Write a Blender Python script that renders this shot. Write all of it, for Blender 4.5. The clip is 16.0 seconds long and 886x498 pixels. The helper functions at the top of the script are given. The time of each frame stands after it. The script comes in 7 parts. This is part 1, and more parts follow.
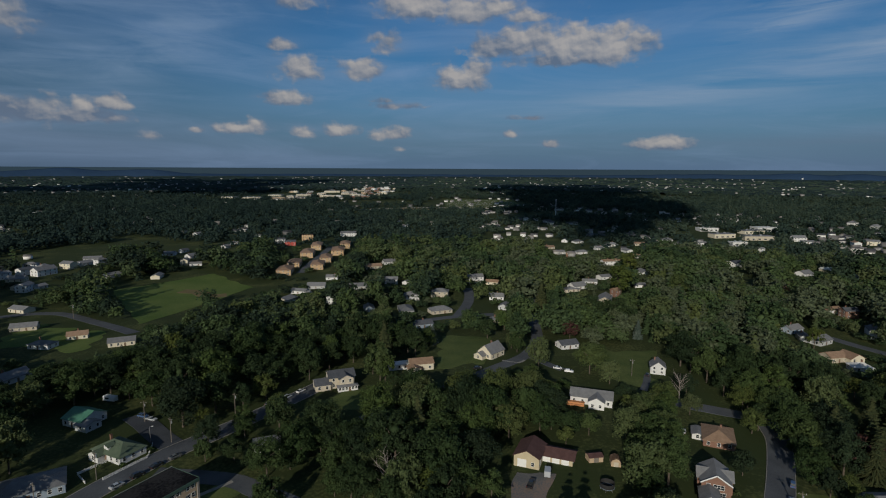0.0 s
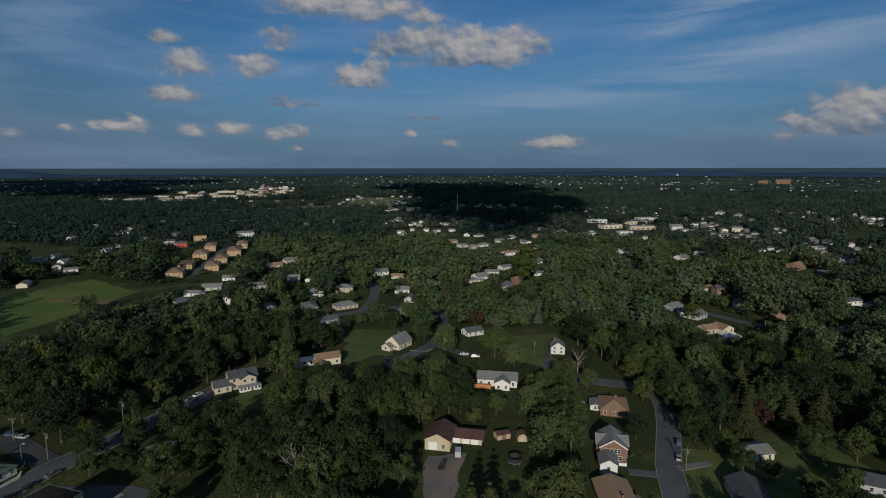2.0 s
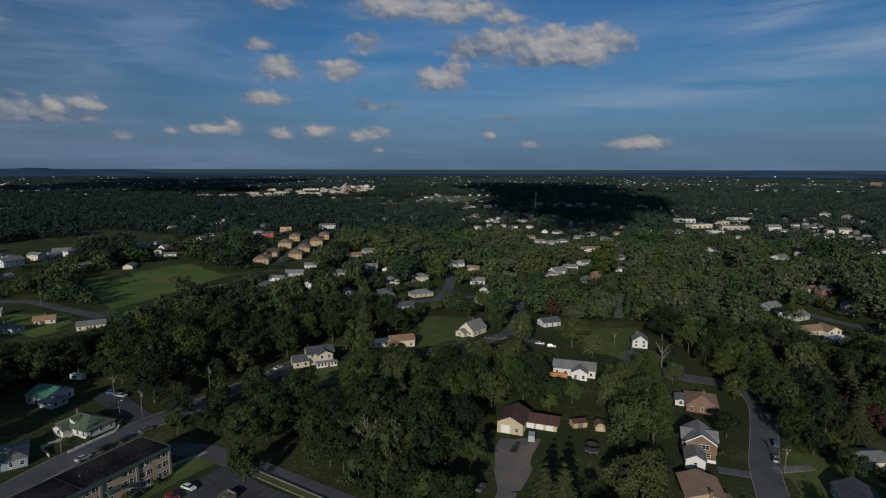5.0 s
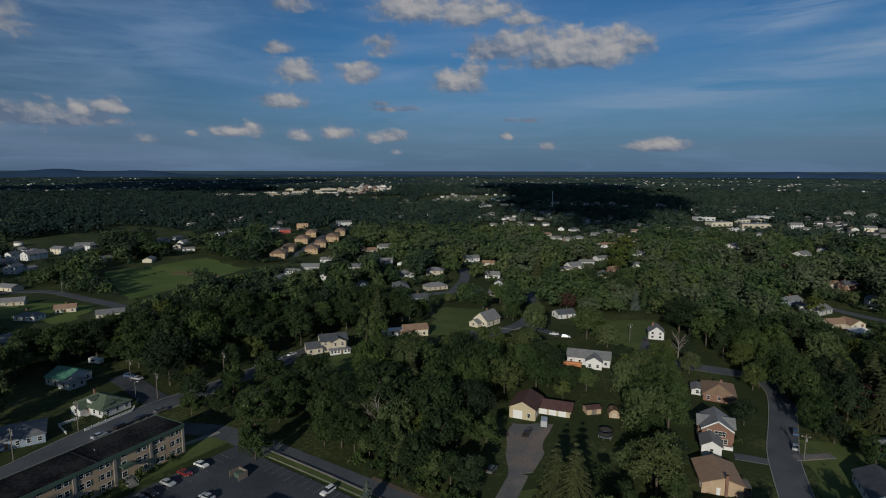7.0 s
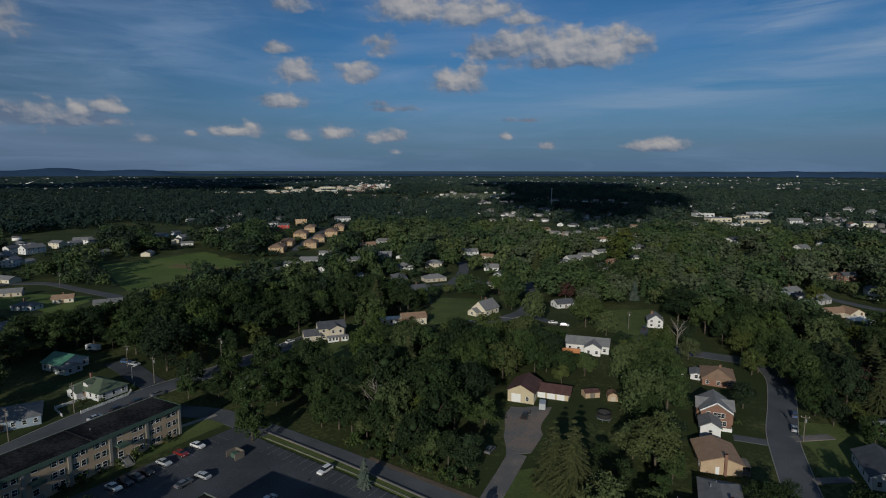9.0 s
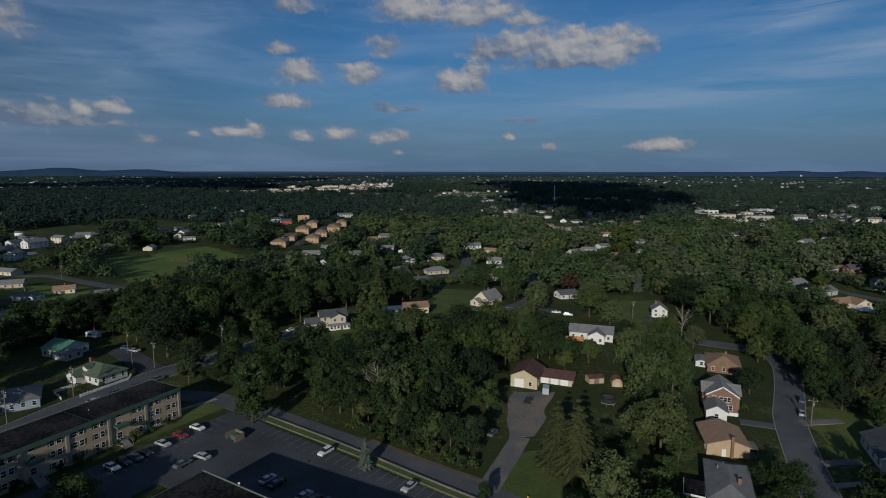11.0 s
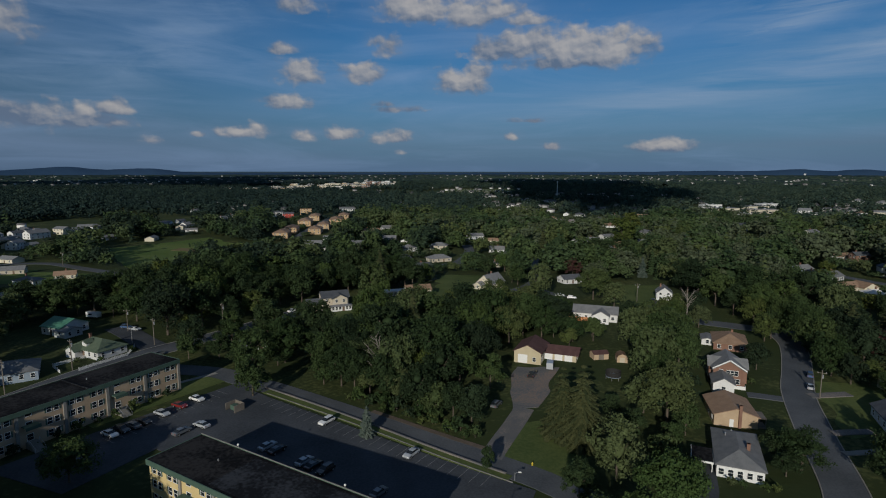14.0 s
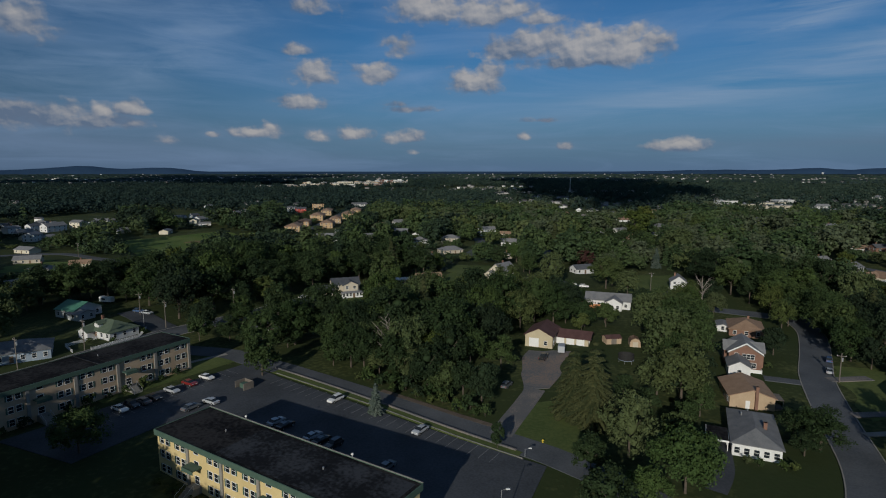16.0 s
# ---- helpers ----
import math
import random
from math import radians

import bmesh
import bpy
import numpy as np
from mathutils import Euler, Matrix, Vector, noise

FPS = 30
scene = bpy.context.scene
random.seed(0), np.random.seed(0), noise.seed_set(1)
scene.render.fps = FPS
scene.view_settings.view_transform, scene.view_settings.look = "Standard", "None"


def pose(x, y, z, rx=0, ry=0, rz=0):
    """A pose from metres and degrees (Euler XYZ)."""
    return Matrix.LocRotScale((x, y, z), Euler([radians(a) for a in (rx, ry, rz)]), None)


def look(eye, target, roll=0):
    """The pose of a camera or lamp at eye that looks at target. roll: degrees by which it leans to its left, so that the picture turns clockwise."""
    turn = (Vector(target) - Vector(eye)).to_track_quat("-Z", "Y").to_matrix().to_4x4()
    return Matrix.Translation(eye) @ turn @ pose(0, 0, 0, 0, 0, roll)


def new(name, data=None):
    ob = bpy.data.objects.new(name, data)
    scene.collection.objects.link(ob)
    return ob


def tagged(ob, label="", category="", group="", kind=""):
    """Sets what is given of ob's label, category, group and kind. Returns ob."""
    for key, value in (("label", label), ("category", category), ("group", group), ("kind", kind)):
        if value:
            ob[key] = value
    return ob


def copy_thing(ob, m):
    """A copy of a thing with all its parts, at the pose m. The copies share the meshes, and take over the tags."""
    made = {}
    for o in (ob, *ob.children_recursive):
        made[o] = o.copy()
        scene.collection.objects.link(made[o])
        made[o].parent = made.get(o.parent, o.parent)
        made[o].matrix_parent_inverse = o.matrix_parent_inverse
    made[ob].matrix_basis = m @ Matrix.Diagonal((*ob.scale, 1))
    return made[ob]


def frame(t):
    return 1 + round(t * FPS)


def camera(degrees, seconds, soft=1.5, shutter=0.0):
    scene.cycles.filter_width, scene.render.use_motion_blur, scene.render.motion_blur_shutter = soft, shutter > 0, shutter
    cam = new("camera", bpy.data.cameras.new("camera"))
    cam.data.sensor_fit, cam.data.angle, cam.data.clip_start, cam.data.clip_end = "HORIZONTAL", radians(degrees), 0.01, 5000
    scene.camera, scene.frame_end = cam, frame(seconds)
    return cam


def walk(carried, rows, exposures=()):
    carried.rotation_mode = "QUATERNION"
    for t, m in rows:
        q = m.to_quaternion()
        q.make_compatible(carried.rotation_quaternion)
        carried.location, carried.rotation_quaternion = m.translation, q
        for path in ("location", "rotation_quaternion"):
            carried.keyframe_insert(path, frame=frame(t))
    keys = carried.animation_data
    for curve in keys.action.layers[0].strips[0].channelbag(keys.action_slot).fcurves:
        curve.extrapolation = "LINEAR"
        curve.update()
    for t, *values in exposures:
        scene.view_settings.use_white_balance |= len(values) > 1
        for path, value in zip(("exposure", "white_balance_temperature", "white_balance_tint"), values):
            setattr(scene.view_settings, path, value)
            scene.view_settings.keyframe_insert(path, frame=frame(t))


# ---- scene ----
import itertools


def aim(x, y, z, yaw, pitch, roll):
    """Eye in metres; yaw to the left of +y, pitch up and roll in degrees."""
    turn = Euler((0, 0, radians(yaw))).to_matrix() @ Euler((radians(90 + pitch), 0, 0)).to_matrix() @ Euler((0, 0, radians(roll))).to_matrix()
    return Matrix.Translation((x, y, z)) @ turn.to_4x4()


cam = camera(76.93, 16.0, soft=1.08)

# seconds, eye, yaw, pitch, roll
PATH = [
    (0, aim(-2.76, -5.05, 106.49, -1.42, -8.17, 0.29)),
    (0.5, aim(-3.05, -5.00, 105.62, -4.33, -8.17, 0.19)),
    (1, aim(-3.52, -5.01, 104.55, -11.18, -8.22, -0.04)),
    (1.5, aim(-3.51, -5.22, 103.28, -11.36, -8.22, -0.06)),
    (2, aim(-3.09, -5.17, 101.78, -11.37, -8.22, -0.06)),
    (2.5, aim(-2.59, -4.57, 100.30, -11.16, -8.18, -0.06)),
    (3, aim(-2.29, -3.86, 98.87, -9.81, -8.16, 0.00)),
    (3.5, aim(-2.13, -3.14, 97.41, -7.62, -8.11, 0.08)),
    (4, aim(-2.33, -2.58, 96.00, -6.57, -8.06, 0.13)),
    (4.5, aim(-2.84, -2.36, 94.46, -5.28, -8.06, 0.14)),
    (4.7, aim(-2.81, -2.46, 93.84, -4.41, -8.08, 0.15)),
    (6.8, aim(-1.34, -2.80, 87.28, -1.78, -7.99, 0.09)),
    (7, aim(-1.21, -2.81, 86.68, -1.72, -7.91, 0.10)),
    (7.5, aim(-1.04, -2.99, 85.29, -1.70, -7.92, 0.10)),
    (8, aim(-0.82, -2.99, 83.75, -1.72, -7.91, 0.08)),
    (8.5, aim(-0.75, -2.98, 82.28, -1.75, -7.92, 0.08)),
    (9, aim(-0.70, -2.85, 80.81, -1.78, -7.92, 0.08)),
    (11.3, aim(-0.54, -1.49, 73.97, -1.39, -7.87, 0.06)),
    (11.5, aim(-0.53, -1.32, 73.34, -1.30, -7.89, 0.06)),
    (12, aim(-0.47, -0.95, 71.77, -1.14, -7.89, 0.05)),
    (12.5, aim(-0.43, -0.76, 70.41, -1.10, -7.89, 0.04)),
    (13, aim(-0.47, -0.72, 68.89, -1.17, -7.87, 0.03)),
    (13.5, aim(-0.42, -0.72, 67.43, -1.23, -7.87, 0.01)),
    (14, aim(-0.58, -0.68, 66.00, -1.26, -7.87, 0.02)),
    (14.5, aim(-0.32, -0.75, 64.60, -0.95, -7.86, 0.02)),
    (15, aim(-0.19, -0.48, 63.14, -0.47, -7.88, 0.02)),
    (15.5, aim(-0.09, -0.14, 61.64, -0.30, -7.88, -0.01)),
    (16, aim(0.00, -0.00, 60.09, 0.01, -7.89, -0.01)),
]
walk(cam, PATH, exposures=[(0, 0.0, 6480, 10), (4, 0.0, 6430, 10), (9, 0.0, 6250, 10), (16, 0.0, 6230, 10)])

# ---- sky and sun ----
SUN_EL, SUN_AZ = 19.0, 198.0      # degrees; azimuth clockwise from +y
world = bpy.data.worlds.new("sky")
scene.world = world
world.use_nodes = True
WT = world.node_tree
WT.nodes.clear()


def wmath(op, a, b=None, c=None, clamp=False):
    n = WT.nodes.new("ShaderNodeMath")
    n.operation, n.use_clamp = op, clamp
    for i, v in enumerate((a, b, c)):
        if v is None:
            continue
        if isinstance(v, (int, float)):
            n.inputs[i].default_value = v
        else:
            WT.links.new(v, n.inputs[i])
    return n.outputs[0]


def wmix(fac, a, b):
    n = WT.nodes.new("ShaderNodeMix")
    n.data_type = "RGBA"
    for i, v in ((0, fac), (6, a), (7, b)):
        if isinstance(v, (int, float, tuple)):
            n.inputs[i].default_value = v
        else:
            WT.links.new(v, n.inputs[i])
    return n.outputs[2]


sky = WT.nodes.new("ShaderNodeTexSky")
sky.sky_type, sky.sun_disc = "NISHITA", False
sky.sun_elevation, sky.sun_rotation = radians(SUN_EL), radians(SUN_AZ)
sky.air_density, sky.dust_density, sky.ozone_density = 1.0, 0.6, 2.0
sky_dir = WT.nodes.new("ShaderNodeTexCoord").outputs["Generated"]
split = WT.nodes.new("ShaderNodeSeparateXYZ")
WT.links.new(sky_dir, split.inputs[0])
sx, sy, sz = split.outputs
az = wmath("MULTIPLY", wmath("ARCTAN2", sx, sy), 57.2958)
el = wmath("MULTIPLY", wmath("ARCSINE", sz), 57.2958)
flat = WT.nodes.new("ShaderNodeCombineXYZ")
WT.links.new(az, flat.inputs[0])
WT.links.new(el, flat.inputs[1])


def sky_noise(sx_, sy_, detail, rough, warp=0.0, turn=0.0, at=(0.0, 0.0)):
    m = WT.nodes.new("ShaderNodeMapping")
    m.inputs["Location"].default_value = (*at, 0)
    m.inputs["Scale"].default_value = (sx_, sy_, 1)
    m.inputs["Rotation"].default_value = (0, 0, radians(turn))
    WT.links.new(flat.outputs[0], m.inputs[0])
    n = WT.nodes.new("ShaderNodeTexNoise")
    n.inputs["Scale"].default_value = 1.0
    n.inputs["Detail"].default_value = detail
    n.inputs["Roughness"].default_value = rough
    n.inputs["Distortion"].default_value = warp
    WT.links.new(m.outputs[0], n.inputs["Vector"])
    return n.outputs["Fac"]


puff_a, puff_b = sky_noise(0.44, 0.62, 2, 0.45, 0.2), sky_noise(1.25, 1.55, 4, 0.5, 0.2)
puff = wmath("ADD", wmath("MULTIPLY", puff_a, 0.70), wmath("MULTIPLY", puff_b, 0.30))
# the same heaps a little towards the light: the difference shades their near sides
shift_a, shift_b = sky_noise(0.44, 0.62, 2, 0.45, 0.2, at=(0.14, 0.26)), sky_noise(1.25, 1.55, 4, 0.5, 0.2, at=(0.14, 0.26))
relief = wmath("ADD", wmath("MULTIPLY", wmath("SUBTRACT", puff_a, shift_a), 1.9), wmath("MULTIPLY", wmath("SUBTRACT", puff_b, shift_b), 0.8))
cloud_body, cloud_top = None, None


def cumulus(a, e, w, h, thick=1.0, glow=1.0):
    """One fair-weather cloud: azimuth, elevation and half sizes in degrees; thick: how dense it is; glow: how much sun its tops catch."""
    global cloud_body, cloud_top
    u = wmath("DIVIDE", wmath("SUBTRACT", az, a), w)
    v = wmath("DIVIDE", wmath("SUBTRACT", el, e), h)
    # flat base, heaped top
    v2 = wmath("MULTIPLY", v, wmath("ADD", 0.8, wmath("MULTIPLY", wmath("LESS_THAN", v, 0.0), 0.75)))
    r2 = wmath("ADD", wmath("MULTIPLY", u, u), wmath("MULTIPLY", v2, v2))
    body = wmath("MULTIPLY", wmath("POWER", 2.718, wmath("MULTIPLY", r2, -0.9)), thick)
    top = wmath("MULTIPLY", wmath("ADD", wmath("MULTIPLY", v, 0.50), 0.62), wmath("MULTIPLY", body, glow))
    cloud_body = body if cloud_body is None else wmath("MAXIMUM", cloud_body, body)
    cloud_top = top if cloud_top is None else wmath("MAXIMUM", cloud_top, top)


# the heaps over the middle of the view
for row in ((-1.3, 15.1, 4.0, 1.68, 1, 1), (3.6, 14.9, 3.8, 1.57, 1, 1), (6.7, 15.2, 2.2, 1.0, 1, 1), (9.4, 14.2, 2.3, 0.7, 1, 1), (18.1, 11.0, 3.1, 1.9, 1.1, 1), (14.0, 11.3, 3.8, 1.9, 1.1, 1),
            (9.7, 11.9, 3.2, 1.9, 1, 0.75), (5.9, 11.4, 3.2, 1.34, 0.9, 0.45), (12.5, 10.3, 5.9, 0.78, 0.9, 0.3), (3.0, 8.5, 2.6, 1.4, 1, 1), (4.3, 9.5, 1.6, 1.23, 1, 0.9)):
    cumulus(*row)
for row in ((-6.8, 9.2, 2.2, 1.12, 1, 1), (-4.0, 11.6, 1.6, 1.0, 0.8, 0.7), (-5.2, 12.4, 1.2, 0.8, 0.65, 0.6), (-12.7, 9.0, 2.3, 1.18, 1, 1), (-13.6, 6.4, 2.1, 0.73, 1, 1), (-14.9, 6.7, 2.2, 0.45, 0.7, 0.35),
            (-14.1, 11.3, 1.5, 0.5, 0.9, 0.8), (-12.2, 15.3, 3.0, 1.4, 0.62, 0.6)):
    cumulus(*row)
# the low row over the land
for row in ((-18.1, 3.6, 2.4, 0.62, 1, 1), (-16.9, 4.0, 1.0, 0.62, 1, 1), (-12.4, 3.4, 1.3, 0.62, 1, 1), (-8.8, 3.6, 1.9, 0.73, 1, 1), (-3.9, 3.3, 2.2, 0.67, 1, 1), (-26.1, 2.8, 0.9, 0.5, 0.9, 0.8),
            (-22.0, 3.4, 0.8, 0.34, 0.9, 0.8), (-2.9, 1.9, 0.7, 0.34, 0.8, 0.8), (8.3, 3.4, 0.8, 0.45, 0.8, 0.8), (12.0, 2.4, 1.0, 0.39, 0.8, 0.8), (22.5, 2.3, 2.5, 0.62, 1, 1), (23.0, 2.5, 1.4, 0.62, 1, 1)):
    cumulus(*row)
# grey banks and scraps
for row in ((-35.7, 4.2, 5.1, 1.23, 0.95, 0.12), (-32.2, 4.3, 4.9, 0.78, 0.95, 0.15), (-32.9, 4.8, 1.7, 0.78, 1, 0.8), (-30.8, 5.0, 1.1, 0.84, 1, 1), (-28.6, 5.3, 1.9, 0.67, 1, 0.95), (-36.2, 11.4, 2.3, 1.57, 1, 0.6),
            (-3.6, 6.1, 3.2, 0.39, 0.62, 0.15), (-4.7, 6.6, 1.6, 0.34, 0.6, 0.15), (9.9, 5.0, 2.4, 0.28, 0.65, 0.2)):
    cumulus(*row)
for row in ((47.4, 4.4, 3.8, 1.57, 1.1, 0.9), (45.6, 3.5, 3.2, 1.0, 1, 0.35), (42.8, 4.0, 1.5, 0.67, 0.9, 0.8), (48.7, 4.9, 2.2, 1.34, 1, 1), (42.3, 2.7, 1.0, 0.67, 0.9, 0.8), (48.3, 3.0, 3.2, 1.0, 0.9, 0.2)):
    cumulus(*row)

edge = wmath("ADD", wmath("SUBTRACT", cloud_body, 0.29), wmath("MULTIPLY", wmath("SUBTRACT", puff, 0.5), 2.0))
cover = wmath("MULTIPLY", edge, 2.3, clamp=True)
cover = wmath("MULTIPLY", cover, wmath("MULTIPLY", wmath("SUBTRACT", cloud_body, 0.04), 5.0, clamp=True))
cover = wmath("MULTIPLY", cover, 0.90)
halo = wmath("MULTIPLY", wmath("MULTIPLY", wmath("SUBTRACT", cloud_body, 0.02), 1.6, clamp=True), wmath("MULTIPLY", wmath("SUBTRACT", sky_noise(0.16, 0.5, 6, 0.6, 0.6, 8.0), 0.36), 2.6, clamp=True))
lit = wmath("ADD", wmath("MULTIPLY", cloud_top, 1.05), relief, clamp=True)
cloud_colour = wmix(lit, (2.3, 3.15, 4.6, 1), (8.3, 7.9, 7.6, 1))
# thin high streaks and veils
streak = wmath("MULTIPLY", wmath("SUBTRACT", sky_noise(0.05, 0.34, 7, 0.62, 0.8, 10.0), 0.47), 3.4, clamp=True)
band = wmath("MULTIPLY", wmath("SUBTRACT", sky_noise(0.022, 0.22, 4, 0.5, 0.4, 3.0), 0.42), 2.8, clamp=True)
veil = wmath("MULTIPLY", wmath("SUBTRACT", sky_noise(0.05, 0.09, 4, 0.5, 0.2, 0.0), 0.40), 1.5, clamp=True)
streak = wmath("MULTIPLY", wmath("ADD", wmath("ADD", wmath("MULTIPLY", streak, 0.45), wmath("MULTIPLY", band, 0.45)), wmath("MULTIPLY", veil, 0.25)), wmath("GREATER_THAN", el, -1.0))
low = wmath("SUBTRACT", 1.0, wmath("DIVIDE", el, 13.0), clamp=True)
low = wmath("MULTIPLY", wmath("POWER", low, 1.3), wmath("ADD", wmath("MULTIPLY", sy, 1.6), 0.5, clamp=True))
blue = WT.nodes.new("ShaderNodeMix")
blue.data_type, blue.blend_type = "RGBA", "MULTIPLY"
blue.inputs[0].default_value = 1.0
WT.links.new(sky.outputs[0], blue.inputs[6])
blue.inputs[7].default_value = (0.31, 0.75, 1.14, 1)
hazed = wmix(wmath("MULTIPLY", low, 0.95), blue.outputs[2], (1.86, 3.1, 5.1, 1))
side = WT.nodes.new("ShaderNodeVectorMath")
side.operation = "SCALE"
WT.links.new(hazed, side.inputs[0])
WT.links.new(wmath("MAXIMUM", wmath("MINIMUM", wmath("ADD", wmath("MULTIPLY", az, 0.011), 1.08), 1.0), 0.66), side.inputs["Scale"])
hazed = side.outputs[0]
streaked = wmix(wmath("MULTIPLY", streak, 0.75), hazed, (4.4, 6.4, 9.8, 1))


def cirrus(a, e, w, h, turn, sx_, sy_, strong):
    """A torn streak of ice cloud: place, half sizes and tilt in degrees, grain along and across."""
    c, s = math.cos(radians(turn)), math.sin(radians(turn))
    da, de = wmath("SUBTRACT", az, a), wmath("SUBTRACT", el, e)
    u = wmath("DIVIDE", wmath("ADD", wmath("MULTIPLY", da, c), wmath("MULTIPLY", de, s)), w)
    v = wmath("DIVIDE", wmath("SUBTRACT", wmath("MULTIPLY", de, c), wmath("MULTIPLY", da, s)), h)
    m = wmath("POWER", 2.718, wmath("MULTIPLY", wmath("ADD", wmath("MULTIPLY", u, u), wmath("MULTIPLY", v, v)), -1.0))
    grain = wmath("MULTIPLY", wmath("SUBTRACT", sky_noise(sx_, sy_, 8, 0.62, 1.2, -turn), 0.36), 3.4, clamp=True)
    return wmath("MULTIPLY", wmath("MULTIPLY", m, grain), strong * 1.35, clamp=True)


for row in ((38.5, 14.6, 9.0, 1.1, 7.0, 0.10, 0.9, 0.75), (33.0, 12.6, 6.0, 0.9, 14.0, 0.10, 0.9, 0.45), (36.0, 9.2, 15.0, 1.6, 7.0, 0.06, 0.5, 0.55), (44.0, 10.5, 9.0, 1.4, 5.0, 0.07, 0.5, 0.5),
            (24.0, 6.8, 16.0, 1.3, 5.0, 0.05, 0.5, 0.42), (-29.0, 15.0, 7.0, 1.8, 12.0, 0.08, 0.35, 0.42), (-24.0, 11.0, 8.0, 2.5, 30.0, 0.08, 0.30, 0.28), (-36.0, 8.0, 8.0, 2.0, 8.0, 0.08, 0.35, 0.30)):
    streaked = wmix(cirrus(*row), streaked, (4.9, 6.7, 9.2, 1))
streaked = wmix(wmath("MULTIPLY", halo, 0.62), streaked, (3.5, 4.7, 6.6, 1))
# a thin mauve-grey bank of haze low over the land
bank = wmath("MULTIPLY", wmath("SUBTRACT", 1.0, wmath("MULTIPLY", wmath("ABSOLUTE", wmath("SUBTRACT", el, 2.6)), 0.30), clamp=True), wmath("MULTIPLY", wmath("SUBTRACT", sky_noise(0.03, 0.30, 5, 0.55, 0.4, 0.0), 0.30), 2.2, clamp=True))
streaked = wmix(wmath("MULTIPLY", bank, 0.45), streaked, (2.5, 3.25, 4.7, 1))
clouded = wmix(cover, streaked, cloud_colour)
# the last of the plain, beyond the hills, painted into the sky in haze blue
clouded = wmix(wmath("MULTIPLY", wmath("SUBTRACT", 0.04, el), 25.0, clamp=True), clouded, (0.60, 1.02, 1.36, 1))
# the same broken cumulus goes on overhead and behind
over = WT.nodes.new("ShaderNodeTexNoise")
over.inputs["Scale"].default_value, over.inputs["Detail"].default_value = 2.2, 5
WT.links.new(sky_dir, over.inputs["Vector"])
rest_of_sky = wmath("MAXIMUM", wmath("MULTIPLY", wmath("SUBTRACT", el, 24.0), 0.12, clamp=True), wmath("MULTIPLY", wmath("ADD", sy, 0.15), -5.0, clamp=True))
heaps = wmath("MULTIPLY", wmath("MULTIPLY", wmath("SUBTRACT", over.outputs["Fac"], 0.46), 6.0, clamp=True), rest_of_sky)
clouded = wmix(wmath("MULTIPLY", heaps, 0.9), clouded, (2.1, 2.9, 4.2, 1))
back = WT.nodes.new("ShaderNodeBackground")
back.inputs["Strength"].default_value = 0.046
WT.links.new(clouded, back.inputs["Color"])
out = WT.nodes.new("ShaderNodeOutputWorld")
WT.links.new(back.outputs[0], out.inputs["Surface"])

sun = new("sun", bpy.data.lights.new("sun", "SUN"))
sun.data.energy, sun.data.angle, sun.data.color = 2.95, radians(0.6), (1.0, 0.93, 0.80)
sun.matrix_world = look((0, 0, 0), (math.sin(radians(SUN_AZ - 180)) * math.cos(radians(SUN_EL)), math.cos(radians(SUN_AZ - 180)) * math.cos(radians(SUN_EL)), -math.sin(radians(SUN_EL))))

# ---- materials ----


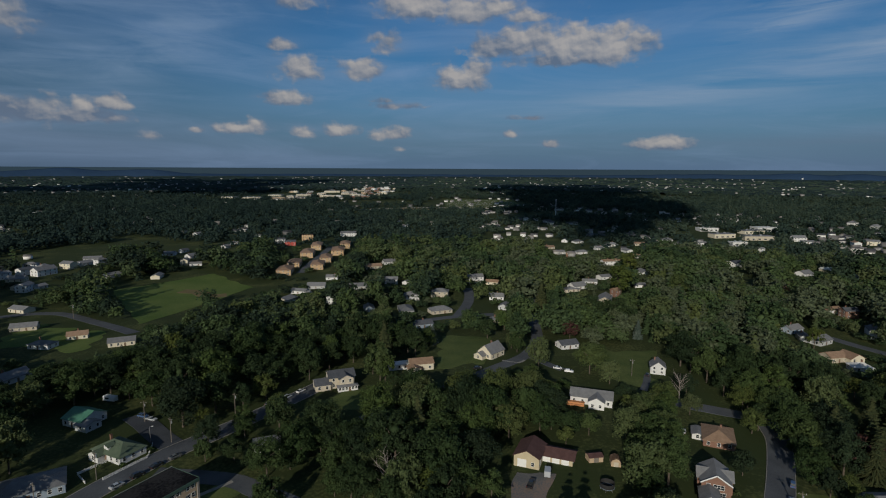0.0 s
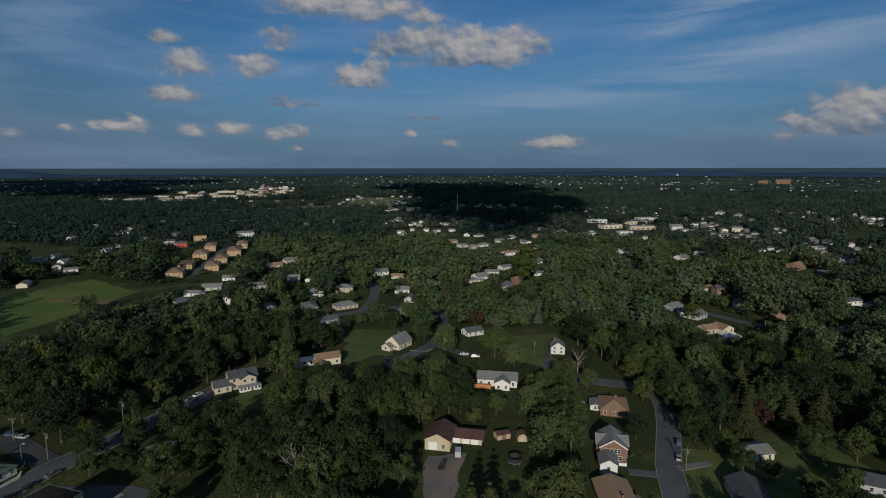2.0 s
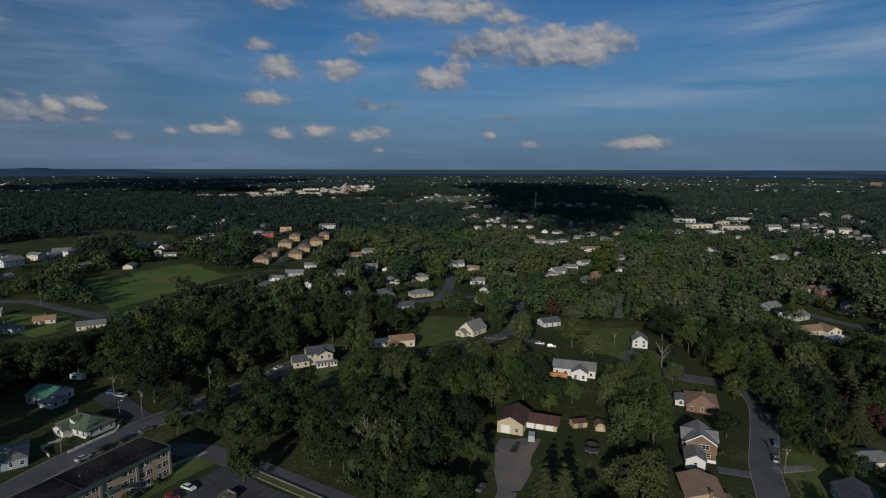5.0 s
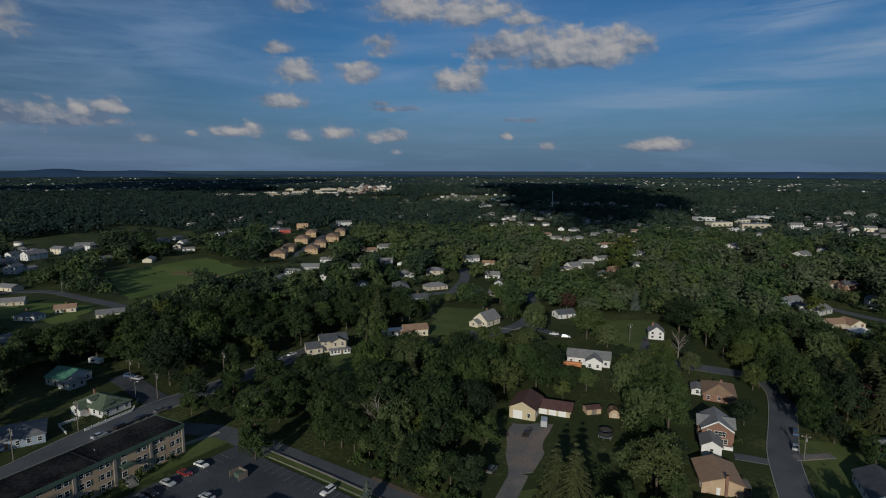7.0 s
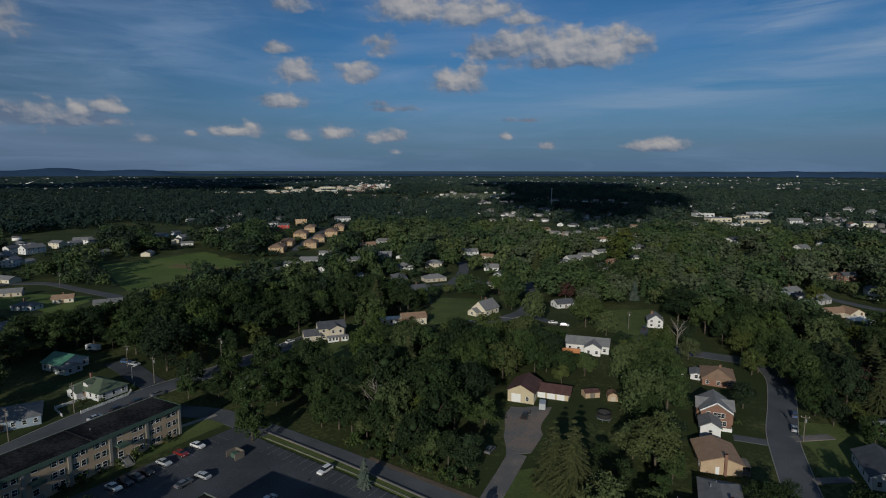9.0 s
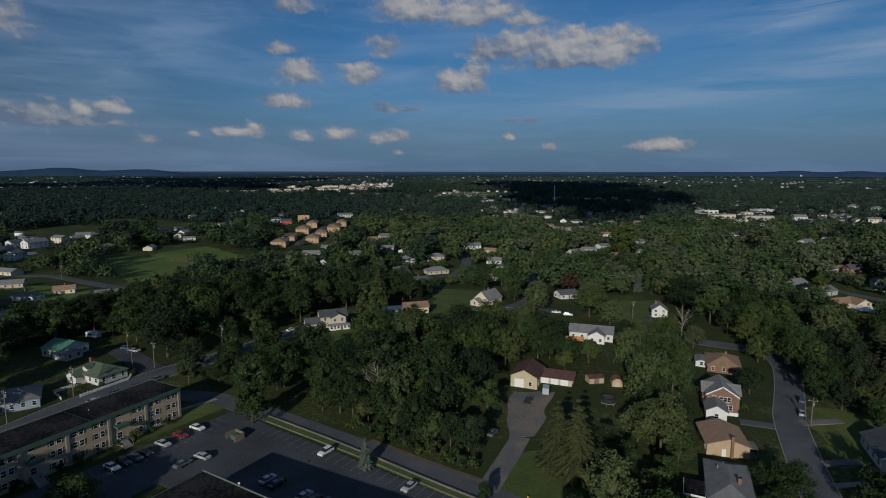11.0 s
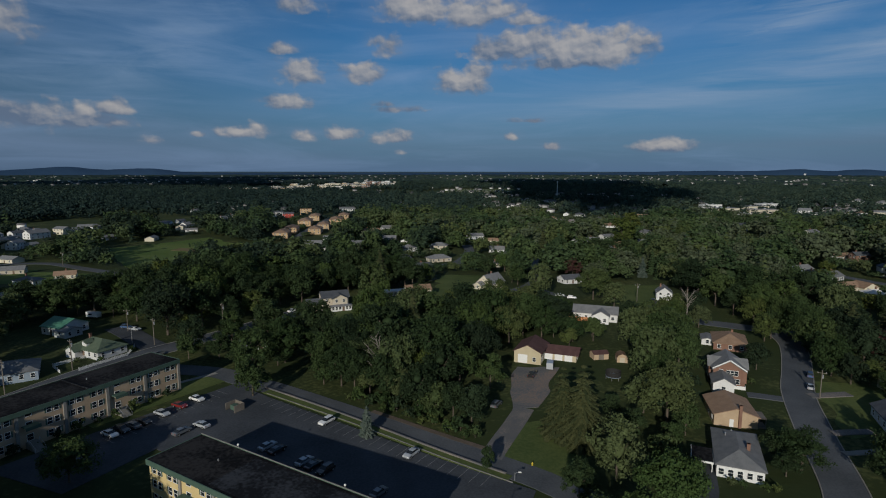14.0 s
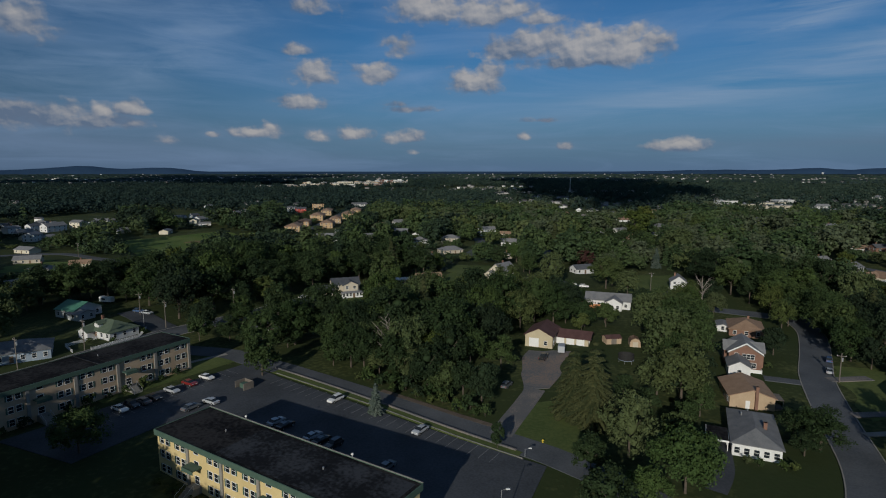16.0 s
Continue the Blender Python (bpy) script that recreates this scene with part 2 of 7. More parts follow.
def material(name, dark, light, rough=0.8, scale=0.5, fine=6.0, bump=0.0, metal=0.0, spread=0.5, vary=0.0, island=0.0, spec=0.3, third=None):
    """A worn surface: two colours mixed by coarse and fine noise (scales per metre), with relief and a change from object to object."""
    m = bpy.data.materials.new(name)
    m.use_nodes = True
    nt = m.node_tree
    b = nt.nodes["Principled BSDF"]
    b.inputs["Roughness"].default_value, b.inputs["Metallic"].default_value = rough, metal
    b.inputs["Specular IOR Level"].default_value = spec
    co = nt.nodes.new("ShaderNodeTexCoord")
    n1, n2 = nt.nodes.new("ShaderNodeTexNoise"), nt.nodes.new("ShaderNodeTexNoise")
    for n, s, d in ((n1, scale, 4), (n2, fine, 3)):
        n.inputs["Scale"].default_value, n.inputs["Detail"].default_value = s, d
        nt.links.new(co.outputs["Object"], n.inputs["Vector"])

    def calc(op, a, b2, clamp=False):
        n = nt.nodes.new("ShaderNodeMath")
        n.operation, n.use_clamp = op, clamp
        for i, v in enumerate((a, b2)):
            if isinstance(v, (int, float)):
                n.inputs[i].default_value = v
            else:
                nt.links.new(v, n.inputs[i])
        return n.outputs[0]

    f = calc("ADD", calc("MULTIPLY", calc("SUBTRACT", n1.outputs["Fac"], 0.5), 2.4 * spread), calc("MULTIPLY", calc("SUBTRACT", n2.outputs["Fac"], 0.5), 1.8 * spread))
    if vary:
        info = nt.nodes.new("ShaderNodeObjectInfo")
        f = calc("ADD", f, calc("MULTIPLY", calc("SUBTRACT", info.outputs["Random"], 0.5), vary))
    if island:
        geo = nt.nodes.new("ShaderNodeNewGeometry")
        f = calc("ADD", f, calc("MULTIPLY", calc("SUBTRACT", geo.outputs["Random Per Island"], 0.5), island))
    f = calc("ADD", f, 0.5, True)
    ramp = nt.nodes.new("ShaderNodeValToRGB")
    ramp.color_ramp.elements[0].color, ramp.color_ramp.elements[1].color = (*dark, 1), (*light, 1)
    if third:
        e = ramp.color_ramp.elements.new(0.55)
        e.color = (*third, 1)
    nt.links.new(f, ramp.inputs[0])
    nt.links.new(ramp.outputs[0], b.inputs["Base Color"])
    if bump:
        bp = nt.nodes.new("ShaderNodeBump")
        bp.inputs["Strength"].default_value, bp.inputs["Distance"].default_value = 0.6, bump
        nt.links.new(n2.outputs["Fac"], bp.inputs["Height"])
        nt.links.new(bp.outputs[0], b.inputs["Normal"])
    return m


M = {}
M["grass"] = material("grass", (0.032, 0.046, 0.016), (0.090, 0.100, 0.038), 0.95, 0.035, 0.8, 0.15, spread=0.75, spec=0.1, third=(0.036, 0.048, 0.018))
M["lawn"] = material("lawn", (0.050, 0.076, 0.024), (0.108, 0.130, 0.045), 0.95, 0.08, 1.2, 0.08, spread=0.7, spec=0.1)
M["meadow"] = material("meadow_grass", (0.062, 0.106, 0.025), (0.122, 0.156, 0.046), 0.95, 0.03, 0.7, 0.08, spread=0.8, spec=0.1)
M["dry"] = material("dry_grass", (0.11, 0.095, 0.042), (0.20, 0.155, 0.080), 0.95, 0.1, 1.5, 0.1, spec=0.1)
M["asphalt"] = material("asphalt", (0.057, 0.063, 0.070), (0.105, 0.113, 0.123), 0.9, 0.12, 2.5, 0.01, spread=0.7, spec=0.2)
M["new_asphalt"] = material("lot_asphalt", (0.040, 0.045, 0.052), (0.077, 0.084, 0.094), 0.9, 0.1, 2.0, 0.01, spread=0.8, spec=0.2)
M["gravel"] = material("gravel", (0.115, 0.118, 0.122), (0.205, 0.180, 0.160), 0.95, 0.13, 3.0, 0.03, spread=1.3, spec=0.1, third=(0.135, 0.130, 0.127))
M["yard"] = material("yard_gravel", (0.105, 0.110, 0.116), (0.215, 0.165, 0.135), 0.95, 0.075, 2.0, 0.03, spread=1.2, spec=0.1, third=(0.140, 0.136, 0.134))
M["concrete"] = material("concrete", (0.17, 0.165, 0.15), (0.30, 0.285, 0.25), 0.9, 0.3, 4.0, 0.01)
M["paint"] = material("road_paint", (0.15, 0.155, 0.16), (0.27, 0.27, 0.27), 0.8, 0.6, 5.0)


def leaves(name, tones, tint, island=0.20, share=0.26):
    """Leaf material: tones from dark to light picked tree by tree (object random or the tint stored with each tree), a little change from spray to spray, and light through the leaf."""
    m = bpy.data.materials.new(name)
    m.use_nodes = True
    nt = m.node_tree
    b = nt.nodes["Principled BSDF"]
    b.inputs["Roughness"].default_value, b.inputs["Specular IOR Level"].default_value = 0.75, 0.12
    if tint:
        src = nt.nodes.new("ShaderNodeAttribute")
        src.attribute_name = "tint"
        pick = src.outputs["Fac"]
    else:
        pick = nt.nodes.new("ShaderNodeObjectInfo").outputs["Random"]
    ramp = nt.nodes.new("ShaderNodeValToRGB")
    el_ = ramp.color_ramp.elements
    while len(el_) < len(tones):
        el_.new(0.5)
    for k, c in enumerate(tones):
        el_[k].position = k / (len(tones) - 1)
        el_[k].color = (*c, 1)
    nt.links.new(pick, ramp.inputs[0])
    co, no, geo = nt.nodes.new("ShaderNodeTexCoord"), nt.nodes.new("ShaderNodeTexNoise"), nt.nodes.new("ShaderNodeNewGeometry")
    no.inputs["Scale"].default_value = 0.5
    nt.links.new(co.outputs["Object"], no.inputs["Vector"])
    add = nt.nodes.new("ShaderNodeMath")
    add.operation = "MULTIPLY_ADD"
    nt.links.new(geo.outputs["Random Per Island"], add.inputs[0])
    add.inputs[1].default_value = island * 2
    nt.links.new(no.outputs["Fac"], add.inputs[2])
    sc = nt.nodes.new("ShaderNodeMath")
    sc.operation = "ADD"
    nt.links.new(add.outputs[0], sc.inputs[0])
    sc.inputs[1].default_value = 0.5 - island
    mul = nt.nodes.new("ShaderNodeMix")
    mul.data_type, mul.blend_type = "RGBA", "MULTIPLY"
    mul.inputs[0].default_value = 1.0
    nt.links.new(ramp.outputs[0], mul.inputs[6])
    nt.links.new(sc.outputs[0], mul.inputs[7])
    nt.links.new(mul.outputs[2], b.inputs["Base Color"])
    t, mix = nt.nodes.new("ShaderNodeBsdfTranslucent"), nt.nodes.new("ShaderNodeMixShader")
    mix.inputs[0].default_value = share
    nt.links.new(mul.outputs[2], t.inputs["Color"])
    nt.links.new(b.outputs[0], mix.inputs[1])
    nt.links.new(t.outputs[0], mix.inputs[2])
    nt.links.new(mix.outputs[0], nt.nodes["Material Output"].inputs["Surface"])
    return m


# haze put into these greens as extra blue; near leaves scale it back
GREENS = ((0.025, 0.041, 0.026), (0.035, 0.057, 0.034), (0.037, 0.064, 0.027), (0.050, 0.080, 0.034), (0.060, 0.093, 0.041), (0.064, 0.098, 0.035), (0.073, 0.103, 0.047), (0.093, 0.119, 0.041), (0.085, 0.107, 0.060))
M["leaf"] = leaves("leaves", tuple((0.90 * a, 0.90 * b, 0.74 * c) for a, b, c in GREENS), False)
M["leaf_fresh"] = leaves("fresh_leaves", ((0.050, 0.084, 0.026), (0.066, 0.108, 0.032), (0.080, 0.118, 0.036)), False)
M["leaf_wood"] = leaves("woodland_leaves", GREENS, True, 0.16, 0.22)
# far foliage: haze is painted into these tones as blue-grey
M["leaf_hazed"] = leaves("hazed_far_leaves", ((0.026, 0.048, 0.042), (0.038, 0.064, 0.052), (0.050, 0.080, 0.058), (0.066, 0.096, 0.066), (0.080, 0.108, 0.072)), True, 0.06, 0.42)
M["leaf_dark"] = leaves("dark_leaves", ((0.021, 0.037, 0.017), (0.038, 0.060, 0.024), (0.029, 0.050, 0.019)), False)
M["leaf_maroon"] = leaves("maroon_leaves", ((0.050, 0.026, 0.024), (0.070, 0.034, 0.030)), False)
M["leaf_pale"] = leaves("pale_leaves", ((0.060, 0.088, 0.034), (0.095, 0.120, 0.050)), False)
M["leaf_yellow"] = leaves("turning_leaves", ((0.066, 0.090, 0.022), (0.104, 0.116, 0.030)), False)
M["needle"] = material("needles", (0.016, 0.028, 0.013), (0.070, 0.074, 0.030), 0.8, 0.3, 1.6, 0.0, spread=0.4, vary=0.15, island=0.5, spec=0.1)
M["needle_blue"] = material("blue_needles", (0.035, 0.055, 0.045), (0.095, 0.115, 0.095), 0.8, 0.3, 1.6, 0.0, spread=0.5, vary=0.3, island=0.5, spec=0.1)
M["bark"] = material("bark", (0.05, 0.040, 0.030), (0.14, 0.115, 0.09), 0.95, 1.0, 6.0, 0.03)
# bluish base colour stands in for haze over the distant tree tops
M["hazed_canopy"] = material("hazed_canopy", (0.016, 0.033, 0.034), (0.058, 0.084, 0.074), 0.9, 0.004, 0.03, 0.0, spread=1.0, spec=0.05, third=(0.028, 0.044, 0.040))
# blue of the hills is haze, put into the base colour
M["hazed_hill"] = material("hazed_hill", (0.025, 0.051, 0.094), (0.034, 0.065, 0.118), 0.95, 0.002, 0.02, 0.0, spec=0.0)
M["w_white"] = material("white_siding", (0.52, 0.52, 0.51), (0.70, 0.70, 0.68), 0.7, 0.4, 3.0, 0.004, vary=0.5)
M["w_cream"] = material("cream_siding", (0.50, 0.455, 0.345), (0.66, 0.605, 0.475), 0.75, 0.4, 3.0, 0.004, vary=0.5)
M["w_tan"] = material("tan_siding", (0.38, 0.335, 0.255), (0.54, 0.485, 0.385), 0.75, 0.4, 3.0, 0.004, vary=0.5)
M["w_grey"] = material("grey_siding", (0.33, 0.34, 0.34), (0.50, 0.51, 0.50), 0.75, 0.4, 3.0, 0.004, vary=0.5)
M["w_slate"] = material("blue_grey_siding", (0.16, 0.21, 0.27), (0.30, 0.36, 0.42), 0.75, 0.4, 3.0, 0.004, vary=0.5)
M["w_brick"] = material("red_brick", (0.15, 0.082, 0.058), (0.25, 0.145, 0.105), 0.9, 0.5, 9.0, 0.006, vary=0.3)
M["w_buff"] = material("buff_brick", (0.34, 0.25, 0.16), (0.50, 0.38, 0.26), 0.9, 0.4, 6.0, 0.006, vary=0.2)
# cream siding darkened: shade on the garage house put into the colour
M["w_shade_cream"] = material("shaded_cream_siding", (0.40, 0.34, 0.22), (0.52, 0.45, 0.31), 0.8, 0.4, 5.0, 0.004)
M["w_ochre"] = material("ochre_render", (0.38, 0.255, 0.135), (0.52, 0.365, 0.215), 0.85, 0.4, 4.0, 0.004, vary=0.2)
M["w_red"] = material("red_paint", (0.34, 0.05, 0.04), (0.46, 0.08, 0.06), 0.7, 0.4, 4.0)
M["w_yellow"] = material("yellow_stucco", (0.50, 0.385, 0.175), (0.66, 0.53, 0.27), 0.85, 0.4, 4.0, 0.004)
M["r_grey"] = material("grey_shingles", (0.115, 0.120, 0.125), (0.235, 0.235, 0.235), 0.9, 0.5, 5.0, 0.02, vary=0.5)
M["r_slate"] = material("dark_shingles", (0.045, 0.052, 0.062), (0.11, 0.115, 0.125), 0.88, 0.5, 5.0, 0.02, vary=0.4)
M["r_brown"] = material("brown_shingles", (0.20, 0.128, 0.082), (0.34, 0.228, 0.152), 0.9, 0.5, 5.0, 0.02, vary=0.4)
M["r_maroon"] = material("maroon_shingles", (0.060, 0.030, 0.028), (0.12, 0.065, 0.058), 0.9, 0.5, 5.0, 0.02)
M["r_green"] = material("green_metal_roof", (0.045, 0.150, 0.098), (0.085, 0.225, 0.150), 0.55, 0.3, 2.0, 0.0, spec=0.5)
M["r_darkgreen"] = material("green_shingles", (0.055, 0.085, 0.055), (0.12, 0.15, 0.10), 0.9, 0.5, 5.0, 0.02)
M["r_white"] = material("white_roof", (0.55, 0.54, 0.51), (0.72, 0.71, 0.67), 0.7, 0.4, 3.0)
M["r_tar"] = material("tar_roof", (0.006, 0.006, 0.007), (0.030, 0.029, 0.029), 0.92, 0.11, 1.2, 0.01, spread=1.8, spec=0.1)
M["r_membrane"] = material("roof_membrane", (0.010, 0.011, 0.013), (0.044, 0.048, 0.055), 0.9, 0.13, 1.4, 0.0, spread=1.5, spec=0.1)
M["fascia"] = material("green_fascia", (0.045, 0.085, 0.065), (0.08, 0.13, 0.10), 0.7, 0.4, 3.0)
M["trim"] = material("white_trim", (0.62, 0.62, 0.60), (0.78, 0.78, 0.75), 0.6, 0.5, 4.0)
M["door"] = material("door_paint", (0.10, 0.07, 0.05), (0.22, 0.15, 0.10), 0.6, 0.8, 5.0, vary=0.5)
M["wood"] = material("weathered_wood", (0.11, 0.095, 0.08), (0.21, 0.185, 0.155), 0.85, 0.8, 7.0, 0.01, vary=0.4)
M["deck"] = material("red_stained_wood", (0.40, 0.16, 0.06), (0.58, 0.27, 0.12), 0.8, 0.8, 7.0, 0.01)
M["steel"] = material("galvanised_steel", (0.38, 0.39, 0.40), (0.55, 0.56, 0.57), 0.45, 0.8, 5.0, metal=0.7)
M["tyre"] = material("tyre_rubber", (0.015, 0.015, 0.015), (0.035, 0.035, 0.035), 0.9, 2.0, 9.0)
M["red_earth"] = material("reddish_dirt", (0.080, 0.066, 0.052), (0.150, 0.118, 0.092), 0.95, 0.3, 2.5, 0.03, spread=0.8, spec=0.1)
M["yellow"] = material("yellow_paint", (0.50, 0.36, 0.03), (0.66, 0.50, 0.06), 0.5, 1.0, 8.0)
M["earth"] = material("earth", (0.13, 0.095, 0.06), (0.24, 0.18, 0.12), 0.95, 0.2, 2.0, 0.04, spec=0.1)
M["stone"] = material("grave_stone", (0.16, 0.155, 0.15), (0.28, 0.27, 0.26), 0.8, 0.5, 4.0)


def plain(name, colour, rough=0.4, metal=0.0, coat=0.0):
    m = bpy.data.materials.new(name)
    m.use_nodes = True
    b = m.node_tree.nodes["Principled BSDF"]
    b.inputs["Base Color"].default_value = (*colour, 1)
    b.inputs["Roughness"].default_value, b.inputs["Metallic"].default_value = rough, metal
    b.inputs["Coat Weight"].default_value = coat
    return m
M["glass"] = plain("window_glass", (0.02, 0.025, 0.03), 0.12)
M["lamp"] = plain("lamp_glass", (0.7, 0.7, 0.66), 0.3)
CAR = {n: plain(n + "_car_paint", c, 0.35, 0.0, 0.8) for n, c in (("white", (0.72, 0.72, 0.71)), ("silver", (0.40, 0.42, 0.44)), ("black", (0.015, 0.016, 0.018)), ("red", (0.20, 0.018, 0.016)), ("blue", (0.06, 0.11, 0.22)), ("grey", (0.13, 0.14, 0.15)))}

# ---- mesh helpers ----


def mesh_from(name, verts, tris, mat=None, smooth=False):
    """A mesh from arrays of corners and triangles."""
    me = bpy.data.meshes.new(name)
    verts, tris = np.asarray(verts, np.float32), np.asarray(tris, np.int32)
    me.vertices.add(len(verts))
    me.vertices.foreach_set("co", verts.ravel())
    me.loops.add(tris.size)
    me.loops.foreach_set("vertex_index", tris.ravel())
    me.polygons.add(len(tris))
    me.polygons.foreach_set("loop_start", np.arange(0, tris.size, 3, dtype=np.int32))
    me.polygons.foreach_set("loop_total", np.full(len(tris), 3, np.int32))
    if smooth:
        me.polygons.foreach_set("use_smooth", np.ones(len(tris), bool))
    me.update(calc_edges=True)
    if mat:
        me.materials.append(mat)
    return me


def part(name, bm, mat, parent=None, label=""):
    """Links a bmesh (or a finished mesh) as one mesh object under a thing or a part."""
    if isinstance(bm, bmesh.types.BMesh):
        me = bpy.data.meshes.new(name)
        bm.to_mesh(me)
        bm.free()
        me.materials.append(mat)
    else:
        me = bm
    ob = new(name, me)
    if parent is not None:
        ob.parent = parent
    return tagged(ob, label)


def box(bm, x0, x1, y0, y1, z0, z1, bevel=0.0):
    made = bmesh.ops.create_cube(bm, size=1.0, matrix=Matrix.Translation(((x0 + x1) / 2, (y0 + y1) / 2, (z0 + z1) / 2)) @ Matrix.Diagonal((x1 - x0, y1 - y0, z1 - z0, 1)))
    if bevel:
        edges = list({e for v in made["verts"] for e in v.link_edges})
        bmesh.ops.bevel(bm, geom=edges, offset=bevel, segments=1, affect="EDGES")
    return bm


def boxes(*rows, bevel=0.0):
    bm = bmesh.new()
    for r in rows:
        box(bm, *r, bevel=bevel)
    return bm


def tube(bm, a, b, r0, r1, n=8):
    a, b = Vector(a), Vector(b)
    q = (b - a).to_track_quat("Z", "Y").to_matrix().to_4x4()
    bmesh.ops.create_cone(bm, cap_ends=True, segments=n, radius1=r0, radius2=r1, depth=(b - a).length, matrix=Matrix.Translation((a + b) / 2) @ q)
    return bm


# ---- ground ----
# known heights of the land: x, y, z
SPOT = np.array([(0, 115, 0), (-27, 133, 1.6), (-53, 142, 2), (-75, 150, 3.5), (-110, 182, 6), (-147, 220, 5.5), (-45, 243, 5), (-12, 258, 6),
                 (30, 280, 6.5), (71, 228, 4), (56, 184, 4), (116, 266, 4), (112, 197, 1.5), (111, 161, 2), (74, 128, -0.5), (-195, 448, 1),
                 (-17, 423, 3), (40, 490, 4), (-168, 743, 9), (280, 505, 8), (300, 1100, 14), (-600, 1000, 9), (800, 900, 12), (0, 0, -1), (0, 2000, 16)], float)


def ground(x, y):
    """The height of the land at a place."""
    x, y = np.asarray(x, float), np.asarray(y, float)
    d2 = (x[..., None] - SPOT[:, 0]) ** 2 + (y[..., None] - SPOT[:, 1]) ** 2
    w = 1 / (d2 + 900.0) ** 1.5
    z = (w * SPOT[:, 2]).sum(-1) / w.sum(-1)
    r = np.hypot(x, y)
    far = np.clip((r - 1500) / 3400, 0, 1)
    return z + 29 * far ** 1.3


def gz(x, y):
    return float(ground(x, y))


angles = np.radians(np.concatenate([np.arange(-50, 60, 0.5), np.arange(60, 310, 5.0)]))
radii = np.concatenate([np.arange(6, 520, 4.0), np.geomspace(520, 4960, 80)])
gx, gy = np.sin(angles)[None] * radii[:, None], np.cos(angles)[None] * radii[:, None]
gv = np.stack([gx, gy, ground(gx, gy)], -1).reshape(-1, 3)
na, nr = len(angles), len(radii)
ii, jj = np.meshgrid(np.arange(nr - 1), np.arange(na), indexing="ij")
q00, q01 = ii * na + jj, ii * na + (jj + 1) % na
q10, q11 = q00 + na, q01 + na
gt = np.concatenate([np.stack([q00, q01, q11], -1).reshape(-1, 3), np.stack([q00, q11, q10], -1).reshape(-1, 3)])
gv = np.concatenate([gv, [[0, 0, gz(0, 0)]]])
gt = np.concatenate([gt, np.stack([np.full(na, nr * na), (np.arange(na) + 1) % na, np.arange(na)], -1)])
gt = gt[:, ::-1]
land = tagged(new("ground", mesh_from("ground", gv, gt, M["grass"], True)), "wide grassy suburban land rising gently to wooded hills", "ground", kind="structure")

# the hills at the horizon, haze painted into their blue colour
ha = np.radians(np.linspace(-52, 62, 500))
hd = np.degrees(ha)
rise = 59 + 40 * np.exp(-((hd + 32.6) / 3.0) ** 2) + 33 * np.exp(-((hd + 26.6) / 2.6) ** 2) + 12 * np.exp(-((hd + 38) / 4) ** 2) + 16 * np.exp(-((hd - 27) / 7) ** 2) + 20 * np.exp(-((hd - 33.4) / 2.0) ** 2) + 22 * np.exp(-((hd - 38) / 2.2) ** 2) + 14 * np.exp(-((hd - 46) / 4) ** 2) + 1.2 * np.sin(hd * 1.7) + 0.6 * np.sin(hd * 4.3)
hx, hy = np.sin(ha), np.cos(ha)
hv = np.concatenate([np.stack([hx * 4700, hy * 4700, 30 + 0 * hx], -1), np.stack([hx * 4780, hy * 4780, rise - 4], -1), np.stack([hx * 4860, hy * 4860, rise], -1), np.stack([hx * 4950, hy * 4950, 30 + 0 * hx], -1)])
hn = len(ha)
h0 = (np.arange(3)[:, None] * hn + np.arange(hn - 1)[None]).ravel()
tagged(new("backdrop_hills", mesh_from("backdrop_hills", hv, np.concatenate([np.stack([h0, h0 + 1, h0 + hn + 1], -1), np.stack([h0, h0 + hn + 1, h0 + hn], -1)]), M["hazed_hill"], True)), "low wooded hills along the horizon, blue painted in for haze", "hills", kind="structure")

KEEP_CLEAR = []      # (x, y, radius) where no tree stands
ROADS = []           # (points, half width)


def patch(name, corners, mat, lift, label, category, n=16, kind="structure", stray=0.0):
    """A four-cornered paved or mown sheet laid on the land, with a thin edge."""
    a, b, c, d = (Vector(p) for p in corners)
    bm = bmesh.new()
    rows = []
    for i in range(n + 1):
        u = i / n
        row = []
        for j in range(n + 1):
            v = j / n
            p = (a * (1 - u) + b * u) * (1 - v) + (d * (1 - u) + c * u) * v
            if stray:
                p = p + Vector((noise.noise((p.x * 0.09, p.y * 0.09, 2.0)), noise.noise((p.x * 0.09, p.y * 0.09, 7.0)))) * stray
            row.append(bm.verts.new((p.x, p.y, gz(p.x, p.y) + lift)))
        rows.append(row)
    for i in range(n):
        for j in range(n):
            bm.faces.new((rows[i][j], rows[i + 1][j], rows[i + 1][j + 1], rows[i][j + 1]))
    bmesh.ops.recalc_face_normals(bm, faces=bm.faces)
    if bm.faces[0].normal.z < 0:
        bmesh.ops.reverse_faces(bm, faces=bm.faces)
    rim = [e for e in bm.edges if e.is_boundary]
    made = bmesh.ops.extrude_edge_only(bm, edges=rim)
    for v in made["geom"]:
        if isinstance(v, bmesh.types.BMVert):
            v.co.z -= lift + 0.25
    ob = part(name, bm, mat)
    for i in range(9):
        for j in range(9):
            p = (a * (1 - i / 8) + b * i / 8) * (1 - j / 8) + (d * (1 - i / 8) + c * i / 8) * j / 8
            KEEP_CLEAR.append((p.x, p.y, 5.0))
    return tagged(ob, label, category, kind=kind)


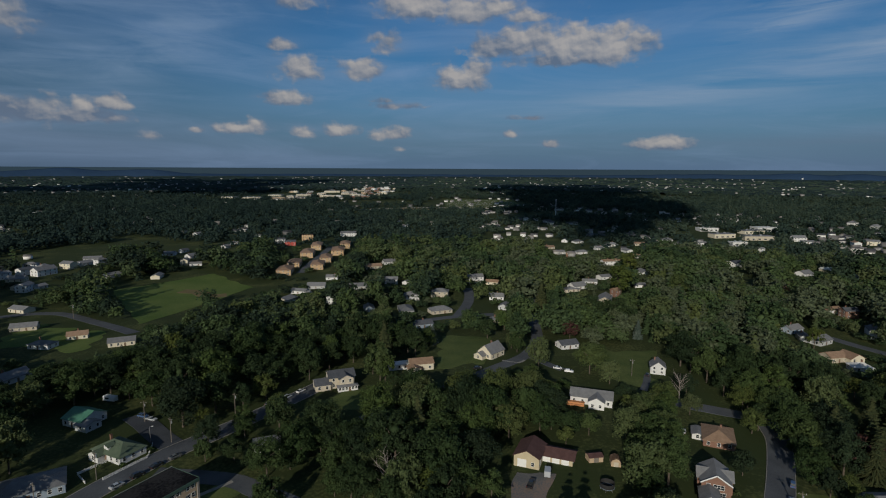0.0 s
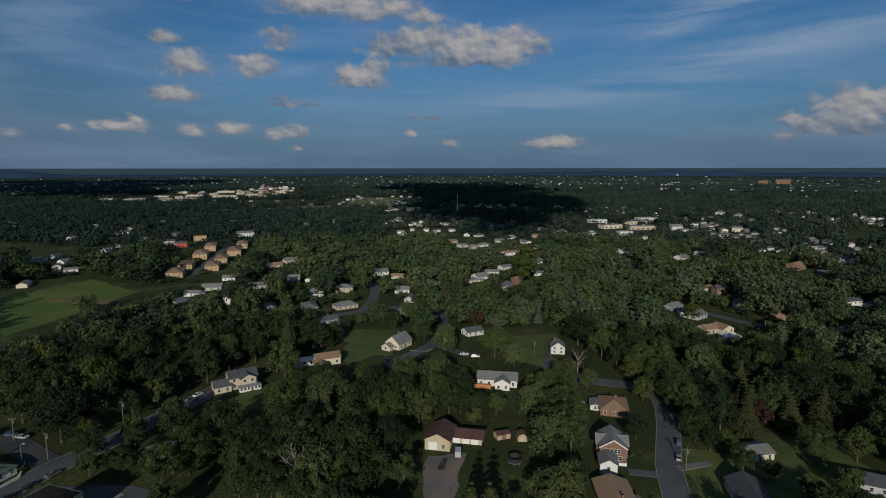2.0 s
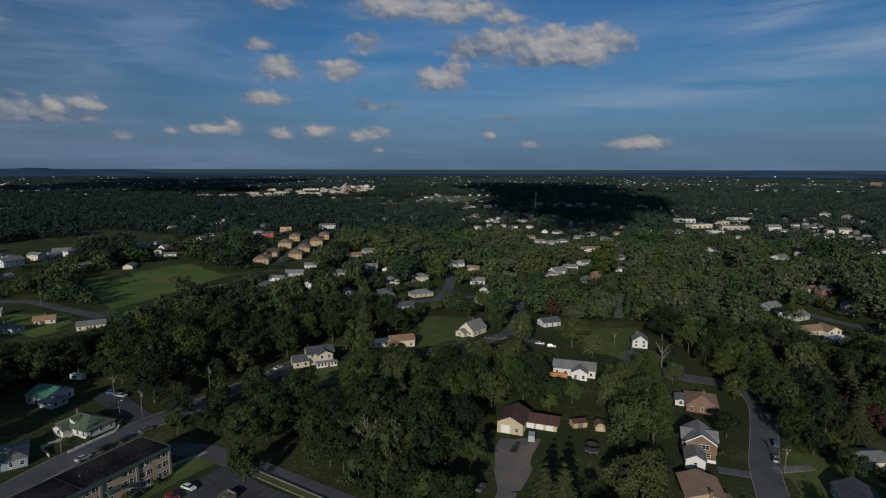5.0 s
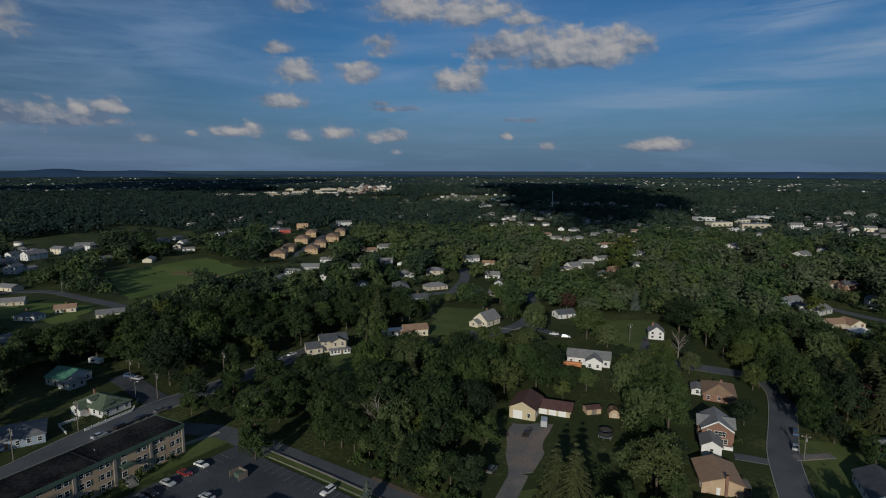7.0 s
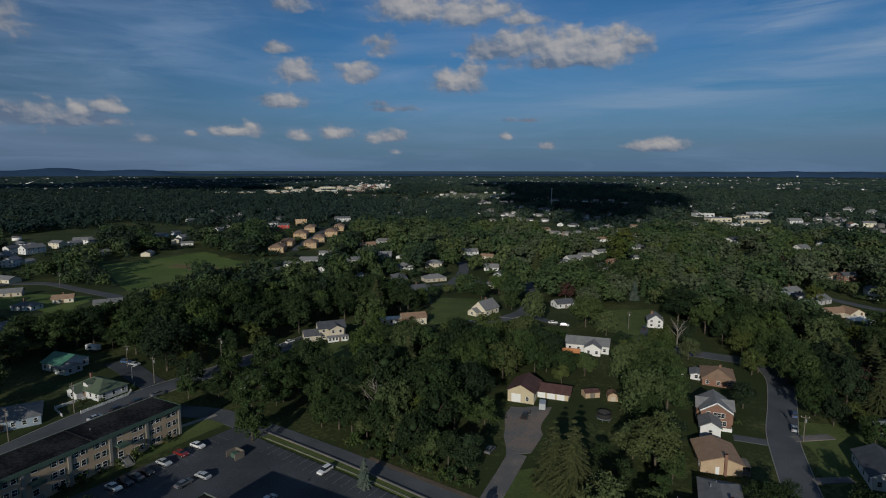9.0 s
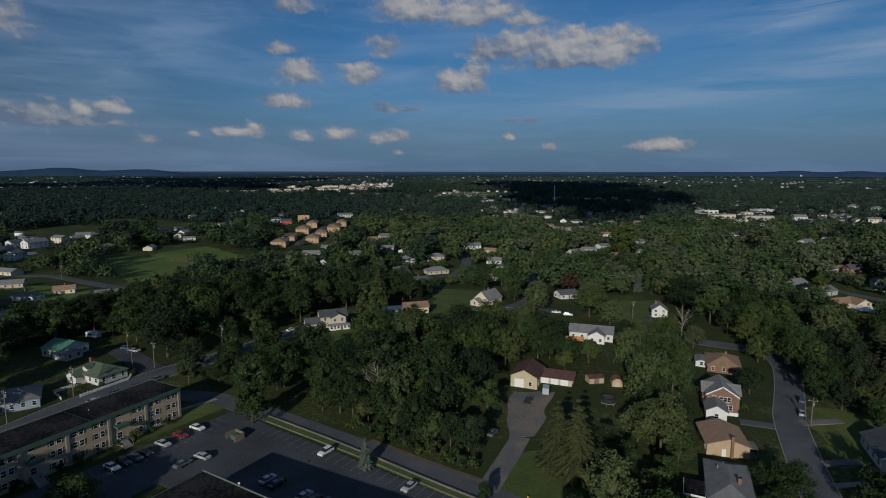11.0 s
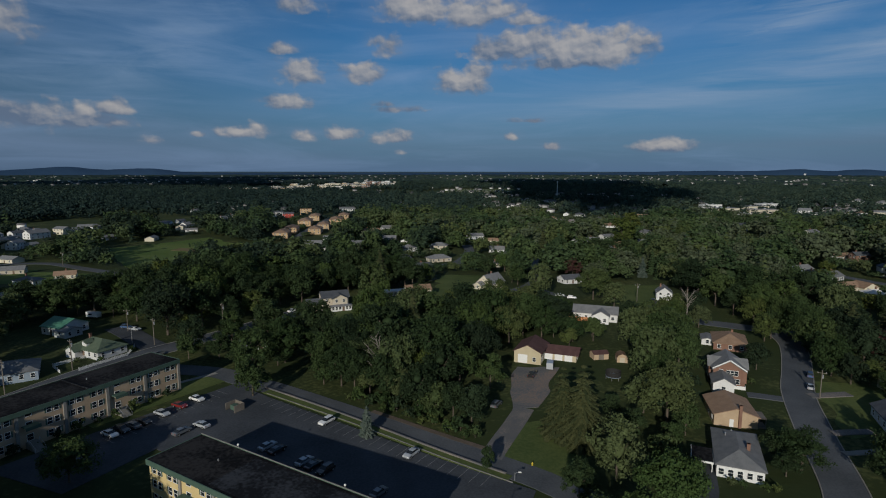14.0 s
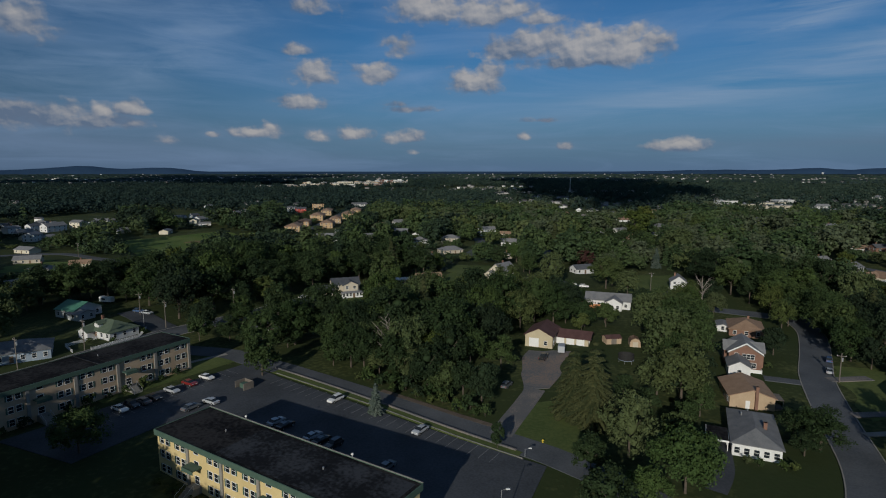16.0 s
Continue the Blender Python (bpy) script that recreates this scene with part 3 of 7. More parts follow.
def smooth_line(points, step):
    """A rounded line through the points, cut into steps."""
    pts = [Vector(p) for p in points]
    pts = [pts[0] * 2 - pts[1]] + pts + [pts[-1] * 2 - pts[-2]]
    out = []
    for i in range(1, len(pts) - 2):
        p0, p1, p2, p3 = pts[i - 1:i + 3]
        n = max(2, int((p2 - p1).length / step))
        for k in range(n):
            t = k / n
            out.append(0.5 * ((2 * p1) + (p2 - p0) * t + (2 * p0 - 5 * p1 + 4 * p2 - p3) * t * t + (3 * p1 - p0 - 3 * p2 + p3) * t ** 3))
    return out + [pts[-2]]


def ribbon(name, points, width, mat, lift, label, category, step=3.0, depth=0.3, clear=True, kind="structure"):
    """A road, kerb or path: a strip of that width laid on the land, with sides."""
    line = smooth_line(points, step)
    bm = bmesh.new()
    prev, cols = None, max(2, int(width / 2.5) + 1)
    for i, p in enumerate(line):
        t = (line[min(i + 1, len(line) - 1)] - line[max(i - 1, 0)]).normalized()
        nrm = Vector((-t.y, t.x))
        row = []
        for k in range(cols):
            q = p + nrm * width * (k / (cols - 1) - 0.5)
            row.append(bm.verts.new((q.x, q.y, gz(q.x, q.y) + lift)))
        low = [bm.verts.new(row[0].co - Vector((0, 0, depth))), bm.verts.new(row[-1].co - Vector((0, 0, depth)))]
        row = [low[0]] + row + [low[1]]
        if prev:
            for k in range(len(row) - 1):
                bm.faces.new((prev[k + 1], prev[k], row[k], row[k + 1]))
        prev = row
        if clear:
            KEEP_CLEAR.append((p.x, p.y, width / 2 + 2.2))
    return tagged(part(name, bm, mat), label, category, kind=kind)


def lawn_at(x, y, r):
    KEEP_CLEAR.append((x, y, r))


STREET = [(-140, 92), (-127, 118), (-116, 145), (-107, 165), (-95, 186), (-84, 202), (-68, 226), (-57, 243), (-46, 262)]
ribbon("road_street_west", STREET, 9.0, M["asphalt"], 0.10, "grey asphalt street along the apartment block", "road")
ribbon("road_hill_street", [(-30, 212), (-14, 225), (3, 241), (29, 266), (50, 288), (62, 318), (67, 350), (70, 377), (78, 411), (92, 450)], 7.0, M["asphalt"], 0.10, "grey asphalt street curving uphill between lawns", "road")
EAST = [(52, 60), (71, 84), (84, 103), (96, 130), (106, 151.5), (116.5, 168), (126.5, 184), (134, 198), (138, 213)]
ribbon("road_street_east", EAST, 8.4, M["asphalt"], 0.10, "grey asphalt residential street with kerbs", "road")
ribbon("road_cross_street", [(96, 236), (106, 231), (128, 220), (150, 208), (176, 198)], 8.0, M["asphalt"], 0.13, "grey asphalt cross street", "road")
ribbon("road_north_street", [(-60, 350), (-25, 357), (10, 373), (38, 380), (70, 377)], 7.5, M["asphalt"], 0.14, "grey asphalt street through a housing estate", "road")
ribbon("road_north_lane", [(17, 375), (26, 411), (30, 440), (30, 470)], 8.0, M["asphalt"], 0.17, "grey asphalt side street in the housing estate", "road")
ribbon("road_valley_road", [(-330, 352), (-296, 384), (-275, 391), (-259, 387), (-230, 368), (-205, 351), (-188, 338)], 8.0, M["asphalt"], 0.15, "grey asphalt road along a meadow", "road")
ribbon("road_east_lane", [(243, 330), (252, 305), (262, 285), (276, 262)], 7.0, M["asphalt"], 0.15, "grey asphalt lane between houses", "road")
for side in (-1, 1):
    for nm, line in (("kerb_east", EAST), ("kerb_west", STREET)):
        pts = smooth_line(line, 6.0)
        off = []
        for i, p in enumerate(pts):
            t = (pts[min(i + 1, len(pts) - 1)] - pts[max(i - 1, 0)]).normalized()
            off.append(p + Vector((-t.y, t.x)) * side * (4.32 if nm == "kerb_east" else 4.62))
        ribbon(nm, off, 0.25, M["concrete"], 0.22, "pale concrete kerb beside the street", "kerb", step=6.0, depth=0.4)

# the apartment car park, its drive and planted strip
ribbon("road_drive", [(-95, 172), (-70, 170), (-58, 164), (-46, 157.5), (-20, 140.5), (16, 115.5), (27, 106), (38, 94), (44, 82)], 7.6, M["asphalt"], 0.10, "grey asphalt drive beside the car park", "road")
patch("pavement_car_park", [(-48, 152.5), (21.0, 105.9), (8, 76), (-64, 122)], M["new_asphalt"], 0.16, "dark asphalt car park with painted bays", "car park")
patch("pavement_front_lot", [(-59.5, 161), (-47.5, 152.5), (-74, 104), (-95, 112)], M["new_asphalt"], 0.13, "dark asphalt parking court before the apartments", "car park")
ribbon("pavement_driveway", [(13, 119.5), (16.5, 127), (20.5, 135), (25, 144.5)], 5.4, M["gravel"], 0.12, "worn gravel driveway to the garage house", "driveway")
patch("pavement_yard", [(20.8, 142), (29.5, 145), (41.5, 171.5), (25.3, 173.5)], M["yard"], 0.14, "gravel yard before the garage house", "driveway", 20, stray=4.0)

# ---- houses ----
WALL_WORD = {"white": "white-sided", "cream": "cream-sided", "tan": "tan-sided", "grey": "grey-sided", "slate": "blue-grey-sided", "brick": "red brick", "buff": "buff brick", "ochre": "ochre rendered", "red": "red-painted", "yellow": "yellow rendered"}
ROOF_WORD = {"grey": "grey shingle", "slate": "dark shingle", "brown": "brown shingle", "white": "white", "maroon": "maroon shingle", "green": "green metal", "darkgreen": "dark green shingle", "tar": "black tar"}
HOUSES = []
window_mesh = {}


def window_part(parent, m, w, h, mullion=True):
    """A window: white frame, and a dark pane with its glazing bar as parts of it."""
    key = (round(w, 2), round(h, 2))
    if key not in window_mesh:
        f = boxes((-w / 2 - 0.08, w / 2 + 0.08, -0.06, 0.03, -0.10, 0.0), (-w / 2 - 0.08, w / 2 + 0.08, -0.05, 0.03, h, h + 0.10), (-w / 2 - 0.08, -w / 2, -0.05, 0.03, 0, h), (w / 2, w / 2 + 0.08, -0.05, 0.03, 0, h), (-w / 2, w / 2, -0.045, 0.03, h / 2 - 0.03, h / 2 + 0.03))
        fm = bpy.data.meshes.new("window")
        f.to_mesh(fm)
        f.free()
        fm.materials.append(M["trim"])
        g = boxes((-w / 2, w / 2, -0.012, 0.03, 0, h))
        gm = bpy.data.meshes.new("pane")
        g.to_mesh(gm)
        g.free()
        gm.materials.append(M["glass"])
        window_mesh[key] = (fm, gm)
    fm, gm = window_mesh[key]
    win = part("window", fm, None, parent)
    win.matrix_local = m
    part("pane", gm, None, win)
    return win


def roof_mesh(w, d, h, kind, pitch, over):
    """A roof slab over a box w by d whose walls end at h; the ridge runs along x."""
    bm = bmesh.new()
    t = 0.18
    W, D = w / 2 + over, d / 2 + over
    rise = D * pitch
    e = h - over * pitch
    if kind == "flat":
        return boxes((-W, W, -D, D, h, h + 0.35))
    run = 0.0 if kind == "gable" else min(D, W - 0.4)
    lo = [(-W, -D, e), (W, -D, e), (W, D, e), (-W, D, e)]
    ridge = [(-W + run, 0, e + rise), (W - run, 0, e + rise)]
    vs = [bm.verts.new(p) for p in lo + ridge]
    us = [bm.verts.new((p[0], p[1], p[2] - t)) for p in lo + ridge]
    for a in (vs, us):
        fl = [(0, 1, 5, 4), (2, 3, 4, 5)] + ([(1, 2, 5), (3, 0, 4)] if kind == "hip" else [])
        for f in fl:
            bm.faces.new([a[i] for i in (f if a is vs else f[::-1])])
    rim = [(0, 1), (1, 2), (2, 3), (3, 0)] if kind == "hip" else [(0, 1), (1, 5), (5, 2), (2, 3), (3, 4), (4, 0)]
    for i, j in rim:
        bm.faces.new((vs[j], vs[i], us[i], us[j]))
    bmesh.ops.recalc_face_normals(bm, faces=bm.faces)
    return bm


def wall_mesh(w, d, h, kind, pitch):
    bm = bmesh.new()
    lo = -1.2
    b = [bm.verts.new((x, y, lo)) for x, y in ((-w / 2, -d / 2), (w / 2, -d / 2), (w / 2, d / 2), (-w / 2, d / 2))]
    t = [bm.verts.new((v.co.x, v.co.y, h - 0.08)) for v in b]
    for i in (0, 2):
        bm.faces.new((b[i], b[(i + 1) % 4], t[(i + 1) % 4], t[i]))
    if kind == "gable":
        p = [bm.verts.new((x, 0, h + d / 2 * pitch - 0.1)) for x in (w / 2, -w / 2)]
        bm.faces.new((b[1], b[2], t[2], p[0], t[1]))
        bm.faces.new((b[3], b[0], t[0], p[1], t[3]))
    else:
        for i in (1, 3):
            bm.faces.new((b[i], b[(i + 1) % 4], t[(i + 1) % 4], t[i]))
    bmesh.ops.recalc_face_normals(bm, faces=bm.faces)
    return bm


def block(house, x, y, turn, w, d, h, kind, pitch, wall, roof, sides="fblr", over=0.45, storeys=1, win=(1.0, 1.3), gap=3.2, lift=0.0, door=True):
    """One volume of a house under its Empty: walls, roof, windows and a door."""
    m = pose(x, y, lift, 0, 0, turn)
    wo = part("wall", wall_mesh(w, d, h, kind, pitch), M["w_" + wall], house)
    wo.matrix_local = m
    ro = part("roof", roof_mesh(w, d, h, kind, pitch, over), M["r_" + roof], house)
    ro.matrix_local = m
    sh = (h - 0.15) / storeys
    for s, length, dist, ang in (("f", w, d / 2, 0), ("b", w, d / 2, 180), ("r", d, w / 2, 90), ("l", d, w / 2, -90)):
        if s not in sides:
            continue
        n = max(1, int(length / gap))
        for k in range(storeys):
            for i in range(n):
                u = (i + 0.5) / n * length - length / 2
                mm = pose(0, 0, 0, 0, 0, ang) @ pose(u, -dist - 0.012, k * sh + 0.95)
                if s == "f" and k == 0 and i == n // 2 and door:
                    dr = part("door", boxes((-0.5, 0.5, -0.05, 0.03, -0.75, 1.3), bevel=0.02), M["door"], wo)
                    dr.matrix_local = mm
                    part("door_handle", boxes((0.32, 0.42, -0.10, -0.05, 0.2, 0.3)), M["steel"], dr)
                    continue
                window_part(wo, mm, min(win[0], length / n * 0.6), min(win[1], sh * 0.55))
    return wo, ro


def new_house(name, x, y, turn, label, category="house", group="", radius=9.0, height=5.0, sink=0.15):
    h = new(name)
    h.matrix_world = pose(x, y, gz(x, y) - sink, 0, 0, turn)
    KEEP_CLEAR.append((x, y, radius))
    HOUSES.append((x, y, radius, height))
    return tagged(h, label, category, group)


def chimney(house, x, y, z0, z1):
    c = part("chimney", boxes((x - 0.35, x + 0.35, y - 0.35, y + 0.35, z0, z1), (x - 0.42, x + 0.42, y - 0.42, y + 0.42, z1 - 0.15, z1), bevel=0.02), M["w_brick"], house)
    return c


rng = random.Random(11)


def home(x, y, turn, w, d, storeys, wall, roof):
    """A small suburban house farther off."""
    kind = "gable" if rng.random() < 0.75 else "hip"
    h = 2.75 * storeys + 0.3
    ho = new_house("house", x, y, turn, f"{WALL_WORD[wall]} {'two-storey' if storeys == 2 else 'single-storey'} house with a {ROOF_WORD[roof]} {kind} roof", "house", "houses of the suburb", max(w, d) * 0.62, h + 2)
    w, d = w * 0.9, d * 0.9
    far = math.hypot(x, y) > 480
    block(ho, 0, 0, 0, w, d, h, kind, rng.uniform(0.35, 0.6), wall, roof, "f" + rng.choice("lr") if far else "flr", storeys=storeys, gap=4.2 if far else 3.4)
    if rng.random() < 0.4:
        chimney(ho, rng.uniform(-w / 4, w / 4), d * 0.15, h, h + d * 0.25 + 1.0)
    if rng.random() < 0.35 and not far:
        block(ho, w / 2 + 1.8, -d * 0.1, 0, 3.6, d * 0.6, 2.5, "gable", 0.35, wall, roof, "f", gap=4, door=False)


# garage house with the maroon roof
a = new_house("garage_house", 33.6, 182, 67, "cream house with maroon roof and long garage wing on gravel", radius=13, height=5)
block(a, 0, 0, 0, 12, 9, 4.2, "gable", 0.5, "shade_cream", "maroon", "fblr", door=False)
block(a, 4.0, -9.2, -90, 11.5, 7, 3.0, "gable", 0.4, "shade_cream", "maroon", "br", over=0.9, door=False)
for i in range(3):
    g = part("garage_door", boxes((-1.3, 1.3, -0.06, 0.02, -0.6, 2.0), (-1.3, 1.3, -0.09, 0.02, 0.3, 0.36), (-1.3, 1.3, -0.09, 0.02, 1.1, 1.16)), M["trim"], a)
    g.matrix_local = pose(4.0, -9.2, 0, 0, 0, -90) @ pose(-3.4 + 3.3 * i, -3.53, 0.65)
g = part("garage_door", boxes((-1.6, 1.6, -0.06, 0.02, -0.8, 2.1), (-1.6, 1.6, -0.09, 0.02, 0.3, 0.36), (-1.6, 1.6, -0.09, 0.02, 1.1, 1.16)), M["trim"], a)
g.matrix_local = pose(0, 0, 0, 0, 0, -90) @ pose(-1.6, -6.03, 0.9)

# houses along the eastern street
d_ = new_house("hip_roof_house", 110, 197.5, 66, "red brick bungalow with an orange-brown hip roof", radius=11, height=4)
block(d_, 0, 0, 0, 14.5, 11, 3.0, "hip", 0.42, "brick", "brown")
block(d_, 0.5, 7.3, 0, 7, 4, 2.6, "gable", 0.3, "white", "grey", "lr", door=False)
chimney(d_, 2, -1, 3.5, 5.9)
e_ = new_house("gable_house", 91, 163, 68, "red brick two-storey house with white-edged grey gable roof", radius=11, height=7)
front, _ = block(e_, 1.5, 0, 0, 12, 8.8, 5.2, "gable", 0.62, "brick", "grey", "fbr", storeys=2)
for u, z in ((-0.35, 3.4), (0.75, 3.4), (1.85, 3.4), (-2.3, 3.5), (0.2, 0.9), (1.3, 0.9), (2.4, 0.9)):
    window_part(front, pose(0, 0, 0, 0, 0, -90) @ pose(u, -6.012, z), 1.0, 1.45)
part("porch", boxes((-6.3, -4.5, -4.4, -0.6, -0.6, 0.3), (-6.3, -6.2, -4.4, -0.6, 0.3, 1.0), (-6.3, -4.5, -4.4, -4.3, 0.3, 1.0), bevel=0.02), M["trim"], e_, "white railed front porch")
block(e_, 2.5, 0, 90, 10.6, 6.6, 5.0, "gable", 0.6, "brick", "grey", "lr", storeys=2, door=False)
block(e_, -8.3, 2.2, 0, 7.5, 5.6, 3.4, "gable", 0.55, "white", "grey", "lr", door=False)
for s in (-1, 1):
    v = part("verge_board", boxes((-0.1, 0.1, -2.75, 2.75, -0.16, 0.16)), M["trim"], e_)
    v.matrix_local = pose(-4.95, s * 2.35, 5.2 + 1.5, s * -31.8, 0, 0)
f_ = new_house("gable_roof_house", 79.6, 140.1, 75, "tan brick bungalow with an orange-brown gable roof and brick chimney", radius=10.5, height=4)
block(f_, 0, 0, 0, 12.4, 10.4, 3.3, "gable", 0.34, "buff", "brown", "fbr")
chimney(f_, -6.5, -0.9, -1.0, 6.0)
part("door", boxes((-6.26, -6.18, 0.5, 1.5, -0.2, 2.0), bevel=0.02), M["trim"], f_, "white panelled door")
part("rear_porch", boxes((-5.6, -1.0, -7.4, -5.3, -1.0, 0.4), (-5.6, -1.0, -7.4, -5.3, 2.5, 2.68), (-5.5, -5.35, -7.3, -7.15, 0.4, 2.5), (-1.25, -1.1, -7.3, -7.15, 0.4, 2.5), bevel=0.03), M["wood"], f_)
g_ = new_house("hip_roof_house", 69.3, 118.0, 66, "white bungalow with a large weathered grey shingle hip roof", radius=11, height=4)
block(g_, 0, 0, 0, 18.4, 9.2, 3.4, "hip", 0.38, "white", "grey", "lfbr", gap=1.6)
chimney(g_, -2.5, -2.0, 4.0, 5.9)
for px_, py_ in ((3.5, 2.2), (5.5, 0.8)):
    part("roof_vent", tube(bmesh.new(), (px_, py_, 4.2), (px_, py_, 5.1), 0.16, 0.16), M["steel"], g_)
cp = new_house("carport", 60.6, 116.6, 65, "open carport with a flat black roof and white fascia", "carport", radius=5, height=2)
part("roof", boxes((-3.5, 3.5, -2.2, 2.2, 2.5, 2.66), bevel=0.02), M["r_tar"], cp)
part("fascia_board", boxes((-3.62, -3.5, -2.3, 2.3, 2.3, 2.72), (-3.5, 3.5, 2.2, 2.3, 2.4, 2.7), (-3.5, 3.5, -2.3, -2.2, 2.4, 2.7), bevel=0.01), M["trim"], cp, "white painted fascia")
for u, v in itertools.product((-3.3, 0, 3.3), (-2.05, 2.05)):
    part("post", boxes((u - 0.08, u + 0.08, v - 0.08, v + 0.08, -0.6, 2.5)), M["trim"], cp)

# white house with the rust-red deck
h_ = new_house("white_house", 70, 231, -20, "white house with a grey gable roof and a rust-red wooden deck", radius=12, height=5)
block(h_, 0, 0, 0, 18, 9, 3.6, "gable", 0.5, "white", "grey")
block(h_, 2.5, -4.5, 90, 8, 6.5, 3.6, "gable", 0.55, "white", "grey", "l")
deck = part("deck", boxes((-10.4, -2.6, -8.6, -4.6, 1.15, 1.35), (-10.4, -10.25, -8.6, -4.6, -0.6, 1.15), (-10.4, -2.6, -8.6, -8.45, 0.6, 1.15)), M["deck"], h_)
part("rail", boxes((-10.4, -2.6, -8.6, -8.5, 2.25, 2.37), (-10.4, -10.3, -8.6, -4.6, 2.25, 2.37), (-10.4, -2.6, -8.57, -8.52, 1.5, 2.2)), M["deck"], deck)
for i in range(5):
    part("post", boxes((-10.4 + 1.92 * i, -10.26 + 1.92 * i, -8.6, -8.46, -0.9, 2.25)), M["deck"], deck)
i_ = new_house("white_cottage", 114.5, 267, 71, "small white gabled cottage with a grey roof", radius=9, height=5)
block(i_, 0, 0, 0, 8.6, 7.2, 4.0, "gable", 0.75, "white", "grey", storeys=2)
block(i_, 6.2, 0.6, 0, 4, 5, 2.6, "gable", 0.5, "white", "grey", "l", door=False)
chimney(i_, 2, 1.5, 5, 7.3)
j_ = new_house("cream_house", 31, 287, 48, "cream cape house with steep grey roof on a wide lawn", radius=10, height=6)
block(j_, 0, 0, 0, 12, 9, 3.6, "gable", 0.85, "cream", "grey")
block(j_, -7.8, 1.5, 0, 4.0, 5.5, 2.6, "gable", 0.6, "cream", "grey", "l", door=False)
chimney(j_, 1, 0.6, 5, 8.4)
k_ = new_house("white_house", 77, 305, 18, "small white house with a dark shingle roof", radius=9, height=4)
block(k_, 0, 0, 0, 11, 7.5, 3.0, "gable", 0.5, "white", "slate")
l_ = new_house("tan_house", -46, 248, 20, "tan two-storey house with grey gables and a white porch", radius=13, height=7)
block(l_, 1.5, 0.5, 0, 12, 8.5, 5.6, "gable", 0.5, "tan", "slate", storeys=2)
block(l_, 3.0, -3.8, 90, 5.5, 6.5, 5.6, "gable", 0.5, "tan", "slate", "l", storeys=2)
block(l_, -7.5, -1.0, 0, 7, 8, 3.2, "gable", 0.45, "tan", "slate", "fl", door=False)
block(l_, 3.2, -7.6, 0, 9, 2.6, 2.6, "hip", 0.3, "white", "grey", "f", gap=1.5)
m_ = new_house("orange_roof_house", -9, 268, 14, "cream house with an orange-brown roof and a low white wing", radius=11, height=5)
block(m_, 2, 0.5, 0, 12, 7.5, 3.9, "gable", 0.5, "cream", "brown")
block(m_, -2.5, -4.4, 90, 6, 6.0, 2.9, "gable", 0.4, "cream", "brown", "l")
block(m_, -9, 3, 0, 10, 5, 2.6, "flat", 0.3, "white", "white", "f", door=False)

# houses along the western street
n_ = new_house("bungalow", -113, 184, -27, "white bungalow with a dark green hip roof behind a picket fence", radius=11, height=4)
block(n_, 0, 0, 0, 15, 10, 3.0, "hip", 0.5, "white", "darkgreen", gap=2.6)
block(n_, -3.0, -5.5, 90, 4, 5, 2.8, "gable", 0.55, "white", "darkgreen", "l")
block(n_, -1, -2.9, 90, 2.2, 2.4, 1.2, "gable", 0.6, "white", "darkgreen", "l", lift=3.7, win=(0.8, 0.8), door=False)
chimney(n_, -5.5, 1.0, 3.5, 6)
o_ = new_house("green_roof_house", -141, 209, -22, "low white building with a bright green metal gable roof", radius=13, height=5)
block(o_, 0, 1, 0, 10.5, 11, 3.4, "gable", 0.45, "white", "green")
block(o_, 6.5, -2.5, 0, 6, 6.5, 2.8, "gable", 0.3, "grey", "grey", "fr", door=False)
p_ = new_house("blue_house", -128.5, 161, 32, "pale blue bungalow with a grey shingle hip roof", radius=12, height=4)
block(p_, 0, 0, 0, 19, 12, 3.3, "hip", 0.36, "slate", "grey", gap=2.6)
q1 = new_house("small_shed_house", -63, 191, 20, "small weathered grey house under trees", radius=7, height=4)
block(q1, 0, 0, 0, 9, 7, 2.8, "gable", 0.5, "grey", "slate", "f")

# houses east of the street
r1 = new_house("pale_house", 139, 153, 0, "pale grey house with a light grey low roof", radius=10, height=4)
block(r1, 0, 0, 0, 11, 8, 3.0, "gable", 0.35, "cream", "grey")
r2 = new_house("dark_roof_house", 119, 130, 68, "white house with a dark shingle gable roof and white verges", radius=10, height=5)
block(r2, 0, 0, 0, 15, 10, 3.4, "gable", 0.5, "white", "slate")
for s in (-1, 1):
    v = part("verge_board", boxes((-0.08, 0.08, -3.1, 3.1, -0.14, 0.14)), M["trim"], r2)
    v.matrix_local = pose(-7.98, s * 2.75, 3.4 + 1.2, s * -26.5, 0, 0)
r3 = new_house("long_house", 165, 126, -38, "long low pale house with a dark roof", radius=12, height=4)
block(r3, 0, 0, 0, 20, 9, 3.2, "gable", 0.4, "grey", "slate")
r4 = new_house("orange_house", 224, 284, 10, "orange-roofed cream house beside an open green", radius=12, height=5)
block(r4, 3, -2, 90, 9, 9, 3.4, "gable", 0.5, "w_cream"[2:], "brown", "l")
block(r4, -5, 1, 0, 11, 8, 3.4, "gable", 0.5, "tan", "brown", "f")


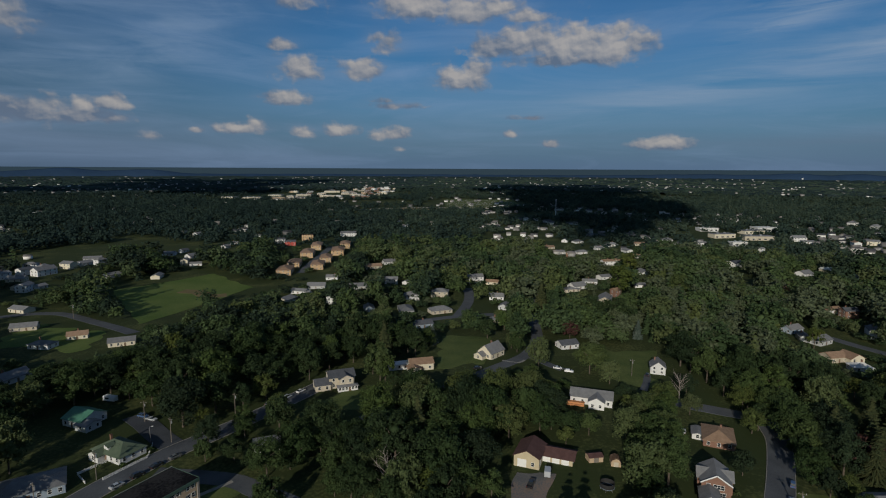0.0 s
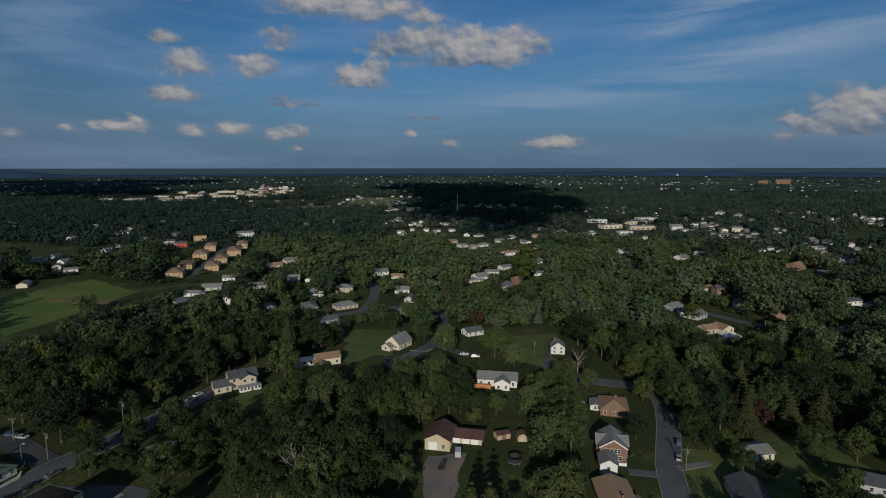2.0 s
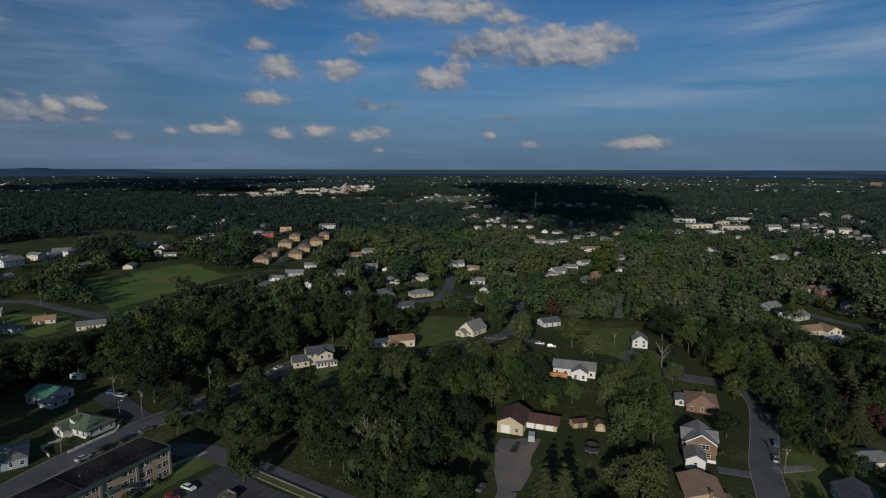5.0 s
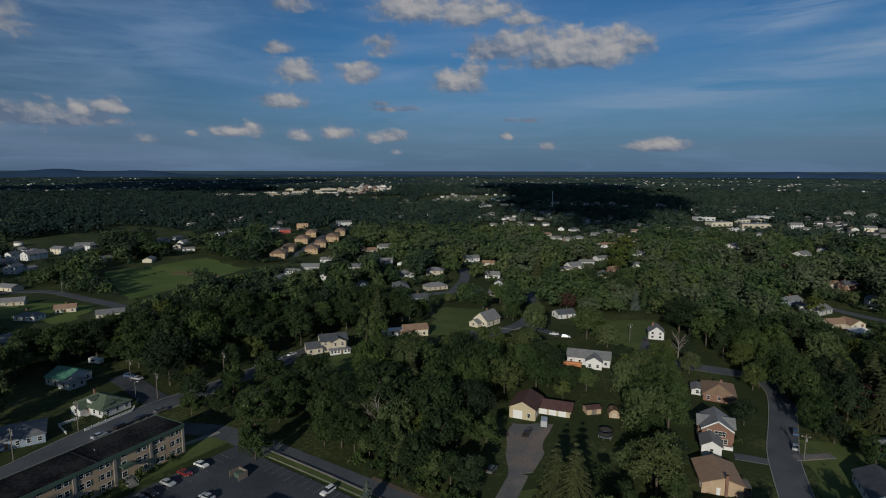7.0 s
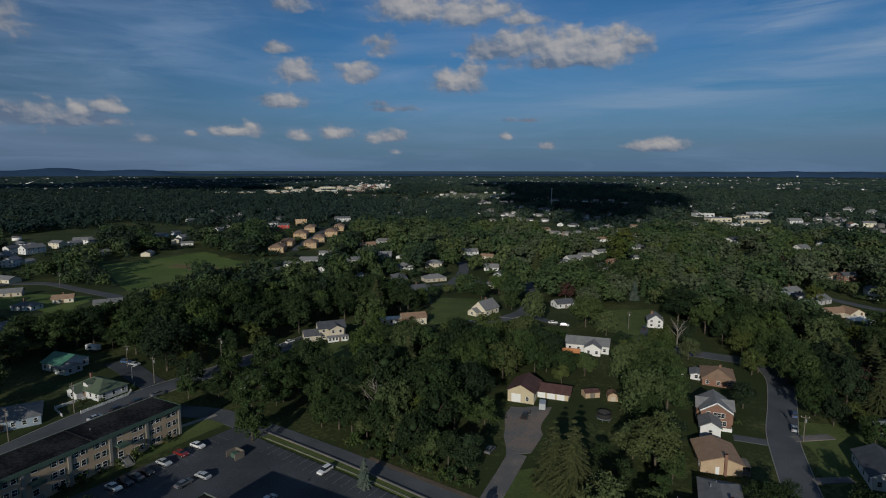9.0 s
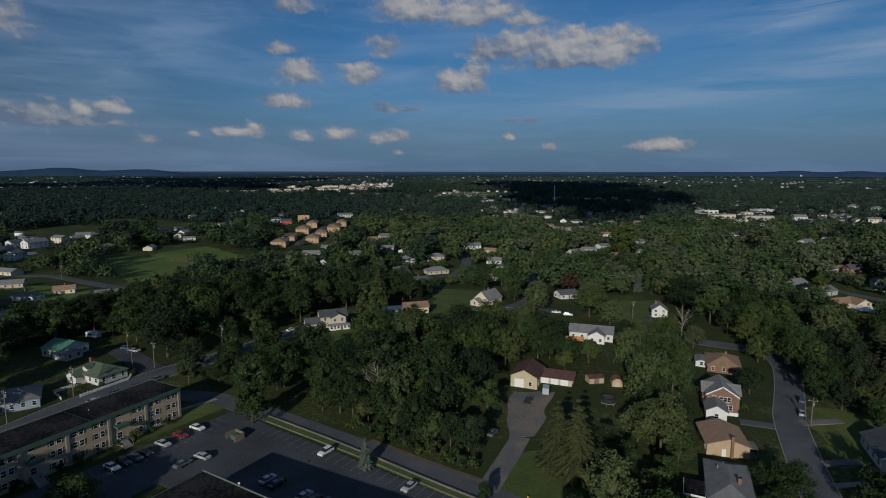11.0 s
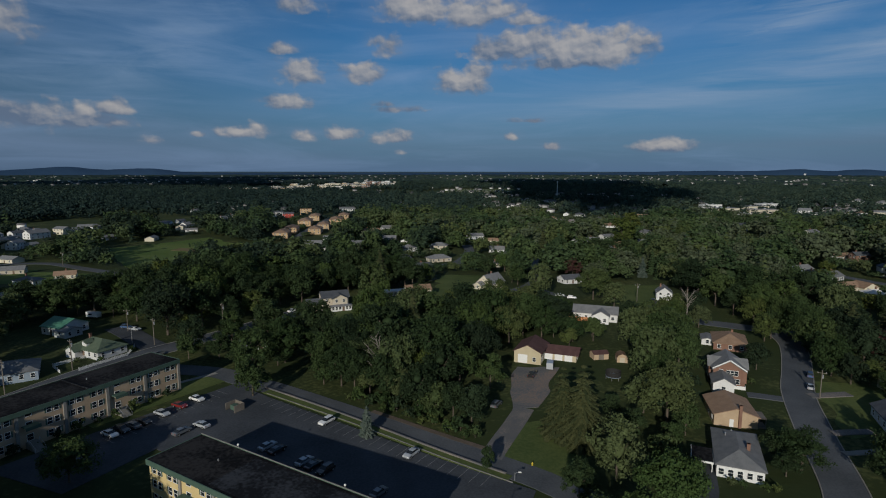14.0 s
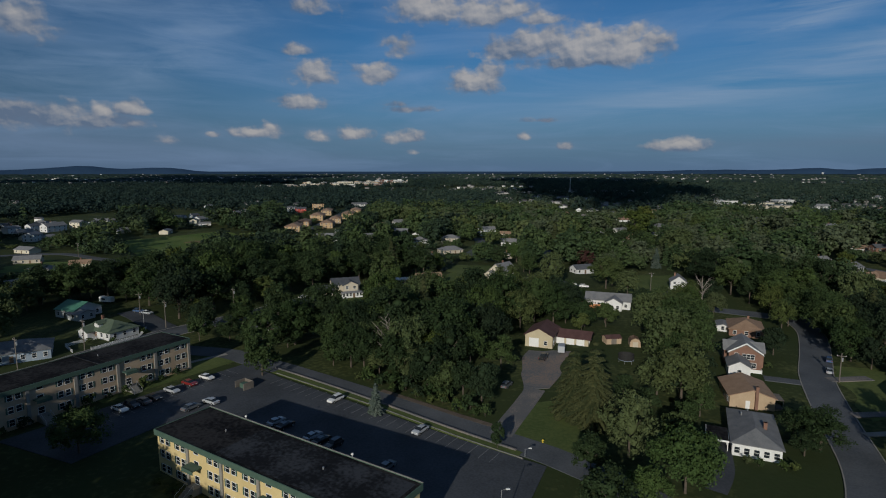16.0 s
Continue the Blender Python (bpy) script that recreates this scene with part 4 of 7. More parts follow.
# ---- apartment blocks ----
def apartment(name, x, y, turn, length, depth, wall, label, z, bays, lamps=(), joint=None, membrane=None):
    """A three-storey flat-roofed block: piers, paired windows, stair bays and a green roof edge."""
    ap = new(name)
    ap.matrix_world = pose(x, y, z, 0, 0, turn)
    tagged(ap, label, "apartment block")
    L, D, H = length / 2, depth / 2, 9.0
    part("wall", boxes((-L, L, -D, D, -3.0, H)), M["w_" + wall], ap)
    roof = part("roof", boxes((-L - 0.35, L + 0.35, -D - 0.35, D + 0.35, H, H + 0.12)), M["r_tar"], ap)
    part("parapet", boxes((-L - 0.4, L + 0.4, -D - 0.45, -D - 0.3, H - 0.9, H + 0.22), (-L - 0.4, L + 0.4, D + 0.3, D + 0.45, H - 0.9, H + 0.3), (-L - 0.45, -L - 0.3, -D - 0.3, D + 0.3, H - 0.9, H + 0.22), (L + 0.3, L + 0.45, -D - 0.3, D + 0.3, H - 0.9, H + 0.22)), M["fascia"], ap, "dark green metal roof edge")
    part("coping", boxes((-L - 0.42, L + 0.42, D + 0.28, D + 0.47, H + 0.3, H + 0.38)), M["concrete"], roof)
    for vx in lamps:
        stem = part("edge_lamp", tube(bmesh.new(), (vx, D + 0.38, H + 0.3), (vx, D + 0.38, H + 0.75), 0.06, 0.06, 6), M["steel"], roof)
        globe = bmesh.new()
        bmesh.ops.create_icosphere(globe, subdivisions=2, radius=0.24, matrix=Matrix.Translation((vx, D + 0.38, H + 0.9)))
        part("globe", globe, M["lamp"], stem)
    if joint is not None:
        part("fire_wall", boxes((joint - 0.2, joint + 0.2, -D - 0.3, D + 0.3, H - 0.2, H + 0.32), bevel=0.04), M["r_membrane"], roof)
    if membrane:
        part("roof_membrane", boxes((membrane[0], membrane[1], -D * 0.93, D * 0.93, H + 0.11, H + 0.135)), M["r_membrane"], roof, "lighter grey roofing membrane, stained")
    for vx in (-L * 0.55, L * 0.4):
        part("roof_vent", tube(bmesh.new(), (vx, 0.8, H + 0.1), (vx, 0.8, H + 0.55), 0.14, 0.14, 8), M["steel"], roof)
    step = length / bays
    for i in range(bays):
        cx = -L + (i + 0.5) * step
        stair = i % 4 == 2
        for face, ang in ((-1, 0), (1, 180)):
            for k in range(3):
                if stair and face < 0:
                    window_part(ap, pose(cx, -D - 0.012, 1.6 + 2.9 * k), 1.3, 1.5)
                    continue
                for du in (-0.62, 0.62):
                    window_part(ap, pose(0, 0, 0, 0, 0, ang) @ pose((cx + du * 1.3) * -face, -D - 0.012, 0.9 + 2.9 * k), 1.05, 1.45)
                    part("shutter", boxes((-0.2, 0.2, -0.05, 0.0, 0, 1.45)), M["fascia"], ap).matrix_local = pose(0, 0, 0, 0, 0, ang) @ pose((cx + du * 2.55) * -face, -D - 0.002, 0.9 + 2.9 * k)
        if i % 2 == 1:
            part("pier", boxes((cx + step / 2 - 0.35, cx + step / 2 + 0.35, -D - 0.30, -D + 0.1, -2, H - 0.9)), M["concrete"], ap)
        if stair:
            part("canopy", boxes((cx - 1.6, cx + 1.6, -D - 2.0, -D, 5.2, 5.45), (cx - 1.6, cx + 1.6, -D - 2.05, -D - 1.9, 4.7, 5.45)), M["fascia"], ap, "dark green entrance canopy")
            stair_top = part("landing", boxes((cx - 1.1, cx + 1.1, -D - 1.6, -D, -2, 1.5)), M["concrete"], ap)
            for s in range(8):
                part("step", boxes((cx - 1.1, cx + 1.1, -D - 1.6 - 0.3 * (s + 1), -D - 1.6 - 0.3 * s, -2, 1.31 - 0.19 * s)), M["concrete"], stair_top)
            for s in (-1, 1):
                rail = bmesh.new()
                tube(rail, (cx + s * 1.1, -D - 1.6, 2.4), (cx + s * 1.1, -D - 4.0, 0.9), 0.04, 0.04, 6)
                tube(rail, (cx + s * 1.1, -D - 1.6, 1.4), (cx + s * 1.1, -D - 1.6, 2.4), 0.04, 0.04, 6)
                tube(rail, (cx + s * 1.1, -D - 4.0, -0.2), (cx + s * 1.1, -D - 4.0, 0.9), 0.04, 0.04, 6)
                part("handrail", rail, M["steel"], ap)
    for e in (-1, 1):
        for k in range(3):
            for dy in (-2.2, 2.2):
                window_part(ap, pose(0, 0, 0, 0, 0, 90 * e) @ pose(dy, -L - 0.012, 0.9 + 2.9 * k), 1.05, 1.45)
    for i in range(12):
        KEEP_CLEAR.append((x + math.cos(radians(turn)) * (i / 11 - 0.5) * length, y + math.sin(radians(turn)) * (i / 11 - 0.5) * length, depth * 0.5 + 3))
    HOUSES.append((x, y, 18, 9))


apartment("apartment_block", -96.8, 127.8, 60.5, 72, 12, "buff", "long three-storey buff brick apartment block with dark flat roof", 3.2, 14, joint=11.0)
apartment("apartment_block", -29.6, 92.6, -32.5, 54, 11.5, "yellow", "three-storey yellow apartment block with a stained black flat roof", 1.6, 11, lamps=(-15.7, 12.5), membrane=(-9.5, 26.5))

# ---- trees ----
tree_rng = np.random.default_rng(5)
ICO_V = np.array([(0, 0, -1), (0.72, -0.53, -0.45), (-0.28, -0.85, -0.45), (-0.89, 0, -0.45), (-0.28, 0.85, -0.45), (0.72, 0.53, -0.45), (0.28, -0.85, 0.45), (-0.72, -0.53, 0.45), (-0.72, 0.53, 0.45), (0.28, 0.85, 0.45), (0.89, 0, 0.45), (0, 0, 1)])
ICO_T = np.array([(0, 1, 2), (1, 0, 5), (0, 2, 3), (0, 3, 4), (0, 4, 5), (1, 5, 10), (2, 1, 6), (3, 2, 7), (4, 3, 8), (5, 4, 9), (1, 10, 6), (2, 6, 7), (3, 7, 8), (4, 8, 9), (5, 9, 10), (6, 10, 11), (7, 6, 11), (8, 7, 11), (9, 8, 11), (10, 9, 11)])


def unit(v):
    return v / np.maximum(np.linalg.norm(v, axis=-1, keepdims=True), 1e-6)


def leaf_quads(centres, normals, size):
    """Irregular small leaf sprays facing about along the normals."""
    n = len(centres)
    nr_ = unit(unit(normals) + tree_rng.normal(0, 0.62, (n, 3)))
    side = unit(np.cross(nr_, tree_rng.normal(0, 1, (n, 3))))
    up = np.cross(nr_, side)
    s = size * tree_rng.uniform(0.6, 1.3, (n, 1))
    k = tree_rng.uniform(0.35, 0.65, (n, 4, 1)) * 1.9
    c = centres[:, None] + np.stack([side * s, up * s * 0.66, -side * s, -up * s * 0.66], 1) * k * 0.6
    c[:, 1] += nr_ * s * 0.25
    v = c.reshape(-1, 3)
    b = np.arange(n)[:, None] * 4
    return v, np.concatenate([b + [0, 1, 2], b + [0, 2, 3]])


def lump(centres, radii_, squash=0.8):
    n = len(centres)
    jit = tree_rng.uniform(0.8, 1.15, (n, 12, 1))
    v = centres[:, None] + ICO_V[None] * jit * radii_[:, None, None] * np.array([1, 1, squash])
    t = ICO_T[None] + np.arange(n)[:, None, None] * 12
    return v.reshape(-1, 3), t.reshape(-1, 3)


def broad_crown(height, width, boughs, twigs, sprays, size, shape=1.0):
    """Crown of a leafy tree: boughs over an uneven dome, twig clumps over each bough, leaf sprays over each clump. Gives corners and triangles."""
    cz, rz, rx = height * 0.53, height * 0.47, width / 2
    k = np.arange(boughs)
    dz = 0.98 - 1.62 * (k + 0.35) / boughs
    turn = k * 2.39996 + tree_rng.uniform(0, 6.28)
    flat_ = np.sqrt(np.clip(1 - dz ** 2, 0, 1))
    d = unit(np.stack([np.cos(turn) * flat_, np.sin(turn) * flat_, dz], -1) + tree_rng.normal(0, 0.16, (boughs, 3)))
    wob = 1 + shape * (0.13 * np.sin(2 * turn + tree_rng.uniform(0, 6)) + tree_rng.uniform(-0.14, 0.12, boughs))
    c = d * [rx, rx, rz] * (wob * tree_rng.uniform(0.52, 0.68, boughs))[:, None] + [0, 0, cz]
    big = rx * tree_rng.uniform(0.34, 0.50, boughs) * (12 / (boughs + 1)) ** 0.33
    core = np.concatenate([c, [(0, 0, cz - rz * 0.1), (0, 0, cz + rz * 0.3)]])
    v1, t1 = lump(core, np.concatenate([big * 0.36, [rx * 0.34, rx * 0.26]]), 0.95)
    own = np.repeat(np.arange(boughs), twigs)
    dd = unit(tree_rng.normal(0, 1, (len(own), 3)) + d[own] * 0.9 + [0, 0, 0.35])
    tc = c[own] + dd * big[own, None] * tree_rng.uniform(0.45, 0.98, (len(own), 1)) * [1, 1, 0.92]
    tr_ = big[own] * tree_rng.uniform(0.26, 0.52, len(own))
    pick = np.repeat(np.arange(len(own)), sprays)
    u = unit(tree_rng.normal(0, 1, (len(pick), 3)) + dd[pick] * 0.75 + [0, 0, 0.15])
    p = tc[pick] + u * (tr_[pick] * tree_rng.uniform(0.25, 1.4, len(pick)))[:, None] * [1.15, 1.15, 0.85]
    v2, t2 = leaf_quads(p, u * 0.55 + dd[pick] * 0.5 + d[own[pick]] * 0.35 + [0, 0, 0.25], size)
    return np.concatenate([v1, v2]), np.concatenate([t1, t2 + len(v1)])


def conifer_crown(height, width, whorls, arms, size):
    """Crown of a spruce: drooping, fanned boughs in whorls that narrow to the tip, with gaps between them."""
    cs, ns, cores, cr, bv, bt = [], [], [], [], [], []
    for i in range(whorls):
        f = (i + 0.4) / whorls
        z = height * (0.06 + 0.93 * f)
        reach = width / 2 * (1 - f) ** 0.8 * tree_rng.uniform(0.86, 1.1) + 0.15
        cores.append((0, 0, z - reach * 0.12))
        cr.append(reach * 0.36 + 0.1)
        n = max(4, int(arms * (1 - 0.6 * f)))
        for k in range(n):
            a = 2 * math.pi * (k + tree_rng.uniform(-0.3, 0.3)) / n + i * 1.7
            long_ = reach * tree_rng.uniform(0.74, 1.12)
            tip = tree_rng.uniform(-0.14, 0.14)
            knots = 5
            for k2 in range(knots + 1):
                s = 0.1 + 0.9 * k2 / knots
                rr, half = long_ * s, (0.14 + 0.30 * math.sin(math.pi * min(s, 0.97) ** 1.4)) * size * 2.3 * tree_rng.uniform(0.6, 1.3)
                z2 = z - rr * (0.16 + 0.20 * s) + tip
                ca_, sa_ = math.cos(a), math.sin(a)
                bv += [(ca_ * rr, sa_ * rr, z2 + 0.12), (ca_ * rr - sa_ * half, sa_ * rr + ca_ * half, z2 - half * 0.7), (ca_ * rr + sa_ * half, sa_ * rr - ca_ * half, z2 - half * 0.7)]
                if k2:
                    q = len(bv) - 6
                    bt += [(q, q + 3, q + 4), (q, q + 4, q + 1), (q, q + 2, q + 5), (q, q + 5, q + 3)]
            m = max(2, int(long_ / size * 1.5))
            for s in np.linspace(0.3, 1.0, m):
                rr = long_ * s
                fan = 0.34 * rr * (1.15 - s)
                for w in (-1, 0, 1) if fan > size * 0.35 else (0,):
                    e = w * fan / max(rr, 0.1)
                    cs.append((math.cos(a + e) * rr, math.sin(a + e) * rr, z - rr * (0.16 + 0.20 * s) + tip + tree_rng.uniform(-0.12, 0.12)))
                    ns.append((math.cos(a) * 0.75, math.sin(a) * 0.75, 0.85))
    v1, t1 = lump(np.array(cores), np.array(cr), 0.55)
    v2, t2 = leaf_quads(np.array(cs), np.array(ns), size * 0.8)
    v3, t3 = np.array(bv), np.array(bt)
    return np.concatenate([v1, v2, v3]), np.concatenate([t1, t2 + len(v1), t3 + len(v1) + len(v2)])


def trunk_mesh(height, r, limbs, reach, lean=0.3):
    bm = bmesh.new()
    tube(bm, (0, 0, -0.8), (0, 0, height * 0.3), r, r * 0.75, 7)
    tube(bm, (0, 0, height * 0.29), (lean * 0.4, 0, height * 0.75), r * 0.75, r * 0.25, 6)
    for i in range(limbs):
        a = 2 * math.pi * i / limbs + tree_rng.uniform(-0.3, 0.3)
        z = height * tree_rng.uniform(0.26, 0.5)
        tube(bm, (0, 0, z), (math.cos(a) * reach, math.sin(a) * reach, z + height * tree_rng.uniform(0.15, 0.3)), r * 0.4, r * 0.1, 5)
    me = bpy.data.meshes.new("trunk")
    bm.to_mesh(me)
    bm.free()
    me.materials.append(M["bark"])
    return me


def tree_kind(name, crown, mat, trunk, label, category, height):
    t = new(name)
    part("trunk", trunk, None, t)
    v, f = crown
    part("crown", mesh_from("crown", v, f, mat), None, t)
    t["tall"] = height
    return tagged(t, label, category)


KINDS = []
for h_t, w_t, n_b in ((17, 14.5, 13), (15.5, 12, 11), (19, 15.5, 14), (13, 10, 10), (16, 15, 13), (10, 7.5, 8)):
    KINDS.append(tree_kind("tree", broad_crown(h_t, w_t, n_b, 12, 34, 0.56), M["leaf"], trunk_mesh(h_t, h_t * 0.022, 5, w_t * 0.28), "broad leafy green tree in late summer", "tree", h_t))
DARKS = []
for h_t, w_t, n_b in ((18, 13.5, 13), (16, 12, 11), (13.5, 10, 9)):
    DARKS.append(tree_kind("tree", broad_crown(h_t, w_t, n_b, 12, 34, 0.54), M["leaf_dark"], trunk_mesh(h_t, h_t * 0.022, 5, w_t * 0.28), "leafy tree with deep dark green foliage", "tree", h_t))
FRESH = tree_kind("tree", broad_crown(14, 14, 14, 12, 34, 0.54), M["leaf_fresh"], trunk_mesh(14, 0.3, 5, 3.6), "broad tree with fresh bright green leaves", "tree", 14)
YELLOW = tree_kind("yellowing_tree", broad_crown(13, 8, 9, 10, 20, 0.55), M["leaf_yellow"], trunk_mesh(13, 0.28, 5, 2.2), "tree with yellow-green turning leaves", "tree", 13)
PALE = tree_kind("pale_tree", broad_crown(12, 11, 15, 9, 20, 0.55, 1.5), M["leaf_pale"], trunk_mesh(12, 0.26, 5, 2.6), "spreading tree with pale grey-green leaves", "tree", 12)
MAROON = tree_kind("maroon_tree", broad_crown(9, 8, 9, 9, 16, 0.5), M["leaf_maroon"], trunk_mesh(9, 0.2, 5, 2.0), "ornamental tree with dark maroon leaves", "tree", 9)
SPRUCE = tree_kind("spruce_tree", conifer_crown(21, 15.0, 12, 22, 0.46), M["needle"], trunk_mesh(19, 0.3, 0, 1), "tall dark spruce with drooping boughs", "tree", 19)
SPRUCE2 = tree_kind("spruce_tree", conifer_crown(14, 8.5, 15, 11, 0.7), M["needle"], trunk_mesh(14, 0.24, 0, 1), "dark green spruce with a narrow crown", "tree", 14)
BLUE = tree_kind("blue_spruce", conifer_crown(9, 5, 14, 11, 0.5), M["needle_blue"], trunk_mesh(9, 0.2, 0, 1), "small silvery blue spruce", "tree", 9)


def bare_tree():
    bm = bmesh.new()
    tube(bm, (0, 0, -0.8), (0, 0, 4), 0.26, 0.2, 7)
    for i in range(9):
        a = i * 2.4
        z = 2.5 + i * 0.55
        e = Vector((math.cos(a) * (3.6 - i * 0.15), math.sin(a) * (3.6 - i * 0.15), z + 3.6))
        s0 = Vector((0, 0, z))
        tube(bm, s0, e, 0.12, 0.04, 5)
        for k in range(5):
            p = s0.lerp(e, 0.35 + 0.14 * k)
            b = a + (1 if k % 2 else -1) * 0.9
            tube(bm, p, p + Vector((math.cos(b) * 1.5, math.sin(b) * 1.5, 1.1)), 0.05, 0.015, 4)
    tube(bm, (0, 0, 3.9), (0.2, 0, 10.5), 0.2, 0.03, 6)
    me = bpy.data.meshes.new("trunk")
    bm.to_mesh(me)
    bm.free()
    me.materials.append(M["bark_pale"])
    t = new("bare_tree")
    part("trunk", me, None, t)
    return tagged(t, "leafless tree with pale bare branches", "tree")


M["bark_pale"] = material("pale_bark", (0.16, 0.14, 0.12), (0.30, 0.27, 0.24), 0.9, 1.0, 6.0, 0.02)
BARE = bare_tree()
used_kind = set()


def plant(kind, x, y, scale=1.0, turn=None, stretch=1.0):
    m = pose(x, y, gz(x, y) - 0.1, 0, 0, tree_rng.uniform(0, 360) if turn is None else turn) @ Matrix.Diagonal((scale, scale, scale * stretch, 1))
    if kind.name not in used_kind:
        used_kind.add(kind.name)
        kind.matrix_world = m
        return kind
    ob = copy_thing(kind, m)
    ob.matrix_basis = m
    return ob


PLANTED = []


def put(kind, x, y, scale=1.0, stretch=1.0):
    PLANTED.append((x, y, 2.6 * scale))
    return tagged(plant(kind, x, y, scale, None, stretch), group="trees among the houses")


# ---- houses of the suburb ----
home(-262, 348, 22, 16.0, 9.0, 1, "tan", "grey")
home(-216, 328, 25, 12.0, 8.0, 1, "cream", "brown")
home(-224, 309, -8, 14.0, 9.0, 1, "white", "grey")
home(-182, 314, 25, 15.4, 10.2, 1, "cream", "grey")
home(-203, 256, 70, 13.9, 9.9, 1, "white", "grey")
home(-298, 396, -18, 16.5, 9.8, 1, "cream", "grey")
home(-343, 463, 100, 15.5, 9.4, 2, "white", "grey")
home(-378, 503, 12, 16.2, 11.0, 1, "cream", "grey")
home(-374, 533, 70, 21.5, 11.0, 2, "white", "grey")
home(-371, 566, -18, 15.3, 11.0, 2, "cream", "grey")
home(-367, 585, 70, 15.6, 11.0, 1, "white", "grey")
home(-374, 612, 22, 19.2, 11.0, 1, "grey", "grey")
home(-306, 526, 70, 16.3, 11.0, 1, "white", "grey")
home(-262, 524, 100, 15.8, 9.0, 1, "cream", "grey")
home(-263, 588, 100, 12.0, 8.2, 2, "cream", "grey")
home(-250, 583, 22, 13.1, 7.7, 1, "white", "grey")
home(-305, 643, 0, 16.1, 9.8, 1, "white", "grey")
home(-296, 662, 70, 11.9, 6.6, 1, "white", "slate")
home(-272, 625, 70, 14.0, 9.3, 1, "white", "grey")
home(-256, 689, 70, 10.6, 7.6, 1, "white", "grey")
home(-256, 718, 22, 11.0, 6.9, 1, "white", "grey")
home(-347, 827, 70, 12.9, 8.2, 1, "white", "grey")
home(-843, 1215, 12, 22.0, 11.0, 1, "white", "grey")
home(-115, 425, 70, 13.9, 9.9, 1, "cream", "grey")
home(-111, 456, -18, 14.7, 8.4, 1, "white", "grey")
home(-101, 476, 0, 17.3, 11.0, 1, "grey", "grey")
home(-78, 417, 70, 8.0, 6.5, 2, "white", "slate")
home(-94, 513, 0, 11.9, 8.2, 1, "white", "grey")
home(-64, 473, 12, 18.0, 11.0, 1, "grey", "grey")
home(-62, 568, 22, 20.1, 11.0, 1, "cream", "brown")
home(-46, 594, 22, 16.1, 10.9, 1, "white", "grey")
home(-38, 487, 0, 15.3, 9.3, 2, "grey", "grey")
home(-47, 395, 100, 12.6, 8.0, 1, "slate", "grey")
home(-20, 392, 100, 19.2, 11.0, 1, "grey", "grey")
home(-17, 427, 22, 11.7, 8.6, 2, "white", "grey")
home(6, 438, -8, 14.8, 10.6, 2, "tan", "grey")
home(5, 389, 22, 17.3, 10.5, 1, "tan", "grey")
home(-7, 348, 22, 13.4, 7.7, 1, "slate", "slate")
home(39, 496, 12, 15.6, 9.5, 2, "white", "grey")
home(54, 486, -18, 12.3, 6.9, 1, "cream", "brown")
home(51, 430, -8, 12.8, 9.3, 1, "white", "grey")
home(53, 398, 70, 11.1, 7.7, 1, "grey", "grey")
home(42, 359, 100, 8.0, 6.5, 1, "cream", "grey")
home(-23, 488, 70, 8.2, 6.5, 1, "white", "grey")
home(116, 455, 12, 10.8, 7.6, 1, "tan", "grey")
home(126, 468, 25, 15.2, 11.0, 1, "white", "grey")
home(142, 486, -8, 13.8, 8.4, 1, "white", "grey")
home(161, 505, 22, 13.2, 9.7, 1, "white", "grey")
home(135, 419, 70, 22.0, 11.0, 1, "tan", "grey")
home(149, 436, 25, 8.0, 6.5, 2, "brick", "brown")
home(185, 571, 12, 13.7, 8.4, 2, "white", "brown")
home(202, 591, -18, 11.6, 7.3, 1, "white", "brown")
home(236, 614, 0, 17.7, 10.3, 1, "white", "brown")
home(204, 520, 100, 13.9, 10.4, 1, "white", "grey")
home(180, 466, -8, 9.4, 6.5, 1, "white", "grey")
home(150, 702, 22, 16.3, 10.3, 1, "tan", "brown")
home(155, 660, 22, 14.0, 8.0, 1, "white", "grey")
home(163, 638, -18, 10.9, 6.5, 1, "brick", "brown")
home(182, 659, 12, 15.5, 10.4, 1, "white", "grey")
home(213, 692, 12, 13.4, 9.0, 1, "white", "grey")
home(239, 724, 0, 17.3, 11.0, 1, "white", "grey")
home(241, 668, 100, 16.1, 11.0, 1, "white", "grey")
home(279, 730, -8, 14.5, 10.4, 1, "tan", "brown")
home(187, 765, 70, 13.0, 9.1, 1, "white", "grey")
home(202, 755, 25, 14.5, 9.8, 1, "white", "slate")
home(242, 824, 22, 15.9, 10.2, 1, "grey", "grey")
home(333, 770, 22, 15.5, 9.9, 1, "white", "grey")
home(356, 717, 0, 13.2, 7.3, 2, "white", "grey")
home(311, 551, 25, 17.0, 10.9, 2, "white", "slate")
home(403, 662, 25, 9.6, 6.9, 2, "white", "grey")
home(517, 763, 0, 20.8, 11.0, 2, "white", "grey")
home(516, 742, -18, 16.7, 10.0, 1, "white", "grey")
home(739, 950, 22, 19.7, 11.0, 2, "white", "grey")
home(730, 888, 22, 21.1, 11.0, 2, "white", "grey")
home(561, 712, 70, 16.7, 9.7, 2, "white", "brown")
home(589, 720, -18, 17.2, 11.0, 2, "cream", "grey")
home(393, 530, 100, 15.0, 9.9, 1, "cream", "white")
home(354, 509, 25, 15.4, 11.0, 1, "white", "grey")
home(385, 481, -18, 8.0, 6.5, 2, "white", "grey")
home(299, 446, -8, 8.0, 6.5, 1, "brick", "brown")
home(286, 380, 12, 15.0, 9.2, 1, "white", "brown")
home(290, 367, 0, 10.8, 7.7, 2, "brick", "slate")
home(274, 324, 64, 12.5, 9.0, 2, "white", "slate")
